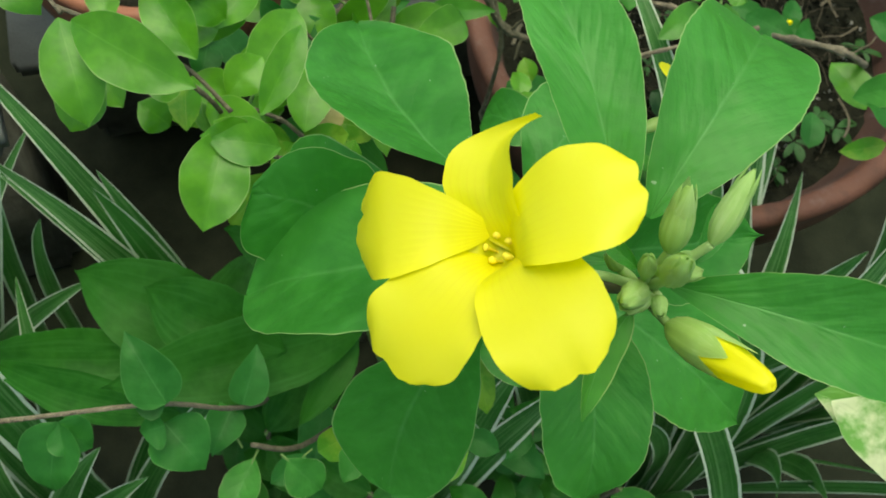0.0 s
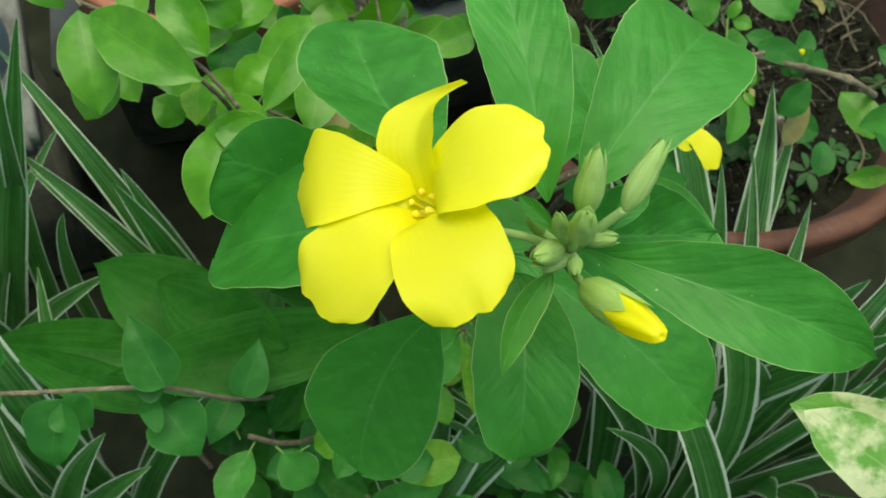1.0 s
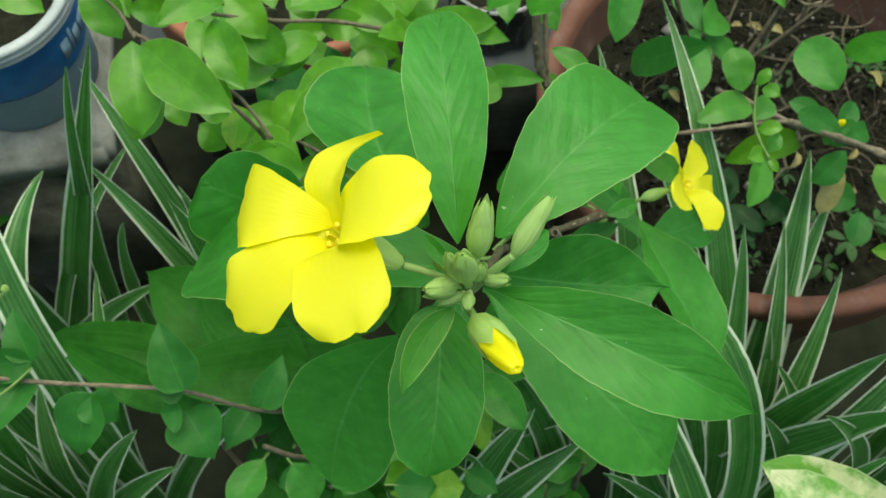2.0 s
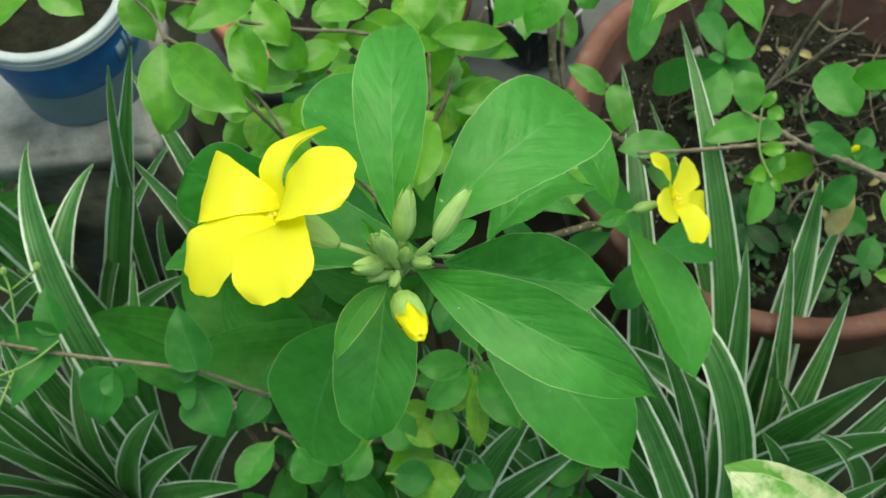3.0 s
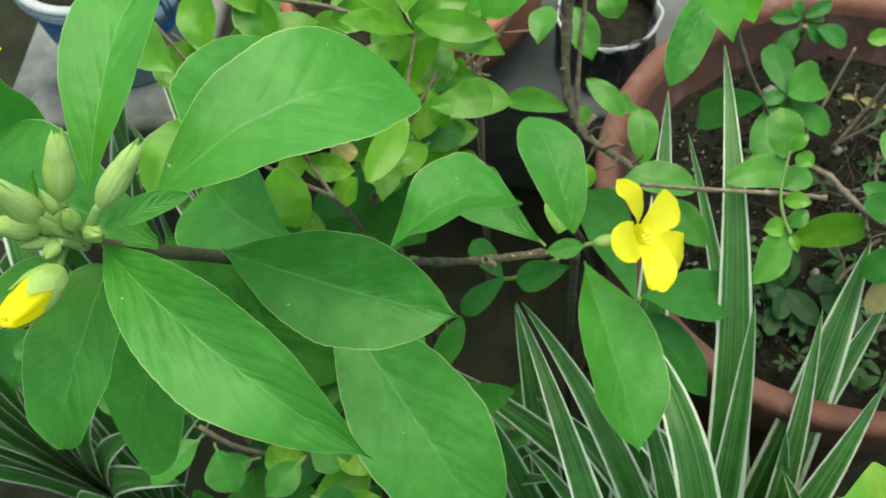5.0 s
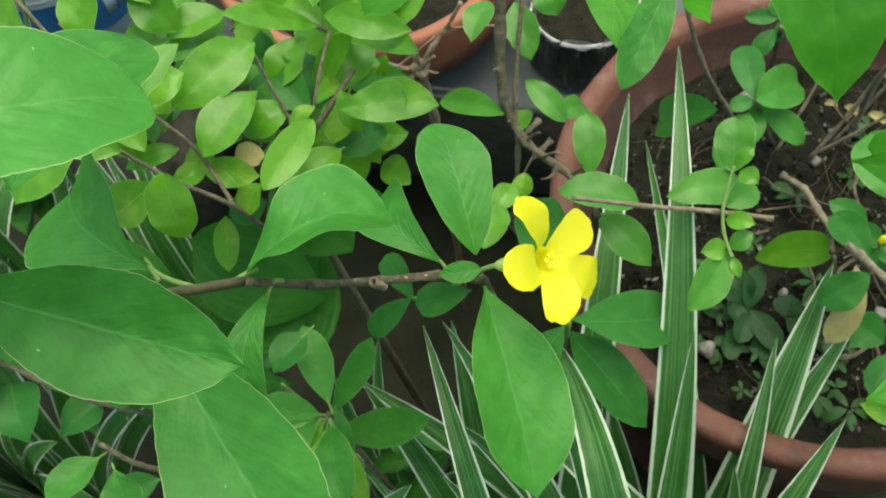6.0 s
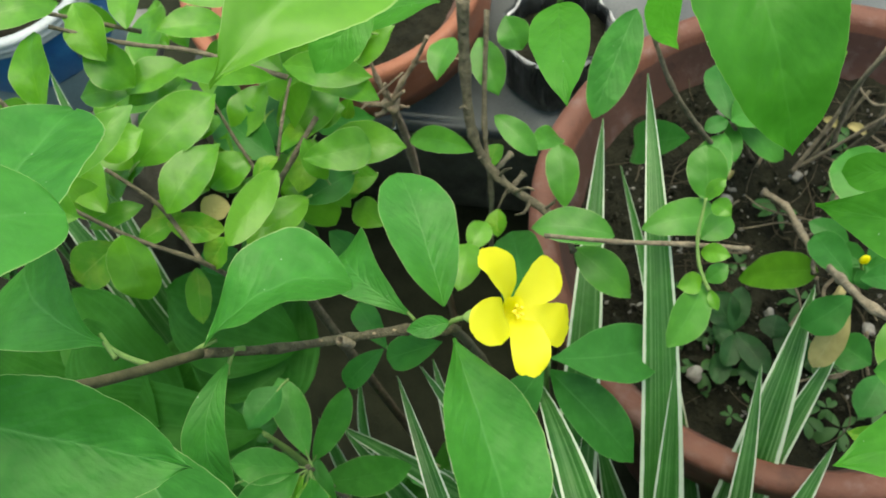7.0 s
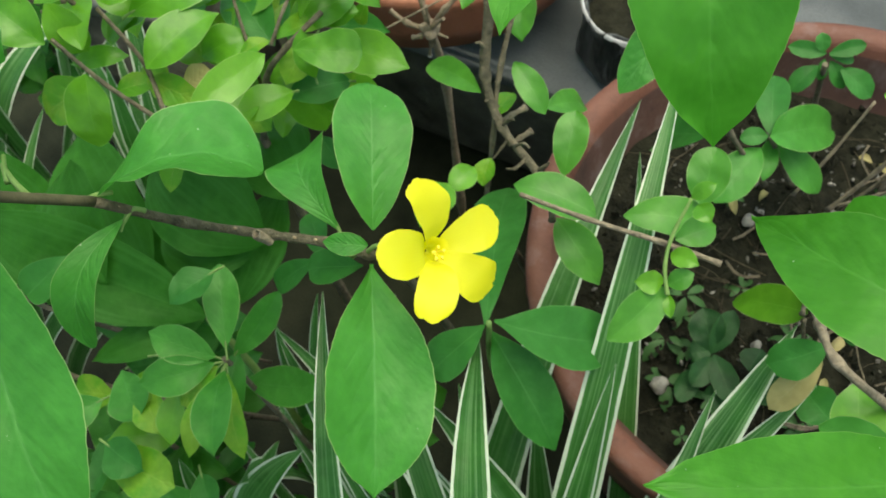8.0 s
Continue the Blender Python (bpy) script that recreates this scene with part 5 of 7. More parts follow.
leaf(bush, (-0.054, 0.4437, 0.4238), (-0.0854, 0.4346, 0.4217), 0.0180, a=0.85, b=0.82, fold=0.26, ripple=0.05, bend=0.09, stalk=0.002)
leaf(bush, (-0.0916, 0.3436, 0.4402), (-0.1159, 0.3783, 0.4311), 0.0167, skin=DEEP, a=0.85, b=0.82, fold=0.26, ripple=0.05, bend=0.09, stalk=0.002)
leaf(bush, (-0.1379, 0.3613, 0.4294), (-0.1214, 0.3853, 0.4276), 0.0163, a=0.85, b=0.82, fold=0.26, ripple=0.05, bend=0.09, stalk=0.002)
leaf(bush, (-0.086, 0.3694, 0.4158), (-0.0855, 0.3946, 0.4147), 0.0120, a=0.85, b=0.82, fold=0.26, ripple=0.05, bend=0.09, stalk=0.002)
leaf(bush, (-0.0862, 0.4024, 0.4203), (-0.055, 0.3652, 0.428), 0.0177, skin=DEEP, a=0.85, b=0.82, fold=0.26, ripple=0.05, bend=0.09, stalk=0.002)
leaf(bush, (-0.0828, 0.3674, 0.4377), (-0.0903, 0.3783, 0.4523), 0.0118, skin=DEEP, a=0.85, b=0.82, fold=0.26, ripple=0.05, bend=0.09, stalk=0.002)
leaf(bush, (-0.0242, 0.3792, 0.4096), (-0.0447, 0.3648, 0.4035), 0.0160, a=0.85, b=0.82, fold=0.26, ripple=0.05, bend=0.09, stalk=0.002)
leaf(bush, (-0.0658, 0.3339, 0.4393), (-0.0712, 0.3521, 0.4553), 0.0140, skin=YELLOWED, a=0.85, b=0.82, fold=0.26, ripple=0.05, bend=0.09, stalk=0.002)
leaf(bush, (-0.1538, 0.4139, 0.4389), (-0.1248, 0.3687, 0.4507), 0.0186, a=0.85, b=0.82, fold=0.26, ripple=0.05, bend=0.09, stalk=0.002)
leaf(bush, (-0.0568, 0.389, 0.4375), (-0.088, 0.4033, 0.442), 0.0200, a=0.85, b=0.82, fold=0.26, ripple=0.05, bend=0.09, stalk=0.002)
leaf(bush, (-0.15, 0.3715, 0.4373), (-0.1456, 0.3465, 0.4302), 0.0139, a=0.85, b=0.82, fold=0.26, ripple=0.05, bend=0.09, stalk=0.002)
leaf(bush, (-0.0724, 0.3525, 0.4097), (-0.0595, 0.3809, 0.4021), 0.0162, a=0.85, b=0.82, fold=0.26, ripple=0.05, bend=0.09, stalk=0.002)
leaf(bush, (-0.0991, 0.4276, 0.431), (-0.1143, 0.4534, 0.4329), 0.0150, a=0.85, b=0.82, fold=0.26, ripple=0.05, bend=0.09, stalk=0.002)
leaf(bush, (-0.0353, 0.3634, 0.4535), (-0.0323, 0.341, 0.4467), 0.0153, skin=YELLOWED, a=0.85, b=0.82, fold=0.26, ripple=0.05, bend=0.09, stalk=0.002)
leaf(bush, (-0.115, 0.4437, 0.4182), (-0.1161, 0.4072, 0.4202), 0.0185, a=0.85, b=0.82, fold=0.26, ripple=0.05, bend=0.09, stalk=0.002)
leaf(bush, (-0.0414, 0.3752, 0.4449), (-0.0419, 0.3502, 0.4599), 0.0110, skin=YELLOWED, a=0.85, b=0.82, fold=0.26, ripple=0.05, bend=0.09, stalk=0.002)
leaf(bush, (-0.0726, 0.3369, 0.4522), (-0.0877, 0.3221, 0.4542), 0.0121, a=0.85, b=0.82, fold=0.26, ripple=0.05, bend=0.09, stalk=0.002)
leaf(bush, (-0.0212, 0.3484, 0.4517), (-0.0309, 0.3539, 0.4684), 0.0099, a=0.85, b=0.82, fold=0.26, ripple=0.05, bend=0.09, stalk=0.002)
leaf(bush, (-0.0588, 0.3901, 0.4163), (-0.0259, 0.3919, 0.4362), 0.0143, skin=DEEP, a=0.85, b=0.82, fold=0.26, ripple=0.05, bend=0.09, stalk=0.002)
leaf(bush, (-0.1279, 0.3953, 0.4195), (-0.0972, 0.4033, 0.4344), 0.0165, a=0.85, b=0.82, fold=0.26, ripple=0.05, bend=0.09, stalk=0.002)
leaf(bush, (-0.0727, 0.4105, 0.4231), (-0.0487, 0.4225, 0.435), 0.0149, a=0.85, b=0.82, fold=0.26, ripple=0.05, bend=0.09, stalk=0.002)
leaf(bush, (-0.1099, 0.3686, 0.4464), (-0.1409, 0.3558, 0.4396), 0.0163, a=0.85, b=0.82, fold=0.26, ripple=0.05, bend=0.09, stalk=0.002)
leaf(bush, (-0.1549, 0.3672, 0.4226), (-0.1401, 0.3492, 0.4173), 0.0132, skin=YELLOWED, a=0.85, b=0.82, fold=0.26, ripple=0.05, bend=0.09, stalk=0.002)
leaf(bush, (-0.0832, 0.3638, 0.4455), (-0.0686, 0.3451, 0.44), 0.0113, a=0.85, b=0.82, fold=0.26, ripple=0.05, bend=0.09, stalk=0.002)
leaf(bush, (-0.0412, 0.3345, 0.4429), (-0.0341, 0.3071, 0.4445), 0.0132, a=0.85, b=0.82, fold=0.26, ripple=0.05, bend=0.09, stalk=0.002)
leaf(bush, (-0.1189, 0.3911, 0.4295), (-0.0838, 0.3776, 0.4377), 0.0145, a=0.85, b=0.82, fold=0.26, ripple=0.05, bend=0.09, stalk=0.002)
leaf(bush, (-0.1842, 0.4355, 0.4106), (-0.1626, 0.4124, 0.4077), 0.0144, a=0.85, b=0.82, fold=0.26, ripple=0.05, bend=0.09, stalk=0.002)
leaf(bush, (-0.0974, 0.4459, 0.4179), (-0.123, 0.4853, 0.4099), 0.0184, a=0.85, b=0.82, fold=0.26, ripple=0.05, bend=0.09, stalk=0.002)
leaf(bush, (-0.0291, 0.3419, 0.4435), (-0.037, 0.3168, 0.4447), 0.0150, a=0.85, b=0.82, fold=0.26, ripple=0.05, bend=0.09, stalk=0.002)
leaf(bush, (-0.1028, 0.336, 0.4485), (-0.1043, 0.3104, 0.4513), 0.0153, a=0.85, b=0.82, fold=0.26, ripple=0.05, bend=0.09, stalk=0.002)
leaf(bush, (-0.1357, 0.3472, 0.4347), (-0.1168, 0.326, 0.4285), 0.0164, skin=YELLOWED, a=0.85, b=0.82, fold=0.26, ripple=0.05, bend=0.09, stalk=0.002)
leaf(bush, (-0.0737, 0.435, 0.4058), (-0.047, 0.4503, 0.4241), 0.0213, a=0.85, b=0.82, fold=0.26, ripple=0.05, bend=0.09, stalk=0.002)
leaf(bush, (-0.0847, 0.4367, 0.4322), (-0.0637, 0.406, 0.4358), 0.0127, skin=YELLOWED, a=0.85, b=0.82, fold=0.26, ripple=0.05, bend=0.09, stalk=0.002)
leaf(bush, (-0.0892, 0.3613, 0.4207), (-0.0761, 0.3831, 0.4239), 0.0144, skin=YELLOWED, a=0.85, b=0.82, fold=0.26, ripple=0.05, bend=0.09, stalk=0.002)
leaf(bush, (-0.0213, 0.3643, 0.4334), (-0.0317, 0.3399, 0.4404), 0.0156, skin=DEEP, a=0.85, b=0.82, fold=0.26, ripple=0.05, bend=0.09, stalk=0.002)
leaf(bush, (-0.1451, 0.3098, 0.53), (-0.1344, 0.2769, 0.516), 0.0203, a=0.85, b=0.82, fold=0.24, ripple=0.05, bend=0.09)
leaf(bush, (-0.1406, 0.3091, 0.53), (-0.0984, 0.2847, 0.53), 0.0224, a=0.85, b=0.82, fold=0.24, ripple=0.05, bend=0.09)
leaf(bush, (-0.1362, 0.3024, 0.51), (-0.1459, 0.2832, 0.5), 0.0188, a=0.85, b=0.82, fold=0.24, ripple=0.05, bend=0.09)
leaf(bush, (-0.171, 0.3374, 0.53), (-0.1555, 0.3176, 0.52), 0.0189, a=0.85, b=0.82, fold=0.24, ripple=0.05, bend=0.09)
leaf(bush, (-0.1971, 0.3096, 0.55), (-0.2204, 0.2877, 0.54), 0.0160, a=0.85, b=0.82, fold=0.24, ripple=0.05, bend=0.09)
leaf(bush, (-0.1964, 0.3125, 0.55), (-0.1746, 0.3072, 0.545), 0.0141, a=0.85, b=0.82, fold=0.24, ripple=0.05, bend=0.09)
leaf(bush, (-0.1378, 0.32, 0.53), (-0.1203, 0.3498, 0.52), 0.0161, a=0.85, b=0.82, fold=0.24, ripple=0.05, bend=0.09)
leaf(bush, (-0.124, 0.357, 0.51), (-0.1043, 0.3424, 0.5), 0.0169, a=0.85, b=0.82, fold=0.24, ripple=0.05, bend=0.09)
leaf(bush, (-0.1053, 0.3588, 0.5), (-0.1186, 0.3848, 0.5), 0.0159, a=0.85, b=0.82, fold=0.24, ripple=0.05, bend=0.09)
leaf(bush, (-0.0442, 0.3717, 0.488), (-0.0082, 0.3779, 0.488), 0.0138, a=0.85, b=0.82, fold=0.24, ripple=0.05, bend=0.09)
leaf(bush, (-0.0488, 0.3727, 0.49), (-0.054, 0.399, 0.5), 0.0173, a=0.85, b=0.82, fold=0.24, ripple=0.05, bend=0.09)
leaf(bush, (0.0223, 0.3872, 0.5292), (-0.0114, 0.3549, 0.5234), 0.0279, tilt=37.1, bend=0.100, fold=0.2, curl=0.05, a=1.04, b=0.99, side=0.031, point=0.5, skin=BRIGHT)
leaf(bush, (-0.2335, 0.3094, 0.56), (-0.228, 0.2759, 0.55), 0.0202, a=0.85, b=0.82, fold=0.24, ripple=0.05, bend=0.09)
leaf(bush, (-0.1022, 0.3683, 0.49), (-0.0814, 0.3877, 0.48), 0.0148, a=0.85, b=0.82, fold=0.24, ripple=0.05, bend=0.09)
leaf(bush, (-0.1017, 0.386, 0.49), (-0.0825, 0.4077, 0.48), 0.0151, a=0.85, b=0.82, fold=0.24, ripple=0.05, bend=0.09)
leaf(bush, (-0.0713, 0.3827, 0.47), (-0.091, 0.3743, 0.47), 0.0152, a=0.85, b=0.82, fold=0.24, ripple=0.05, bend=0.09)
leaf(bush, (-0.1218, 0.3343, 0.48), (-0.1021, 0.3444, 0.48), 0.0160, a=0.85, b=0.82, fold=0.24, ripple=0.05, bend=0.09)
leaf(bush, (-0.0921, 0.3715, 0.48), (-0.1075, 0.3899, 0.48), 0.0150, a=0.85, b=0.82, fold=0.24, ripple=0.05, bend=0.09)
leaf(bush, (-0.0372, 0.3692, 0.44), (-0.0033, 0.381, 0.44), 0.0193, a=0.85, b=0.82, fold=0.24, ripple=0.05, bend=0.09)
leaf(bush, (-0.1554, 0.3282, 0.52), (-0.1741, 0.3555, 0.52), 0.0138, a=0.85, b=0.82, fold=0.24, ripple=0.05, bend=0.09)
leaf(bush, (-0.0908, 0.2825, 0.508), (-0.0966, 0.2474, 0.498), 0.0238, a=0.85, b=0.8, fold=0.24, stalk=0.003)
leaf(bush, (-0.0886, 0.3176, 0.47), (-0.0727, 0.358, 0.475), 0.0228, a=0.85, b=0.8, fold=0.24, stalk=0.003)
leaf(bush, (-0.1479, 0.3254, 0.475), (-0.1385, 0.3109, 0.47), 0.0137, a=0.85, b=0.8, fold=0.3)
leaf(bush, (-0.2888, 0.3211, 0.5), (-0.2601, 0.2855, 0.47), 0.0119, a=0.7, b=1.0)
part("twig", rod([(-0.132, 0.3197, 0.5), (-0.1091, 0.3117, 0.5), (-0.0923, 0.299, 0.49)], 0.00072, 0.00096, 7, 0.25), TWIG, bush)
part("twig", rod([(-0.0877, 0.2867, 0.485), (-0.0698, 0.2897, 0.47), (-0.0515, 0.2972, 0.45), (-0.0531, 0.3104, 0.4)], 0.00080, 0.00112, 7, 0.25), TWIG, bush)
part("twig", rod([(-0.0909, 0.3083, 0.48), (-0.0766, 0.3079, 0.47), (-0.0691, 0.3068, 0.46), (-0.0515, 0.2972, 0.45)], 0.00080, 0.00104, 7, 0.25), TWIG, bush)
part("twig", rod([(-0.1267, 0.3436, 0.51), (-0.1, 0.3529, 0.5), (-0.0794, 0.3645, 0.49), (-0.0475, 0.3746, 0.475)], 0.00080, 0.00112, 7, 0.25), TWIG, bush)
part("twig", rod([(-0.0742, 0.3561, 0.47), (-0.0641, 0.3492, 0.46), (-0.0524, 0.3421, 0.45), (-0.061, 0.3456, 0.41)], 0.00064, 0.00088, 7, 0.25), TWIG, bush)
part("twig", rod([(-0.0328, 0.3669, 0.465), (-0.0351, 0.349, 0.46), (-0.0449, 0.3404, 0.44), (-0.0662, 0.3398, 0.38)], 0.00112, 0.00144, 7, 0.25), TWIG, bush)
part("twig", rod([(-0.047, 0.3751, 0.474), (-0.0424, 0.358, 0.47), (-0.0407, 0.3455, 0.46)], 0.00064, 0.00080, 7, 0.25), TWIG, bush)
part("twig", rod([(-0.2519, 0.2978, 0.56), (-0.2053, 0.3086, 0.555), (-0.1644, 0.3289, 0.535), (-0.1356, 0.3417, 0.52), (-0.1076, 0.3659, 0.49)], 0.00072, 0.00096, 7, 0.25), TWIG, bush)
part("twig", rod([(-0.147, 0.3145, 0.53), (-0.1241, 0.3069, 0.525), (-0.1017, 0.3009, 0.5), (-0.0976, 0.3041, 0.48)], 0.00080, 0.00104, 7, 0.25), TWIG, bush)
part("twig", rod([(-0.1637, 0.3273, 0.535), (-0.1549, 0.3231, 0.53), (-0.1445, 0.3117, 0.53)], 0.00064, 0.00080, 7, 0.25), TWIG, bush)
part("stem", rod([(-0.0662, 0.3398, 0.38), (-0.05, 0.34, 0.25), (-0.05, 0.36, 0.)], 0.002, 0.0035, 8, 0.15), TWIG, bush)


# ---- trailing bush over the large pot ----
trailer = thing("trailing_bush", "arching twig with paired glossy oval green leaves", "bush")
SKINS[trailer.name] = OVAL
leaf(trailer, (0.0170, 0.4012, 0.4183), (-0.0220, 0.4066, 0.4019), 0.0124, tilt=0.7, bend=0.035, fold=0.2, curl=0.05, a=0.87, b=0.78, side=0.044, point=0.2)
leaf(trailer, (0.0182, 0.4218, 0.4189), (0.0416, 0.4141, 0.4100), 0.0119, tilt=-11.6, bend=0.053, fold=0.2, curl=0.05, a=0.72, b=0.66, side=-0.015, point=0.2)
leaf(trailer, (0.0312, 0.4279, 0.39), (0.0365, 0.4536, 0.37), 0.0135, a=0.85, b=0.82, fold=0.24, ripple=0.05, bend=0.09)
leaf(trailer, (0.0564, 0.4094, 0.3802), (0.0447, 0.4326, 0.3950), 0.0156, tilt=6.4, bend=0.072, fold=0.2, curl=0.05, a=0.76, b=0.51, side=0.010, point=0.2)
leaf(trailer, (0.0875, 0.3886, 0.4072), (0.0546, 0.3768, 0.4140), 0.0173, tilt=20.0, bend=0.077, fold=0.2, curl=0.05, a=0.67, b=0.70, side=0.026, point=0.2)
leaf(trailer, (0.0707, 0.3849, 0.3920), (0.1005, 0.3767, 0.3787), 0.0174, tilt=-10.7, bend=0.039, fold=0.2, curl=0.05, a=0.83, b=0.92, side=-0.019, point=0.2)
leaf(trailer, (0.1277, 0.4123, 0.4070), (0.0987, 0.3911, 0.4168), 0.0166, tilt=11.4, bend=0.096, fold=0.2, curl=0.05, a=0.58, b=0.68, side=0.039, point=0.2)
leaf(trailer, (0.1196, 0.4117, 0.4186), (0.1111, 0.4303, 0.4300), 0.0167, tilt=-3.1, bend=0.013, fold=0.2, curl=0.05, a=0.66, b=0.51, side=0.015, point=0.2)
leaf(trailer, (0.1231, 0.3857, 0.432), (0.1312, 0.4014, 0.43), 0.0118, a=0.85, b=0.82, fold=0.24, ripple=0.05, bend=0.09)
leaf(trailer, (0.1299, 0.3719, 0.4231), (0.1260, 0.3429, 0.4202), 0.0164, tilt=-24.1, bend=0.068, fold=0.2, curl=0.05, a=0.84, b=0.79, side=0.018, point=0.2)
leaf(trailer, (0.1287, 0.3717, 0.427), (0.1213, 0.3638, 0.43), 0.0088, skin=SHRUB, a=0.85, b=0.82, fold=0.24, ripple=0.05, bend=0.09)
leaf(trailer, (0.1248, 0.3808, 0.431), (0.136, 0.3805, 0.436), 0.0078, skin=SHRUB, a=0.85, b=0.82, fold=0.24, ripple=0.05, bend=0.09)
leaf(trailer, (0.0334, 0.3871, 0.4), (0.0371, 0.3762, 0.395), 0.0103, skin=YELLOWED, a=0.85, b=0.82, fold=0.24, ripple=0.05, bend=0.09)
leaf(trailer, (0.1204, 0.3972, 0.444), (0.125, 0.4042, 0.45), 0.0062, skin=SHRUB, a=0.85, b=0.82, fold=0.24, ripple=0.05, bend=0.09)
leaf(trailer, (0.1233, 0.3968, 0.443), (0.1315, 0.3927, 0.445), 0.0080, skin=SHRUB, a=0.85, b=0.82, fold=0.24, ripple=0.05, bend=0.09)
leaf(trailer, (0.1328, 0.3699, 0.424), (0.1381, 0.3634, 0.422), 0.0045, skin=SHRUB, a=0.85, b=0.82, fold=0.24, ripple=0.05, bend=0.09)
leaf(trailer, (0.0572, 0.5005, 0.4201), (0.0546, 0.4517, 0.3952), 0.0215, tilt=-15.5, bend=-0.023, fold=0.2, curl=0.05, a=0.66, b=0.68, side=0.007, point=0.2, skin=FLAX)
leaf(trailer, (0.0216, 0.4043, 0.4), (0.019, 0.4205, 0.4), 0.0106, skin=YELLOWED, a=0.85, b=0.82, fold=0.24, ripple=0.05, bend=0.09)
leaf(trailer, (-0.009, 0.4416, 0.44), (-0.0066, 0.4181, 0.44), 0.0140, a=0.85, b=0.82, fold=0.24, ripple=0.05, bend=0.09)
leaf(trailer, (0.0021, 0.4452, 0.44), (0.0195, 0.4255, 0.43), 0.0153, a=0.85, b=0.82, fold=0.24, ripple=0.05, bend=0.09)
leaf(trailer, (0.0167, 0.4445, 0.46), (0.027, 0.4373, 0.45), 0.0146, a=0.85, b=0.82, fold=0.24, ripple=0.05, bend=0.09)
leaf(trailer, (0.0298, 0.3635, 0.4), (0.031, 0.3797, 0.4), 0.0115, skin=SHRUB, a=0.85, b=0.82, fold=0.24, ripple=0.05, bend=0.09)
leaf(trailer, (0.0366, 0.3391, 0.41), (0.0314, 0.3625, 0.41), 0.0171, skin=SHRUB, a=0.85, b=0.82, fold=0.24, ripple=0.05, bend=0.09)
part("twig", rod([(0.0054, 0.4307, 0.48), (0.0074, 0.4207, 0.45), (0.0136, 0.4081, 0.42), (0.0266, 0.4027, 0.4), (0.0545, 0.3932, 0.4), (0.0660, 0.3870, 0.397), (0.0720, 0.3800, 0.398)], 0.0026, 0.0014, 10, 0.45), TWIG, trailer)
part("twig", rod([(0.064, 0.3691, 0.425), (0.0923, 0.3728, 0.432), (0.1197, 0.3819, 0.432), (0.1416, 0.3879, 0.432)], 0.0009, 0.0011, 9, 0.4), GREYTWIG, trailer)
part("twig", rod([(0.1204, 0.3972, 0.444), (0.122, 0.3848, 0.435), (0.1262, 0.3754, 0.43), (0.1325, 0.3690, 0.425)], 0.0006, 0.0009, 9, 0.2), GREENSTEM, trailer, "green young twig")
part("twig", rod([(0.0079, 0.4451, 0.46), (0.0159, 0.4156, 0.42), (0.0233, 0.4002, 0.39), (0.0201, 0.3956, 0.33)], 0.0011, 0.0013, 9, 0.55), TWIG, trailer)
part("spur", rod([(0.0266, 0.4027, 0.4), (0.0307, 0.4027, 0.408), (0.034, 0.4023, 0.412)], 0.0010, 0.0004, 6, 0.5), TWIG, trailer)
part("spur", rod([(0.0371, 0.3982, 0.4), (0.0441, 0.3963, 0.41), (0.048, 0.3951, 0.412)], 0.0010, 0.0004, 6, 0.5), TWIG, trailer)
part("spur", rod([(0.0453, 0.3953, 0.4), (0.0449, 0.3897, 0.4), (0.0412, 0.388, 0.398)], 0.0010, 0.0004, 6, 0.5), TWIG, trailer)
part("spur", rod([(0.0209, 0.4071, 0.405), (0.0187, 0.4049, 0.41), (0.0182, 0.4019, 0.412)], 0.0010, 0.0004, 6, 0.5), TWIG, trailer)
part("spur", rod([(0.0527, 0.3941, 0.4), (0.0569, 0.3948, 0.407), (0.058, 0.3956, 0.41)], 0.0010, 0.0004, 6, 0.5), TWIG, trailer)
part("spur", rod([(0.0113, 0.4126, 0.43), (0.0097, 0.4104, 0.436), (0.0094, 0.408, 0.438)], 0.0010, 0.0004, 6, 0.5), TWIG, trailer)
part("spur", rod([(0.0334, 0.4002, 0.4), (0.0315, 0.397, 0.395), (0.0301, 0.3926, 0.39)], 0.0010, 0.0004, 6, 0.5), TWIG, trailer)
part("stem", rod([(0.0201, 0.3956, 0.33), (0.04, 0.42, 0.2), (0.03, 0.43, 0.)], 0.002, 0.003, 8, 0.2), TWIG, trailer)


# ---- taller shoots of the flowering shrub at its far side ----
tall = thing("tall_shoot", "tall leafy shoot with broad matt green leaves", "shrub")
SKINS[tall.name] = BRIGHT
leaf(tall, (0.2100, 0.3304, 0.5715), (0.1540, 0.3424, 0.5453), 0.0272, tilt=8.8, bend=0.109, fold=0.27, curl=0.05, a=0.45, b=1.21, side=-0.043, point=0.5, fine=2)
leaf(tall, (0.2244, 0.3217, 0.5356), (0.1758, 0.2690, 0.5681), 0.0212, tilt=16.6, bend=0.000, fold=0.27, curl=0.05, a=0.80, b=0.79, side=-0.018, point=0.5, fine=2)
leaf(tall, (0.1155, 0.3643, 0.6199), (0.1472, 0.3282, 0.5830), 0.0339, tilt=-18.5, bend=0.201, fold=0.22, curl=0.05, a=0.45, b=0.76, side=0.085, point=0.4, fine=2)
leaf(tall, (0.0727, 0.3698, 0.5637), (0.0918, 0.3269, 0.5818), 0.0163, tilt=-1.7, bend=0.062, fold=0.15, curl=0.05, a=0.83, b=0.89, side=0.004, point=0.4)
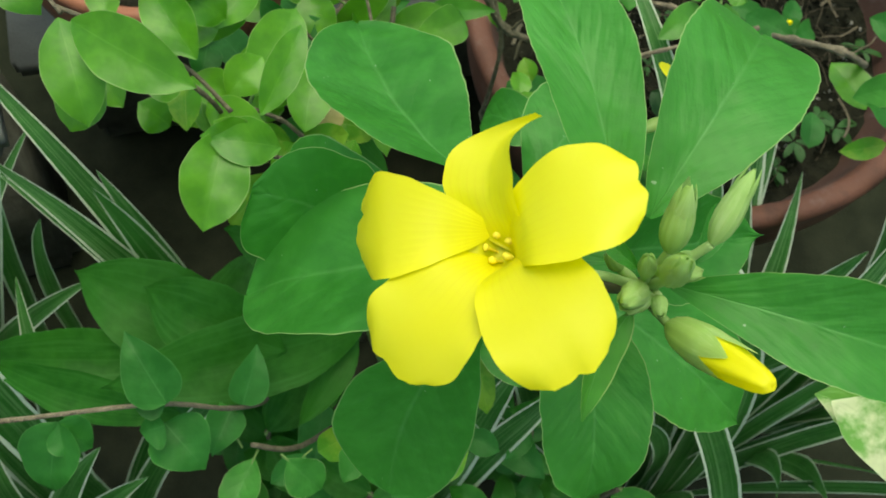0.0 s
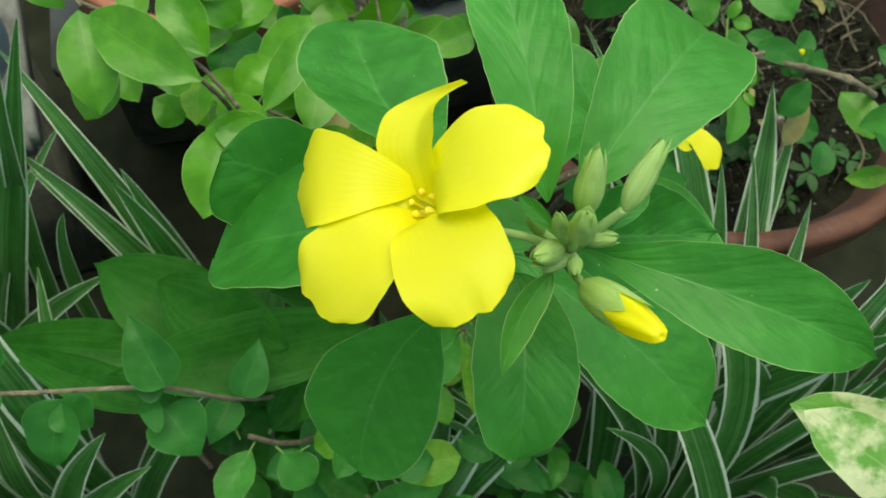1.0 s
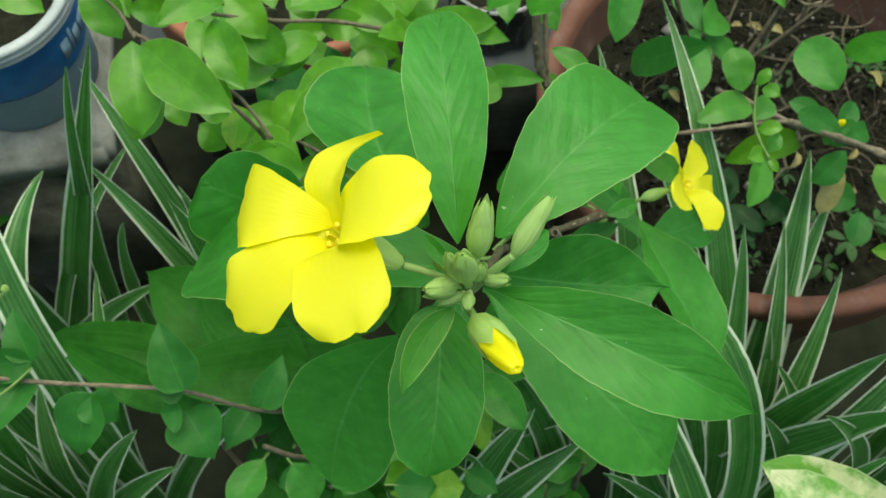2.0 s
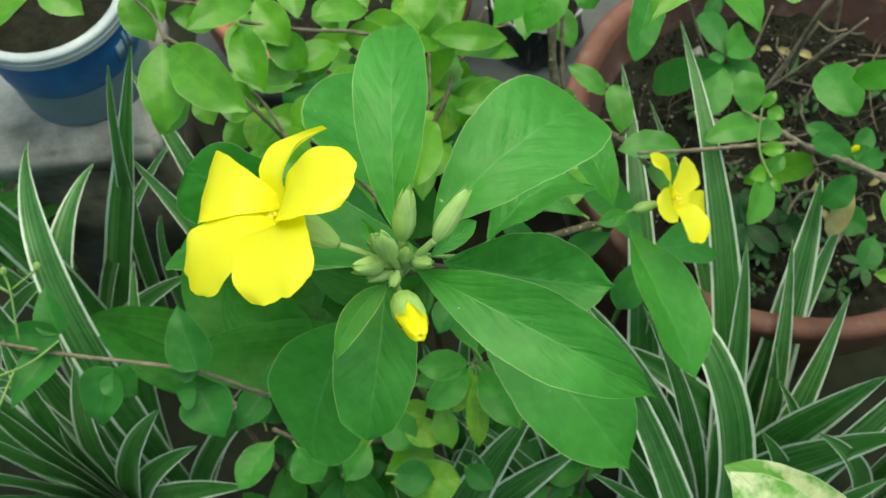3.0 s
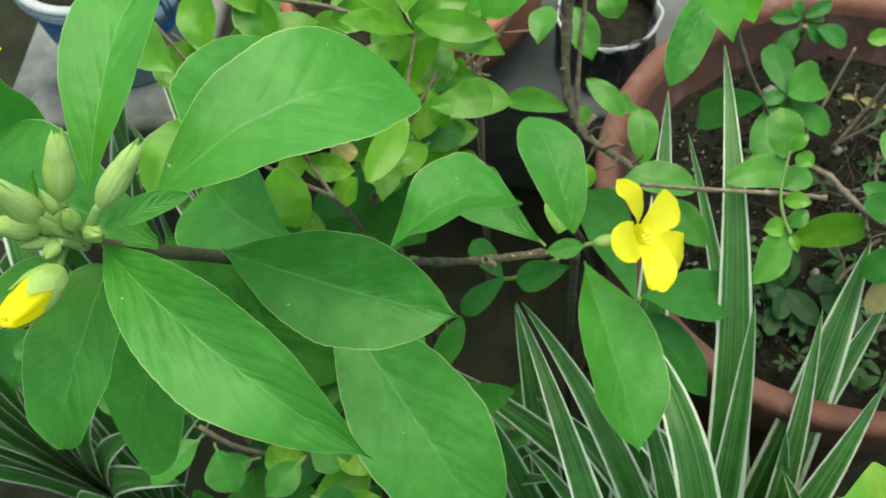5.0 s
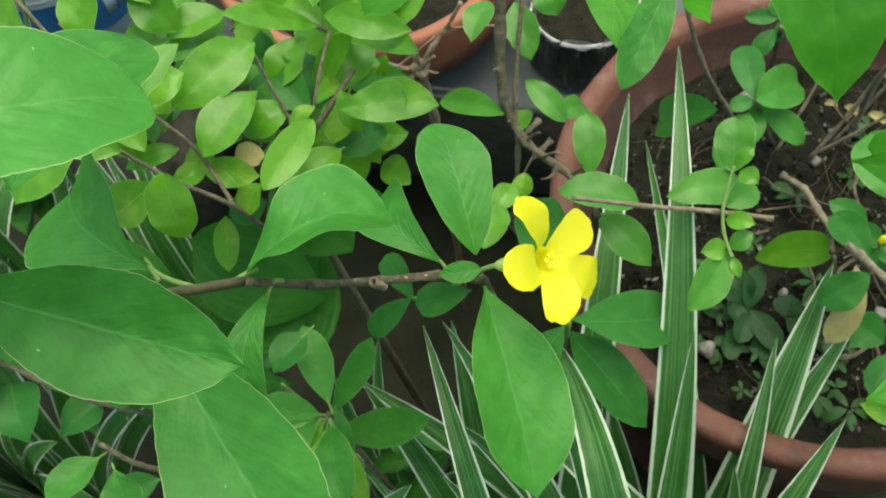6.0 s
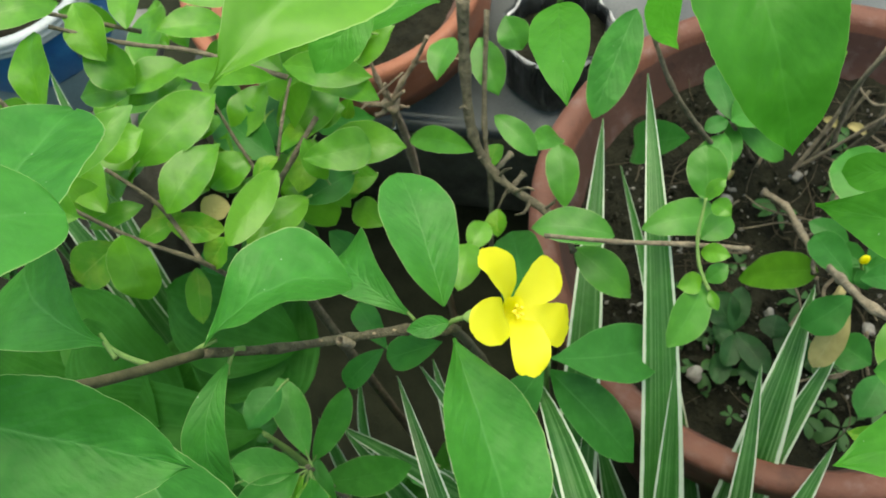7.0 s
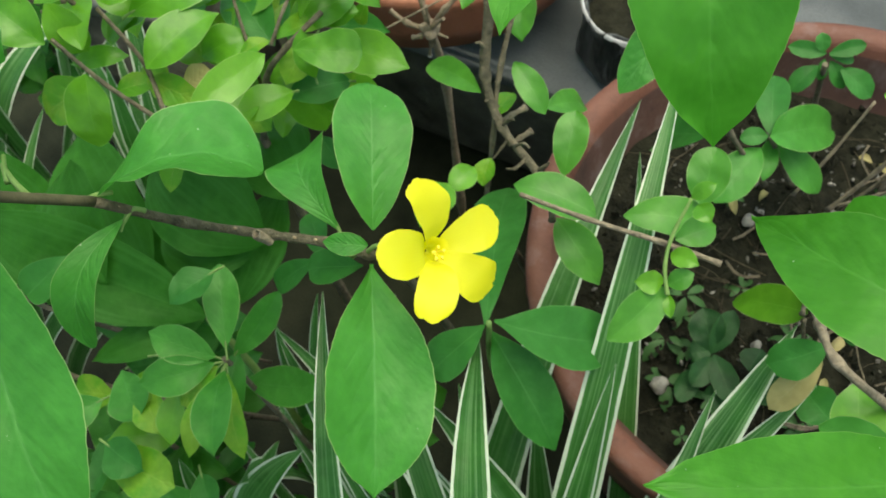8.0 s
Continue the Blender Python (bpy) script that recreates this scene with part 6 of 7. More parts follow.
leaf(tall, (0.0890, 0.4472, 0.5072), (0.0837, 0.4748, 0.4244), 0.0147, tilt=10.2, bend=0.017, a=0.79, b=0.83, side=0.071, point=0.2)
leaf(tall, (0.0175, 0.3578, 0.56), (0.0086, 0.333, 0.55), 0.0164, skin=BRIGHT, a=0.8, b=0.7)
leaf(tall, (0.0581, 0.3172, 0.6412), (0.0526, 0.2640, 0.6469), 0.0338, tilt=-20.0, bend=0.076, fold=0.36, curl=0.05, a=0.56, b=1.20, side=-0.001, point=0.6, skin=SHRUB, fine=2)
part("stem", rod([(0.0581, 0.3172, 0.6412), (0.11, 0.385, 0.652), (0.25, 0.45, 0.62)], 0.0010, 0.0015, 8, 0.15), GREENSTEM, tall)
part("stem", rod([(0.0727, 0.3698, 0.5637), (0.083, 0.385, 0.60), (0.11, 0.385, 0.652)], 0.0008, 0.0011, 8, 0.15), GREENSTEM, tall)
leaf(tall, (0.1966, 0.4276, 0.46), (0.1638, 0.4284, 0.44), 0.0151)
part("stem", rod([(0.3, 0.42, 0.63), (0.31, 0.43, 0.5), (0.32, 0.47, 0.25)], 0.0018, 0.003, 8, 0.15), TWIG, tall)
part("stem", rod([(0.2100, 0.3304, 0.5715), (0.275, 0.4, 0.56), (0.3, 0.42, 0.6)], 0.0013, 0.0018, 8, 0.15), GREENSTEM, tall)
part("stem", rod([(0.2244, 0.3217, 0.5356), (0.26, 0.35, 0.55), (0.3, 0.42, 0.58)], 0.0013, 0.0018, 8, 0.15), GREENSTEM, tall)
part("stem", rod([(0.1155, 0.3643, 0.6199), (0.16, 0.40, 0.64), (0.25, 0.45, 0.62), (0.3, 0.43, 0.6)], 0.0013, 0.0018, 8, 0.15), GREENSTEM, tall)


# ---- seedlings and woody stems in the large pot ----
potted = thing("potted_shrub", "half-bare woody shrub with small dark green leaves in the large pot", "shrub")
SKINS[potted.name] = DEEP
leaf(potted, (0.1014, 0.4433, 0.4144), (0.0654, 0.4760, 0.3438), 0.0213, tilt=-6.1, bend=0.048, fold=0.2, curl=0.05, a=0.74, b=0.74, side=-0.012, point=0.2)
leaf(potted, (0.1728, 0.4341, 0.3520), (0.1377, 0.4428, 0.3024), 0.0189, tilt=12.8, bend=-0.000, fold=0.2, curl=0.05, a=0.46, b=0.79, side=0.026, point=0.2, skin=SHRUB)
leaf(potted, (0.1873, 0.4105, 0.38), (0.1724, 0.3937, 0.37), 0.0174, a=0.8, b=0.62)
leaf(potted, (0.1884, 0.4104, 0.37), (0.1832, 0.3864, 0.35), 0.0132, skin=TAN, a=0.8, b=0.62)
leaf(potted, (0.1853, 0.4187, 0.38), (0.1649, 0.4423, 0.37), 0.0154, a=0.8, b=0.62)
leaf(potted, (0.1895, 0.4261, 0.37), (0.2083, 0.4421, 0.36), 0.0129, a=0.8, b=0.62)
leaf(potted, (0.2073, 0.4024, 0.34), (0.1904, 0.4081, 0.34), 0.0185, a=0.8, b=0.62)
leaf(potted, (0.2146, 0.4037, 0.33), (0.2098, 0.3806, 0.33), 0.0158, a=0.8, b=0.62)
leaf(potted, (0.204, 0.4052, 0.38), (0.219, 0.3776, 0.38), 0.0214, skin=SHRUB, a=0.8, b=0.62)
leaf(potted, (0.1536, 0.5591, 0.36), (0.1416, 0.551, 0.36), 0.0101, skin=SHRUB, a=0.8, b=0.62)
leaf(potted, (0.1090, 0.4997, 0.345), (0.1081, 0.4635, 0.34), 0.0200, skin=DULL, a=0.8, b=0.62)
leaf(potted, (0.1907, 0.4678, 0.36), (0.1679, 0.4968, 0.365), 0.0270, skin=DULL, a=0.6, b=0.5)
leaf(potted, (0.2005, 0.3711, 0.4), (0.2255, 0.3761, 0.41), 0.0172, skin=DULL, a=0.8, b=0.75, fold=0.25)
leaf(potted, (0.2056, 0.4054, 0.42), (0.2258, 0.3946, 0.42), 0.0154, a=0.8, b=0.75, fold=0.25)
leaf(potted, (0.2257, 0.3562, 0.38), (0.2004, 0.3508, 0.38), 0.0118, skin=YELLOWED, a=0.8, b=0.75, fold=0.25)
leaf(potted, (0.1820, 0.4512, 0.355), (0.1619, 0.4536, 0.36), 0.0120, a=0.8, b=0.75, fold=0.25)
leaf(potted, (0.2234, 0.3491, 0.4), (0.2101, 0.3749, 0.4), 0.0178, a=0.8, b=0.75, fold=0.25)
leaf(potted, (0.1033, 0.5739, 0.34), (0.0858, 0.5646, 0.342), 0.0090, tilt=-8, a=0.8, b=0.62)
leaf(potted, (0.1018, 0.5727, 0.341), (0.0961, 0.5774, 0.348), 0.0080, tilt=6, a=0.8, b=0.62)
leaf(potted, (0.1044, 0.5743, 0.34), (0.1169, 0.5892, 0.343), 0.0085, tilt=9, a=0.8, b=0.62)
leaf(potted, (0.105, 0.5754, 0.338), (0.1156, 0.5843, 0.334), 0.0075, tilt=-5, a=0.8, b=0.62)
leaf(potted, (0.1027, 0.5687, 0.335), (0.0983, 0.5536, 0.325), 0.0115, tilt=12, a=0.8, b=0.62)
leaf(potted, (0.1033, 0.5738, 0.336), (0.1068, 0.5681, 0.326), 0.0060, tilt=-7, a=0.8, b=0.62)
leaf(potted, (0.1104, 0.5056, 0.35), (0.0914, 0.5386, 0.35), 0.0168, a=0.8, b=0.62)
leaf(potted, (0.1104, 0.5026, 0.3532), (0.1280, 0.5589, 0.3107), 0.0237, skin=DULL, tilt=12.2, bend=0.071, a=0.49, b=0.79, side=-0.016, point=0.2)
leaf(potted, (0.1116, 0.5164, 0.3330), (0.1415, 0.5171, 0.3123), 0.0154, skin=DULL, tilt=-8.8, bend=0.053, a=0.86, b=0.73, point=0.2)
leaf(potted, (0.1093, 0.5048, 0.35), (0.0996, 0.4951, 0.35), 0.0093, a=0.8, b=0.62)
leaf(potted, (0.1092, 0.5124, 0.3386), (0.1184, 0.4922, 0.3340), 0.0100, skin=DULL, tilt=-12.0, bend=0.055, a=0.84, b=0.76, point=0.2)
part("twig", rod([(0.0716, 0.4752, 0.44), (0.084, 0.4718, 0.41), (0.0985, 0.4811, 0.37), (0.115, 0.5129, 0.3)], 0.0011, 0.0014, 9, 0.6), TWIG, potted)
part("twig", rod([(0.2190, 0.4010, 0.385), (0.1930, 0.3920, 0.41), (0.1800, 0.4130, 0.388), (0.1680, 0.4431, 0.353), (0.1590, 0.4740, 0.320), (0.1500, 0.5000, 0.295), (0.1370, 0.5120, 0.283)], 0.0017, 0.0020, 9, 0.8), GREYTWIG, potted)
part("spur", rod([(0.1685, 0.4425, 0.353), (0.1700, 0.4360, 0.352), (0.1712, 0.4310, 0.354)], 0.0009, 0.0012, 8, 0.5), GREYTWIG, potted)
part("twig", rod([(0.1767, 0.5448, 0.4), (0.1628, 0.543, 0.35), (0.1639, 0.5547, 0.29)], 0.0010, 0.0013, 9, 0.6), TWIG, potted)
part("twig", rod([(0.1763, 0.5667, 0.36), (0.1821, 0.5543, 0.32), (0.1721, 0.5566, 0.28)], 0.0014, 0.0018, 9, 0.6), TWIG, potted)
part("twig", rod([(0.1715, 0.563, 0.33), (0.155, 0.5425, 0.285)], 0.0009, 0.0011, 9, 0.6), TWIG, potted)
part("twig", rod([(0.1064, 0.567, 0.34), (0.1056, 0.5878, 0.28)], 0.0014, 0.0018, 9, 0.6), TWIG, potted)
part("twig", rod([(0.1112, 0.5042, 0.35), (0.1237, 0.5339, 0.28)], 0.0011, 0.0014, 9, 0.6), TWIG, potted)
part("twig", rod([(0.1771, 0.4287, 0.34), (0.1731, 0.4314, 0.35)], 0.0008, 0.0010, 9, 0.6), TWIG, potted)
part("twig", rod([(0.1835, 0.5663, 0.38), (0.167, 0.5516, 0.36), (0.1577, 0.5417, 0.32), (0.1472, 0.5291, 0.285)], 0.0009, 0.0013, 8, 0.6), GREYTWIG, potted)
part("twig", rod([(0.1937, 0.5451, 0.36), (0.1769, 0.5405, 0.33), (0.1599, 0.5372, 0.3), (0.1503, 0.5357, 0.285)], 0.0008, 0.0011, 8, 0.6), GREYTWIG, potted)
part("twig", rod([(0.1711, 0.5597, 0.37), (0.1642, 0.5477, 0.345), (0.1632, 0.5489, 0.3), (0.163, 0.5496, 0.285)], 0.0008, 0.0012, 8, 0.6), GREYTWIG, potted)
part("twig", rod([(0.1647, 0.5519, 0.345), (0.1738, 0.5389, 0.35), (0.1827, 0.5379, 0.355)], 0.0006, 0.0008, 8, 0.6), GREYTWIG, potted)
part("twig", rod([(0.1377, 0.5615, 0.34), (0.1334, 0.5453, 0.31), (0.128, 0.5264, 0.285)], 0.0007, 0.0010, 8, 0.6), GREYTWIG, potted)
part("twig", rod([(0.1947, 0.5273, 0.34), (0.1814, 0.5319, 0.32), (0.1746, 0.5251, 0.29)], 0.0007, 0.0010, 8, 0.6), GREYTWIG, potted)
part("twig", rod([(0.1563, 0.5429, 0.31), (0.1481, 0.5441, 0.318), (0.1468, 0.5508, 0.322)], 0.0004, 0.0006, 8, 0.6), GREYTWIG, potted)
bud = part("bud", spin((0.1885, 0.4385, 0.364), (0.1905, 0.4378, 0.371), [(0, 0.3), (0.15, 0.8), (0.4, 1.0), (0.7, 0.85), (0.9, 0.5), (1, 0.1)], 0.0019, 20, 5, 0.06, 2.0), PETAL, potted, "tiny round yellow bud")
part("bud_stalk", rod([(0.193, 0.441, 0.352), (0.190, 0.4392, 0.358), (0.1885, 0.4385, 0.3645)], 0.0006, 0.0009), GREENSTEM, bud)
leaf(potted, (0.1918, 0.4415, 0.357), (0.1771, 0.448, 0.355), 0.0118, a=0.8, b=0.7)
leaf(potted, (0.1918, 0.4415, 0.357), (0.2004, 0.4602, 0.36), 0.0128, a=0.8, b=0.7)
leaf(potted, (0.1918, 0.4415, 0.357), (0.2013, 0.4395, 0.36), 0.0132, a=0.8, b=0.7)
leaf(potted, (0.1918, 0.4415, 0.357), (0.195, 0.4332, 0.35), 0.0117, a=0.8, b=0.7)
leaf(potted, (0.1918, 0.4415, 0.357), (0.1855, 0.4345, 0.35), 0.0091, a=0.8, b=0.7)


seedling = thing("seedling", "low dark green seedling rooted in the pot's soil, colour darkened for shade", "seedling", "seedlings")
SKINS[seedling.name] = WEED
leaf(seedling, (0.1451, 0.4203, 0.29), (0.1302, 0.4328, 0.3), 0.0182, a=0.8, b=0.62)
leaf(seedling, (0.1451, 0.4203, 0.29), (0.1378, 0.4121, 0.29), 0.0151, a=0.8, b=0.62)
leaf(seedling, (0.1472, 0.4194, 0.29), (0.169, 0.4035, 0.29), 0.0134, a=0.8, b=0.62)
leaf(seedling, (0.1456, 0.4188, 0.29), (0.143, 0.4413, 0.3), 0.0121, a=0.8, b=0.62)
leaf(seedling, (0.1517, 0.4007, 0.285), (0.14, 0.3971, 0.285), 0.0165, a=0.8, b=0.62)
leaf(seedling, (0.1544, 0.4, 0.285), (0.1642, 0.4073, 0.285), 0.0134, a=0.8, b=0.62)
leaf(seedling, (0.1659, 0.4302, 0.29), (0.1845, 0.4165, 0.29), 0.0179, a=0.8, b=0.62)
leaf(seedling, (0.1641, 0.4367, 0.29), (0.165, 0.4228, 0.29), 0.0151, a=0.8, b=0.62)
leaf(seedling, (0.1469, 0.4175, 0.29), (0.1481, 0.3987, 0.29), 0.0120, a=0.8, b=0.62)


# ---- striped strap-leaved clumps ----
def clump():
    return thing("striped_strap_plant", "clump of sword-shaped dark green leaves with cream margins", "foliage plant", "striped strap plants")
clump_a = clump()
strap(clump_a, (0.1799, 0.2207, 0.03), (0.0742, 0.4674, 0.4182), 0.0238, rise=0.94, sag=0.022)
strap(clump_a, (0.125, 0.22, 0.03), (0.047, 0.488, 0.345), 0.026, rise=0.95, sag=0.05)
strap(clump_a, (0.2017, 0.2738, 0.03), (0.068, 0.456, 0.355), 0.015, rise=0.69, sag=0.0)
strap(clump_a, (0.1721, 0.2332, 0.067), (0.1292, 0.3463, 0.3966), 0.021, rise=0.54, sag=-0.018)
strap(clump_a, (0.1760, 0.2420, 0.03), (0.1727, 0.4190, 0.3660), 0.034, rise=0.6, sag=0.02)
strap(clump_a, (0.1724, 0.2069, 0.03), (0.2037, 0.3647, 0.33), 0.026, rise=0.7, sag=0.0)
strap(clump_a, (0.1982, 0.2308, 0.03), (0.162, 0.3777, 0.3556), 0.019, rise=0.62, sag=-0.009)
strap(clump_a, (0.1728, 0.2067, 0.03), (0.0699, 0.3331, 0.3642), 0.022, rise=1.1, sag=0.198)
strap(clump_a, (0.1198, 0.2624, 0.06), (0.0938, 0.3409, 0.31), 0.0184, rise=0.5)
strap(clump_a, (0.0843, 0.2469, 0.06), (0.0159, 0.3326, 0.33), 0.0210, rise=0.5)
strap(clump_a, (0.0843, 0.2469, 0.06), (0.0025, 0.2763, 0.36), 0.0204, rise=0.7)
strap(clump_a, (0.1998, 0.2974, 0.06), (0.1666, 0.3249, 0.32), 0.0157, rise=0.4)
clump_a = clump()
strap(clump_a, (0.1791, 0.1393, 0.03), (0.0378, 0.2875, 0.4365), 0.021, rise=1.1, sag=0.023)
strap(clump_a, (0.1551, 0.2876, 0.03), (-0.0106, 0.2801, 0.348), 0.022, rise=0.73, sag=-0.006)
strap(clump_a, (0.1656, 0.2282, 0.03), (0.0314, 0.3071, 0.3945), 0.020, rise=0.98, sag=0.028)
strap(clump_a, (0.1993, 0.2806, 0.03), (0.0636, 0.3017, 0.3302), 0.029, rise=0.99, sag=0.033)
strap(clump_a, (0.1385, 0.2137, 0.04), (0.0061, 0.2549, 0.27), 0.0167)
strap(clump_a, (0.1385, 0.2137, 0.04), (-0.0268, 0.2673, 0.26), 0.0159)
strap(clump_a, (0.1385, 0.2137, 0.04), (-0.0329, 0.2384, 0.24), 0.0178)
clump_a = clump()
strap(clump_a, (0.1547, 0.2663, 0.12), (0.2168, 0.3035, 0.36), 0.0309, rise=0.6)
strap(clump_a, (0.1547, 0.2663, 0.12), (0.2269, 0.2735, 0.36), 0.0315, rise=0.6)
strap(clump_a, (0.1547, 0.2663, 0.12), (0.0504, 0.2782, 0.36), 0.0240, rise=0.8)
strap(clump_a, (0.1551, 0.2400, 0.03), (0.1930, 0.4100, 0.3477), 0.024, rise=0.72)
clump_a = clump()
strap(clump_a, (-0.0079, 0.1925, 0.12), (0.039, 0.2486, 0.34), 0.0267, rise=0.6)
strap(clump_a, (-0.0079, 0.1925, 0.12), (0.0716, 0.2482, 0.3), 0.0255, rise=0.6)
strap(clump_a, (-0.0079, 0.1925, 0.12), (0.005, 0.2483, 0.28), 0.0197)
strap(clump_a, (-0.0079, 0.1925, 0.12), (-0.0375, 0.2091, 0.26), 0.0199)
clump_a = clump()
strap(clump_a, (-0.2739, 0.28, 0.08), (-0.3401, 0.2906, 0.3521), 0.03, rise=1.1, sag=0.148)
strap(clump_a, (-0.1927, 0.186, 0.08), (-0.3064, 0.3427, 0.3517), 0.026, rise=1.1, sag=0.136)
strap(clump_a, (-0.2935, 0.2303, 0.08), (-0.303, 0.3721, 0.2801), 0.028, rise=0.95, sag=0.069)
strap(clump_a, (-0.3149, 0.2843, 0.12), (-0.3256, 0.2499, 0.38), 0.0257, rise=0.9)
strap(clump_a, (-0.3149, 0.2843, 0.12), (-0.233, 0.3845, 0.32), 0.0129)
strap(clump_a, (-0.252, 0.1864, 0.08), (-0.3543, 0.2781, 0.3251), 0.03, rise=0.47, sag=-0.026)
strap(clump_a, (-0.3149, 0.2843, 0.12), (-0.2452, 0.2685, 0.36), 0.0192)
strap(clump_a, (-0.3149, 0.2843, 0.12), (-0.1924, 0.3003, 0.3), 0.0172, rise=0.3)
strap(clump_a, (-0.3392, 0.2965, 0.05), (-0.1989, 0.3502, 0.4658), 0.03, rise=0.11, sag=-0.034)
strap(clump_a, (-0.3, 0.333, 0.03), (-0.203, 0.333, 0.47), 0.0190, rise=0.25)
strap(clump_a, (-0.268, 0.333, 0.03), (-0.215, 0.322, 0.33), 0.0159, rise=0.5)
clump_a = clump()
strap(clump_a, (-0.2358, 0.1669, 0.12), (-0.2837, 0.2011, 0.4), 0.0220, rise=0.8)
strap(clump_a, (-0.2358, 0.1669, 0.12), (-0.2591, 0.1566, 0.4), 0.0203, rise=0.7)
strap(clump_a, (-0.2358, 0.1669, 0.12), (-0.2518, 0.1297, 0.38), 0.0212, rise=0.7)
strap(clump_a, (-0.2358, 0.1669, 0.12), (-0.2609, 0.181, 0.36), 0.0180, rise=0.8)
strap(clump_a, (-0.2358, 0.1669, 0.12), (-0.2592, 0.2144, 0.36), 0.0210, rise=0.8)
strap(clump_a, (-0.3158, 0.184, 0.08), (-0.3397, 0.2207, 0.25), 0.03, rise=0.38, sag=-0.038)
strap(clump_a, (-0.2358, 0.1669, 0.12), (-0.2124, 0.1491, 0.36), 0.0196)
strap(clump_a, (-0.2358, 0.1669, 0.12), (-0.1683, 0.2032, 0.33), 0.0212)
strap(clump_a, (-0.2358, 0.1669, 0.12), (-0.1506, 0.1939, 0.3), 0.0197)
strap(clump_a, (-0.2358, 0.1669, 0.12), (-0.244, 0.2281, 0.3), 0.0203, rise=0.8)
strap(clump_a, (-0.2358, 0.1669, 0.12), (-0.1114, 0.1788, 0.3), 0.0214)
strap(clump_a, (-0.2358, 0.1669, 0.12), (-0.2441, 0.1297, 0.34), 0.0226)
strap(clump_a, (-0.2358, 0.1669, 0.12), (-0.2384, 0.19, 0.3), 0.0179)
clump_a = clump()
strap(clump_a, (-0.13, 0.29, 0.1), (-0.2556, 0.3993, 0.37), 0.0204, rise=0.7)
strap(clump_a, (-0.13, 0.29, 0.1), (-0.1814, 0.3274, 0.36), 0.0226, rise=0.7)
strap(clump_a, (-0.13, 0.29, 0.1), (-0.2359, 0.3427, 0.36), 0.0196, rise=0.7)
strap(clump_a, (-0.13, 0.29, 0.1), (-0.1865, 0.3466, 0.34), 0.0198, rise=0.7)
strap(clump_a, (-0.13, 0.29, 0.1), (-0.2537, 0.3621, 0.3), 0.0176, rise=0.7)
clump_a = clump()
strap(clump_a, (-0.0124, 0.2627, 0.03), (-0.0134, 0.3088, 0.33), 0.0117, rise=0.6)
strap(clump_a, (-0.0124, 0.2627, 0.03), (-0.0396, 0.2923, 0.29), 0.0149, rise=0.6)
strap(clump_a, (-0.0124, 0.2627, 0.03), (0.0216, 0.2091, 0.32), 0.0178, rise=0.9)
strap(clump_a, (-0.0124, 0.2627, 0.03), (0.0621, 0.2883, 0.28), 0.0140, rise=0.7)
strap(clump_a, (-0.0124, 0.2627, 0.03), (0.0724, 0.2617, 0.3), 0.0145, rise=0.7)
strap(clump_a, (-0.0124, 0.2627, 0.03), (-0.0071, 0.262, 0.27), 0.0126, rise=0.7)
clump_a = clump()
strap(clump_a, (0.1829, 0.226, 0.02), (0.2832, 0.239, 0.2965), 0.0183, rise=0.94, side=-0.5)
strap(clump_a, (0.1817, 0.2293, 0.02), (0.2385, 0.2658, 0.3116), 0.0203, rise=0.89, side=0.1)
strap(clump_a, (0.1797, 0.2315, 0.02), (0.2551, 0.336, 0.3794), 0.0208, rise=0.94, side=-0.2)
strap(clump_a, (0.1722, 0.2325, 0.02), (0.1371, 0.3254, 0.2736), 0.0164, rise=0.73, side=0.6)
strap(clump_a, (0.169, 0.2303, 0.02), (0.0832, 0.3055, 0.3795), 0.0159, rise=0.92, side=0.1)
strap(clump_a, (0.1672, 0.2269, 0.02), (0.0532, 0.2555, 0.3556), 0.0188, rise=0.71, side=-0.3)
strap(clump_a, (0.1671, 0.2238, 0.02), (0.0722, 0.2094, 0.3844), 0.0155, rise=0.66, side=-0.4)
strap(clump_a, (0.1696, 0.2191, 0.02), (0.1104, 0.1537, 0.3206), 0.0204, rise=0.83, side=-0.5)
strap(clump_a, (0.1729, 0.2173, 0.02), (0.152, 0.1425, 0.3044), 0.0208, rise=0.67, side=-0.2)
strap(clump_a, (0.1759, 0.2171, 0.02), (0.1931, 0.0725, 0.3611), 0.0162, rise=0.91, side=-0.1)
strap(clump_a, (0.1787, 0.2179, 0.02), (0.2206, 0.1391, 0.2518), 0.0156, rise=0.89, side=0.5)
strap(clump_a, (0.1824, 0.2219, 0.02), (0.2856, 0.1779, 0.345), 0.0145, rise=0.61, side=0.0)
clump_a = clump()
strap(clump_a, (0.253, 0.2601, 0.02), (0.3664, 0.2612, 0.2849), 0.0166, rise=0.54, side=0.2)
strap(clump_a, (0.2518, 0.2643, 0.02), (0.3421, 0.3217, 0.2493), 0.0144, rise=0.76, side=0.1)
strap(clump_a, (0.2487, 0.2671, 0.02), (0.2874, 0.3422, 0.2834), 0.0187, rise=0.72, side=-0.5)
strap(clump_a, (0.2382, 0.2642, 0.02), (0.1711, 0.306, 0.3161), 0.0167, rise=0.84, side=0.0)
strap(clump_a, (0.2371, 0.261, 0.02), (0.162, 0.2701, 0.3256), 0.0203, rise=0.63, side=-0.1)
strap(clump_a, (0.2391, 0.2546, 0.02), (0.1608, 0.1819, 0.3368), 0.0175, rise=0.50, side=-0.3)
strap(clump_a, (0.2421, 0.2525, 0.02), (0.2063, 0.1596, 0.2974), 0.0192, rise=0.88, side=-0.2)
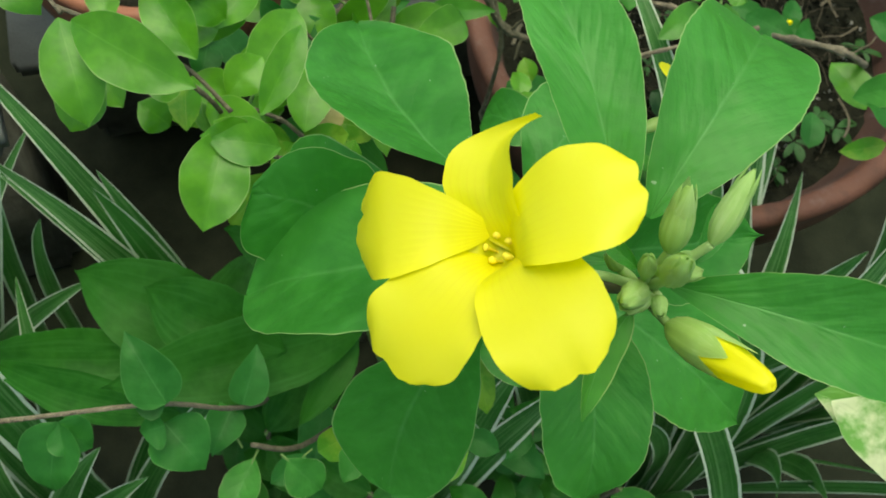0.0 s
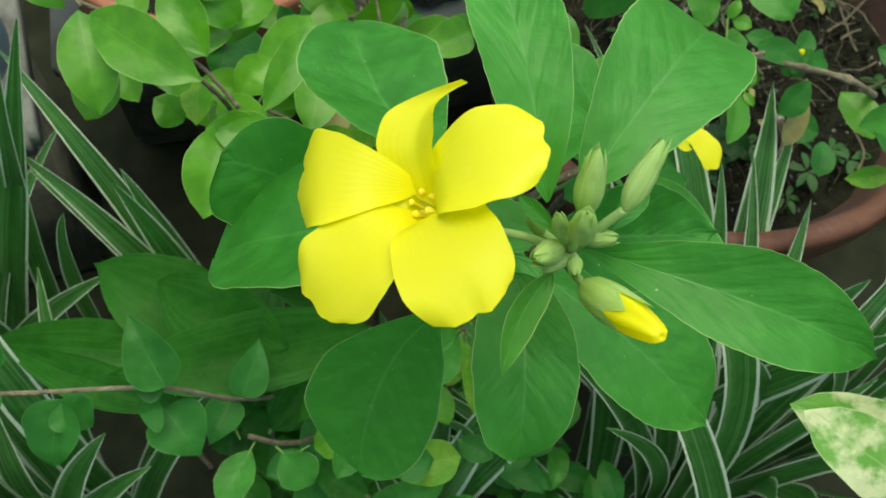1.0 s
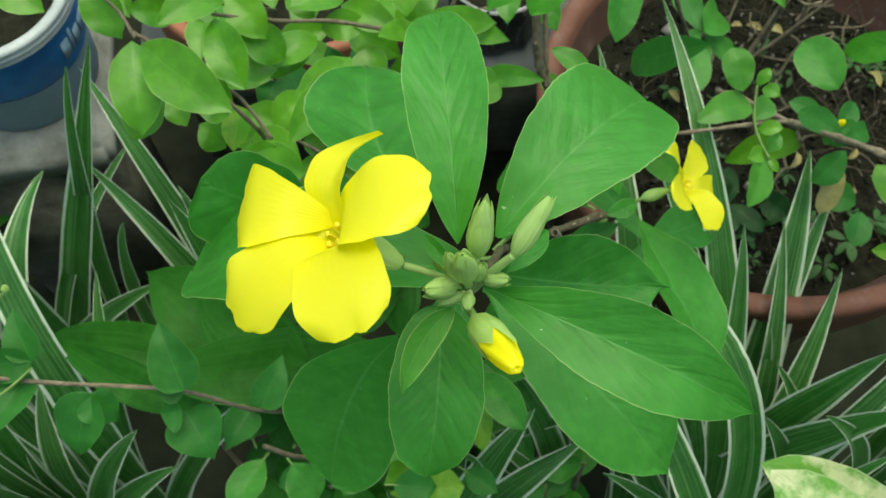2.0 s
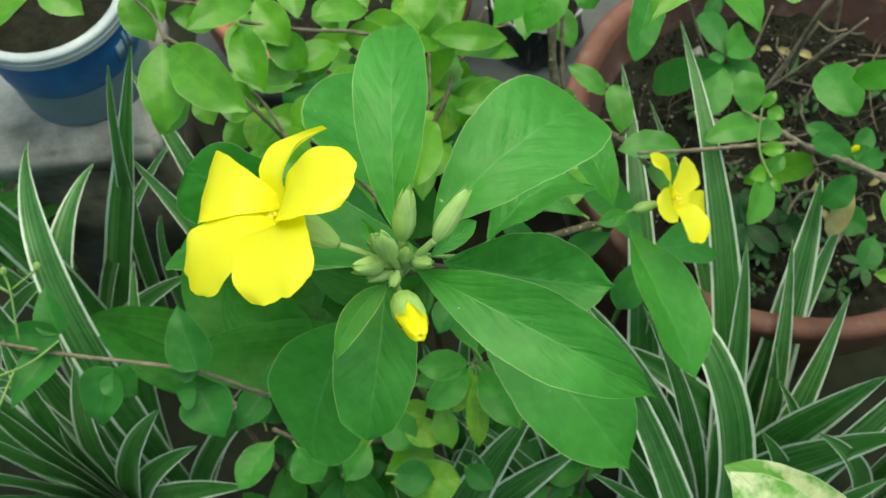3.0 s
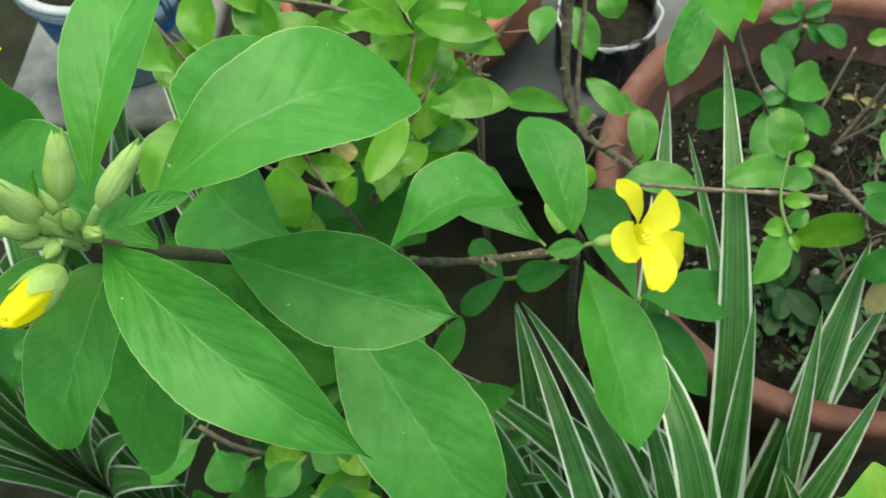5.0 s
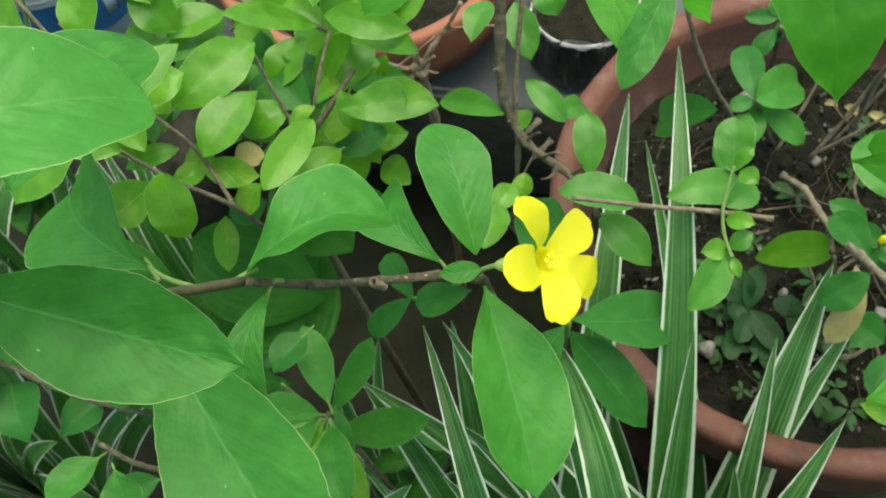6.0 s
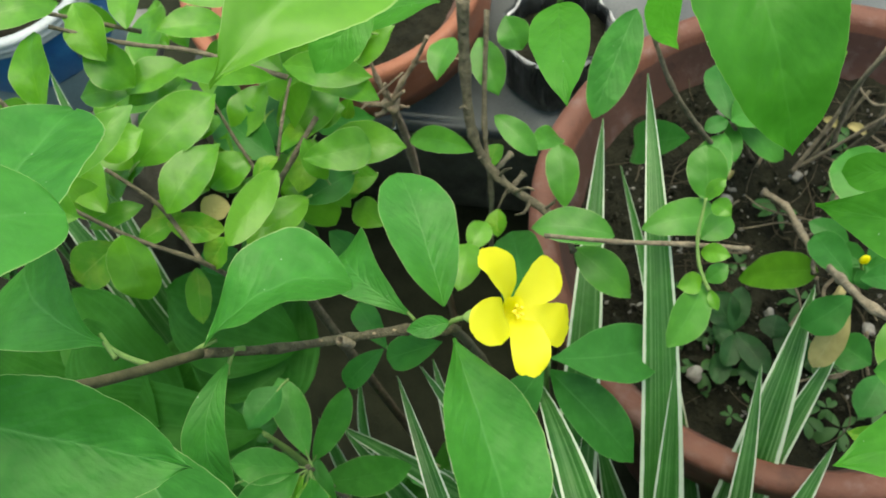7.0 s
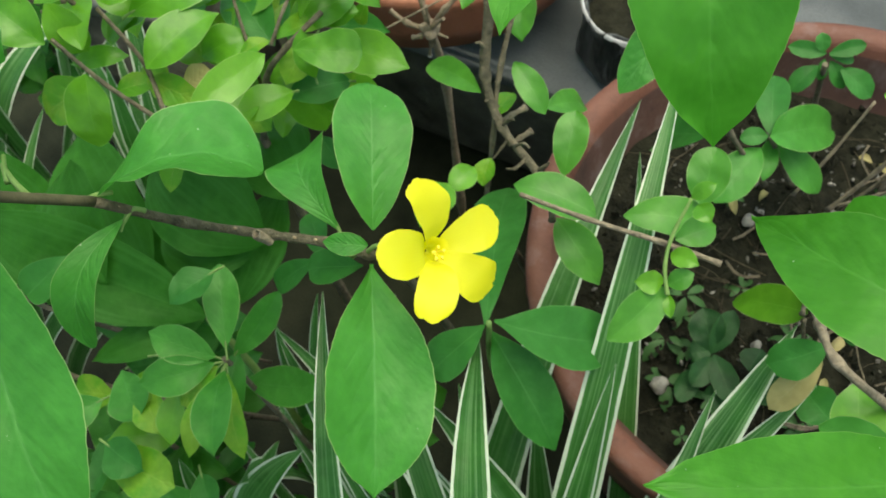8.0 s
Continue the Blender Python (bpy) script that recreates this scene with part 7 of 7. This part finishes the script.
strap(clump_a, (0.2475, 0.2524, 0.02), (0.2812, 0.1512, 0.3461), 0.0203, rise=0.72, side=-0.5)
strap(clump_a, (0.252, 0.2561, 0.02), (0.3236, 0.2165, 0.3226), 0.0144, rise=0.79, side=0.3)
clump_a = clump()
strap(clump_a, (-0.2046, 0.1689, 0.05), (-0.0618, 0.1501, 0.2996), 0.0156, rise=0.61, side=0.6)
strap(clump_a, (-0.206, 0.1746, 0.05), (-0.0856, 0.2619, 0.3276), 0.0167, rise=0.82, side=0.4)
strap(clump_a, (-0.2083, 0.1767, 0.05), (-0.1323, 0.2978, 0.2386), 0.0195, rise=0.85, side=-0.1)
strap(clump_a, (-0.2136, 0.1778, 0.05), (-0.2293, 0.2961, 0.3117), 0.0195, rise=0.65, side=0.2)
strap(clump_a, (-0.2173, 0.1763, 0.05), (-0.2723, 0.2495, 0.2923), 0.0160, rise=0.64, side=-0.2)
strap(clump_a, (-0.2197, 0.1733, 0.05), (-0.3439, 0.2324, 0.3158), 0.0208, rise=0.78, side=0.3)
strap(clump_a, (-0.2204, 0.1709, 0.05), (-0.332, 0.1858, 0.2935), 0.0210, rise=0.51, side=0.2)
strap(clump_a, (-0.2188, 0.165, 0.05), (-0.26, 0.1332, 0.2688), 0.0199, rise=0.93, side=-0.4)
strap(clump_a, (-0.2167, 0.1631, 0.05), (-0.2503, 0.1095, 0.2461), 0.0192, rise=0.52, side=0.3)
strap(clump_a, (-0.2122, 0.1619, 0.05), (-0.2095, 0.0862, 0.3457), 0.0181, rise=0.90, side=-0.4)
strap(clump_a, (-0.2084, 0.163, 0.05), (-0.1489, 0.0622, 0.2591), 0.0198, rise=0.86, side=0.2)
strap(clump_a, (-0.2051, 0.1668, 0.05), (-0.1126, 0.1279, 0.3536), 0.0191, rise=0.91, side=0.2)
clump_a = clump()
strap(clump_a, (-0.4029, 0.2196, 0.05), (-0.2572, 0.1998, 0.3156), 0.0156, rise=0.63, side=0.4)
strap(clump_a, (-0.4037, 0.2242, 0.05), (-0.2769, 0.285, 0.302), 0.0196, rise=0.63, side=-0.0)
strap(clump_a, (-0.4085, 0.2284, 0.05), (-0.376, 0.3345, 0.3498), 0.0210, rise=0.92, side=0.3)
strap(clump_a, (-0.4115, 0.2287, 0.05), (-0.4203, 0.3414, 0.2858), 0.0158, rise=0.92, side=0.5)
strap(clump_a, (-0.4156, 0.2272, 0.05), (-0.4876, 0.3263, 0.3673), 0.0162, rise=0.59, side=0.2)
strap(clump_a, (-0.4183, 0.2236, 0.05), (-0.5604, 0.2794, 0.3643), 0.0151, rise=0.65, side=-0.6)
strap(clump_a, (-0.4187, 0.2193, 0.05), (-0.5026, 0.2049, 0.3263), 0.0185, rise=0.95, side=-0.1)
strap(clump_a, (-0.4162, 0.2147, 0.05), (-0.5157, 0.1028, 0.3459), 0.0172, rise=0.52, side=-0.1)
strap(clump_a, (-0.4114, 0.2127, 0.05), (-0.4154, 0.1525, 0.3575), 0.0163, rise=0.54, side=-0.3)
strap(clump_a, (-0.407, 0.2137, 0.05), (-0.3326, 0.0803, 0.3753), 0.0150, rise=0.68, side=-0.1)
strap(clump_a, (-0.4036, 0.2173, 0.05), (-0.2627, 0.1514, 0.3675), 0.0180, rise=0.83, side=0.5)
clump_a = clump()
strap(clump_a, (0.303, 0.2846, 0.02), (0.4134, 0.279, 0.3811), 0.0199, rise=0.84, side=0.1)
strap(clump_a, (0.3023, 0.2882, 0.02), (0.352, 0.3098, 0.364), 0.0203, rise=0.65, side=-0.4)
strap(clump_a, (0.2991, 0.2919, 0.02), (0.3626, 0.3984, 0.3911), 0.0179, rise=0.86, side=0.4)
strap(clump_a, (0.2949, 0.293, 0.02), (0.294, 0.3782, 0.3086), 0.0157, rise=0.82, side=0.5)
strap(clump_a, (0.2922, 0.2925, 0.02), (0.25, 0.4061, 0.3566), 0.0209, rise=0.74, side=-0.4, sag=0.05)
strap(clump_a, (0.2891, 0.2904, 0.02), (0.248, 0.3283, 0.3933), 0.0170, rise=0.69, side=0.6)
strap(clump_a, (0.2871, 0.2859, 0.02), (0.2372, 0.2919, 0.4024), 0.0176, rise=0.81, side=-0.4)
strap(clump_a, (0.2872, 0.2834, 0.02), (0.1817, 0.2622, 0.3648), 0.0191, rise=0.63, side=0.1)
strap(clump_a, (0.2887, 0.28, 0.02), (0.2033, 0.212, 0.3601), 0.0195, rise=0.56, side=-0.2)
strap(clump_a, (0.2913, 0.2779, 0.02), (0.2429, 0.1856, 0.3005), 0.0204, rise=0.91, side=-0.4)
strap(clump_a, (0.297, 0.2772, 0.02), (0.3214, 0.1816, 0.3518), 0.0171, rise=0.62, side=-0.4)
strap(clump_a, (0.2995, 0.2784, 0.02), (0.3514, 0.2032, 0.3984), 0.0150, rise=0.54, side=-0.3)
strap(clump_a, (0.3017, 0.2806, 0.02), (0.3877, 0.2233, 0.3604), 0.0170, rise=0.54, side=0.2)


# ---- wide lily leaves low down ----
lily = thing("broad_leaf_plant", "low plant with very broad smooth dark green leaves", "foliage plant")
SKINS[lily.name] = BROAD
leaf(lily, (-0.0418, 0.2647, 0.34), (-0.1633, 0.2241, 0.36), 0.0406, a=0.8, b=0.95, fold=0.2, bend=0.1, fine=2)
leaf(lily, (-0.0474, 0.2659, 0.33), (-0.0737, 0.2142, 0.33), 0.0183, a=0.8, b=0.95, fold=0.2, bend=0.1, fine=2)
leaf(lily, (-0.0403, 0.2798, 0.33), (-0.059, 0.3362, 0.35), 0.0277, tilt=20, a=0.8, b=0.95, fold=0.2, bend=0.1, fine=2)
leaf(lily, (-0.1318, 0.2567, 0.3), (-0.2522, 0.2552, 0.3), 0.0334, a=0.8, b=0.95, fold=0.2, bend=0.1, fine=2)
leaf(lily, (-0.1033, 0.2639, 0.3), (-0.1979, 0.2972, 0.32), 0.0524, a=0.8, b=0.95, fold=0.2, bend=0.1, fine=2)
leaf(lily, (-0.1229, 0.2426, 0.28), (-0.1064, 0.3216, 0.3), 0.0449, a=0.8, b=0.95, fold=0.2, bend=0.1, fine=2)
leaf(lily, (-0.1307, 0.2192, 0.33), (-0.2264, 0.242, 0.34), 0.0236, a=0.8, b=0.95, fold=0.2, bend=0.1, fine=2)
leaf(lily, (-0.0794, 0.2442, 0.36), (-0.1509, 0.2748, 0.36), 0.0413, a=0.8, b=0.95, fold=0.2, bend=0.1, fine=2)
leaf(lily, (-0.0367, 0.3062, 0.36), (-0.1122, 0.3018, 0.37), 0.0506, a=0.8, b=0.9, fold=0.2, bend=0.1, fine=2)
leaf(lily, (-0.0436, 0.3037, 0.35), (-0.0951, 0.28, 0.34), 0.0413, a=0.8, b=0.9, fold=0.2, bend=0.1, fine=2)
leaf(lily, (-0.0325, 0.3312, 0.37), (-0.0937, 0.3575, 0.37), 0.0447, a=0.8, b=0.9, fold=0.2, bend=0.1, fine=2)
part("stem", rod([(-0.0418, 0.2647, 0.338), (-0.036, 0.268, 0.28), (-0.02, 0.27, 0.15), (-0.02, 0.27, 0.)], 0.0012, 0.004), GREENSTEM, lily)


# ---- creeping twig with small three-lobed-looking leaves near the strap plants ----
creeper = thing("creeper", "thin grey-brown trailing twig with small blue-green leaves", "creeper")
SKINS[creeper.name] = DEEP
leaf(creeper, (-0.1184, 0.2038, 0.425), (-0.1347, 0.2281, 0.44), 0.0217, a=0.45, b=1.0, fold=0.35, ripple=0.04, curl=0.12)
leaf(creeper, (-0.1202, 0.2054, 0.42), (-0.1348, 0.2064, 0.42), 0.0137, a=0.45, b=1.0, fold=0.35, ripple=0.04, curl=0.12)
leaf(creeper, (-0.1215, 0.1979, 0.41), (-0.1315, 0.1953, 0.41), 0.0166, a=0.45, b=1.0, fold=0.35, ripple=0.04, curl=0.12)
leaf(creeper, (-0.1237, 0.2011, 0.4), (-0.1067, 0.1834, 0.39), 0.0268, a=0.45, b=1.0, fold=0.35, ripple=0.04, curl=0.12)
leaf(creeper, (-0.1608, 0.1966, 0.42), (-0.1661, 0.171, 0.4), 0.0250, a=0.45, b=1.0, fold=0.35, ripple=0.04, curl=0.12)
leaf(creeper, (-0.1608, 0.1966, 0.42), (-0.149, 0.1876, 0.41), 0.0193, a=0.45, b=1.0, fold=0.35, ripple=0.04, curl=0.12)
leaf(creeper, (-0.1772, 0.1986, 0.45), (-0.2062, 0.1912, 0.45), 0.0158, a=0.45, b=1.0, fold=0.35, ripple=0.04, curl=0.12)
leaf(creeper, (-0.1772, 0.1986, 0.45), (-0.1891, 0.216, 0.46), 0.0158, a=0.45, b=1.0, fold=0.35, ripple=0.04, curl=0.12)
leaf(creeper, (-0.1814, 0.1957, 0.44), (-0.1904, 0.1629, 0.44), 0.0174, a=0.45, b=1.0, fold=0.35, ripple=0.04, curl=0.12)
leaf(creeper, (-0.0965, 0.216, 0.37), (-0.0901, 0.2412, 0.38), 0.0179, a=0.45, b=1.0, fold=0.35, ripple=0.04, curl=0.12)
leaf(creeper, (-0.1011, 0.2148, 0.37), (-0.1082, 0.1928, 0.37), 0.0178, a=0.45, b=1.0, fold=0.35, ripple=0.04, curl=0.12)
leaf(creeper, (-0.2075, 0.1804, 0.48), (-0.2207, 0.183, 0.48), 0.0124, skin=SHRUB, a=0.45, b=1.0, fold=0.35, ripple=0.04, curl=0.12)
leaf(creeper, (-0.2076, 0.1863, 0.48), (-0.2096, 0.1913, 0.49), 0.0074, skin=YELLOWED, a=0.45, b=1.0, fold=0.35, ripple=0.04, curl=0.12)
leaf(creeper, (-0.2035, 0.1756, 0.48), (-0.2027, 0.1659, 0.48), 0.0068, skin=YELLOWED, a=0.45, b=1.0, fold=0.35, ripple=0.04, curl=0.12)
part("twig", rod([(-0.2073, 0.182, 0.47), (-0.1739, 0.1929, 0.44), (-0.1231, 0.2046, 0.42), (-0.0999, 0.2121, 0.38), (-0.0937, 0.235, 0.3), (-0.1337, 0.3034, 0.05)], 0.0009, 0.0012, 7, 0.25), GREYTWIG, creeper)
part("twig", rod([(-0.188, 0.1883, 0.46), (-0.1924, 0.2045, 0.475), (-0.196, 0.2103, 0.48)], 0.0005, 0.0007, 6), GREENSTEM, creeper)
part("twig", rod([(-0.1924, 0.2045, 0.475), (-0.2046, 0.2066, 0.48)], 0.0005, 0.0007, 6), GREENSTEM, creeper)
part("twig", rod([(-0.193, 0.2059, 0.475), (-0.1827, 0.2166, 0.48)], 0.0005, 0.0007, 6), GREENSTEM, creeper)
part("twig", rod([(-0.1759, 0.1958, 0.45), (-0.1858, 0.1811, 0.45), (-0.2049, 0.1673, 0.45)], 0.0005, 0.0007, 6), GREENSTEM, creeper)
part("twig", rod([(-0.1899, 0.177, 0.45), (-0.1889, 0.1567, 0.45)], 0.0005, 0.0007, 6), GREENSTEM, creeper)
part("bud", egg((-0.204, 0.2062, 0.481), (-0.203, 0.2072, 0.486), 0.0016), SEPAL, creeper)
part("bud", egg((-0.1821, 0.2162, 0.481), (-0.1811, 0.2172, 0.486), 0.0016), SEPAL, creeper)
part("bud", egg((-0.195, 0.2101, 0.482), (-0.194, 0.2111, 0.487), 0.0016), SEPAL, creeper)
part("bud", egg((-0.1884, 0.1565, 0.451), (-0.1874, 0.1575, 0.456), 0.0016), SEPAL, creeper)
part("bud", egg((-0.204, 0.1665, 0.451), (-0.203, 0.1675, 0.456), 0.0016), SEPAL, creeper)


stick = thing("stick", "short pale broken stick stuck in the ground among strap leaves", "stick")
part("wood", rod([(-0.1336, 0.2230, 0.280), (-0.1650, 0.2400, 0.245), (-0.1800, 0.2500, 0.1), (-0.1800, 0.2500, 0.0)], 0.0016, 0.0020, 8, 0.3), TWIGPALE, stick)


# ---- cream-splashed plant ----
splashed = thing("variegated_plant", "plant with cream-white leaves splashed green", "foliage plant")
SKINS[splashed.name] = CREAM
leaf(splashed, (0.1738, 0.1621, 0.48), (0.115, 0.189, 0.505), 0.0262, a=0.7, b=0.6, fold=0.1)
leaf(splashed, (0.1956, 0.1949, 0.5), (0.166, 0.2349, 0.54), 0.0335, skin=YELLOWED, a=0.7, b=0.6)
leaf(splashed, (0.1732, 0.1837, 0.48), (0.1143, 0.1942, 0.495), 0.0233, a=0.7, b=0.6)
leaf(splashed, (0.2164, 0.2166, 0.49), (0.1859, 0.2284, 0.5), 0.0313, a=0.7, b=0.6)
part("stem", rod([(0.1909, 0.1957, 0.49), (0.17, 0.13, 0.3), (0.17, 0.14, 0.)], 0.002, 0.003), GREENSTEM, splashed)


# ---- low leaves that fill the gap under the shoot ----
filler = thing("undergrowth_shrub", "low shrub with small mottled green and yellowish leaves", "shrub")
SKINS[filler.name] = DULL
leaf(filler, (-0.0907, 0.194, 0.36), (-0.1004, 0.1655, 0.36), 0.0178, a=0.95, b=0.9, fold=0.3, ripple=0.06, stalk=0.004)
leaf(filler, (-0.075, 0.1917, 0.37), (-0.0595, 0.1795, 0.36), 0.0198, a=0.95, b=0.9, fold=0.3, ripple=0.06, stalk=0.004)
leaf(filler, (-0.0266, 0.2207, 0.36), (-0.0052, 0.213, 0.36), 0.0157, skin=YELLOWED, a=0.95, b=0.9, fold=0.3, ripple=0.06, stalk=0.004)
leaf(filler, (-0.0228, 0.2345, 0.38), (-0.0045, 0.2493, 0.38), 0.0133, a=0.95, b=0.9, fold=0.3, ripple=0.06, stalk=0.004)
leaf(filler, (-0.017, 0.2333, 0.36), (-0.0318, 0.216, 0.36), 0.0136, skin=YELLOWED, a=0.95, b=0.9, fold=0.3, ripple=0.06, stalk=0.004)
leaf(filler, (0.0029, 0.2579, 0.38), (0.02, 0.2261, 0.37), 0.0166, skin=DEEP, a=0.95, b=0.9, fold=0.3, ripple=0.06, stalk=0.004)
leaf(filler, (-0.0263, 0.1942, 0.35), (-0.0044, 0.1967, 0.35), 0.0190, skin=DEEP, a=0.95, b=0.9, fold=0.3, ripple=0.06, stalk=0.004)
leaf(filler, (-0.0097, 0.2316, 0.37), (0.0016, 0.2115, 0.36), 0.0133, skin=SHRUB, a=0.95, b=0.9, fold=0.3, ripple=0.06, stalk=0.004)
leaf(filler, (-0.0092, 0.2707, 0.42), (-0.0129, 0.2501, 0.42), 0.0147, skin=DEEP, a=0.95, b=0.9, fold=0.3, ripple=0.06, stalk=0.004)
leaf(filler, (-0.043, 0.2063, 0.35), (-0.0496, 0.1848, 0.35), 0.0158, a=0.95, b=0.9, fold=0.3, ripple=0.06, stalk=0.004)
leaf(filler, (-0.0986, 0.202, 0.36), (-0.1069, 0.2167, 0.37), 0.0136, a=0.95, b=0.9, fold=0.3, ripple=0.06, stalk=0.004)
leaf(filler, (0.0074, 0.2121, 0.33), (0.0259, 0.2036, 0.33), 0.0138, skin=DEEP, a=0.95, b=0.9, fold=0.3, ripple=0.06, stalk=0.004)
leaf(filler, (-0.0689, 0.1993, 0.34), (-0.0845, 0.1851, 0.34), 0.0139, skin=DEEP, a=0.95, b=0.9, fold=0.3, ripple=0.06, stalk=0.004)
part("stem", rod([(-0.0114, 0.2378, 0.37), (-0.0242, 0.2316, 0.34), (-0.0437, 0.2414, 0.25), (-0.0837, 0.2998, 0.)], 0.0014, 0.002), TWIG, filler)
part("stem", rod([(-0.0915, 0.1989, 0.365), (-0.0721, 0.205, 0.33), (-0.0501, 0.2514, 0.2)], 0.0012, 0.0016), TWIG, filler)

# ---- one more low blade in front of the large pot ----
clump_a = clump()
strap(clump_a, (0.1584, 0.2760, 0.03), (0.1021, 0.3335, 0.3073), 0.025, rise=0.62, sag=-0.008)

# ---- lower leaves of the pot's far seedling ----
leaf(potted, (0.1064, 0.5753, 0.335), (0.1193, 0.5722, 0.325), 0.0090, tilt=4, a=0.8, b=0.62)
leaf(potted, (0.1129, 0.5748, 0.334), (0.1334, 0.5762, 0.325), 0.0135, tilt=-10, a=0.8, b=0.62)

# ---- last leaflet and broken spurs of the trailing bush ----
leaf(trailer, (0.1304, 0.3714, 0.427), (0.1362, 0.3787, 0.432), 0.0080, tilt=5, a=0.85, b=0.82, bend=0.09)
for a, b in (((0.0300, 0.4030, 0.388), (0.0337, 0.4150, 0.389)), ((0.0215, 0.4060, 0.395), (0.0235, 0.4230, 0.389))):
    part("spur", rod([a, Vector(a).lerp(Vector(b), 0.5), b], 0.0009, 0.0015, 8, 0.6), GREYTWIG, trailer, "broken grey spur")


# ---- dim low growth between the pots and the strap plants ----
def undergrowth(x, y, top, spread, count, seed, skins, size):
    """A low many-stemmed plant: leaves in pairs along leaning stems."""
    plant = thing("ground_cover_plant", "low shaded plant with small dark green leaves", "foliage plant", "low shaded plants")
    rng = random.Random(seed)
    for _ in range(count):
        t, reach = rng.uniform(0, 6.2832), spread * rng.uniform(0.25, 1.0)
        foot = Vector((x + 0.01 * math.cos(t), y + 0.01 * math.sin(t), 0.0))
        head = Vector((x + reach * math.cos(t), y + reach * math.sin(t), top * rng.uniform(0.75, 1.0)))
        knee = (foot + head) / 2 + Vector((0, 0, 0.03))
        part("stem", rod([foot, knee, head], 0.0011, 0.0017, 6, 0.1), TWIG, plant)
        for k in range(7):
            f = 0.45 + 0.55 * k / 6
            at = foot.lerp(knee, 2 * f) if f < 0.5 else knee.lerp(head, 2 * f - 1)
            turn = t + 2.4 * k + rng.uniform(-0.5, 0.5)
            long = size * rng.uniform(0.6, 1.1)
            tip = at + Vector((long * math.cos(turn), long * math.sin(turn), rng.uniform(-0.2, 0.35) * long))
            leaf(plant, at, tip, long * rng.uniform(0.45, 0.65), skin=rng.choice(skins), a=0.75, b=0.85, fold=0.3, ripple=0.08, bend=0.1, curl=0.1, stalk=0.002)
    return plant


undergrowth(0.0, 0.235, 0.26, 0.075, 7, 3, (DEEP, DEEP, DULL, BROAD), 0.04)
undergrowth(-0.115, 0.235, 0.27, 0.08, 7, 4, (DEEP, BROAD, BROAD), 0.05)
undergrowth(-0.06, 0.17, 0.28, 0.07, 6, 5, (DEEP, BROAD, DULL), 0.045)
undergrowth(-0.435, 0.38, 0.20, 0.06, 7, 8, (DEEP, BROAD, DULL), 0.045)
undergrowth(0.075, 0.19, 0.25, 0.06, 5, 6, (DEEP, DULL), 0.035)
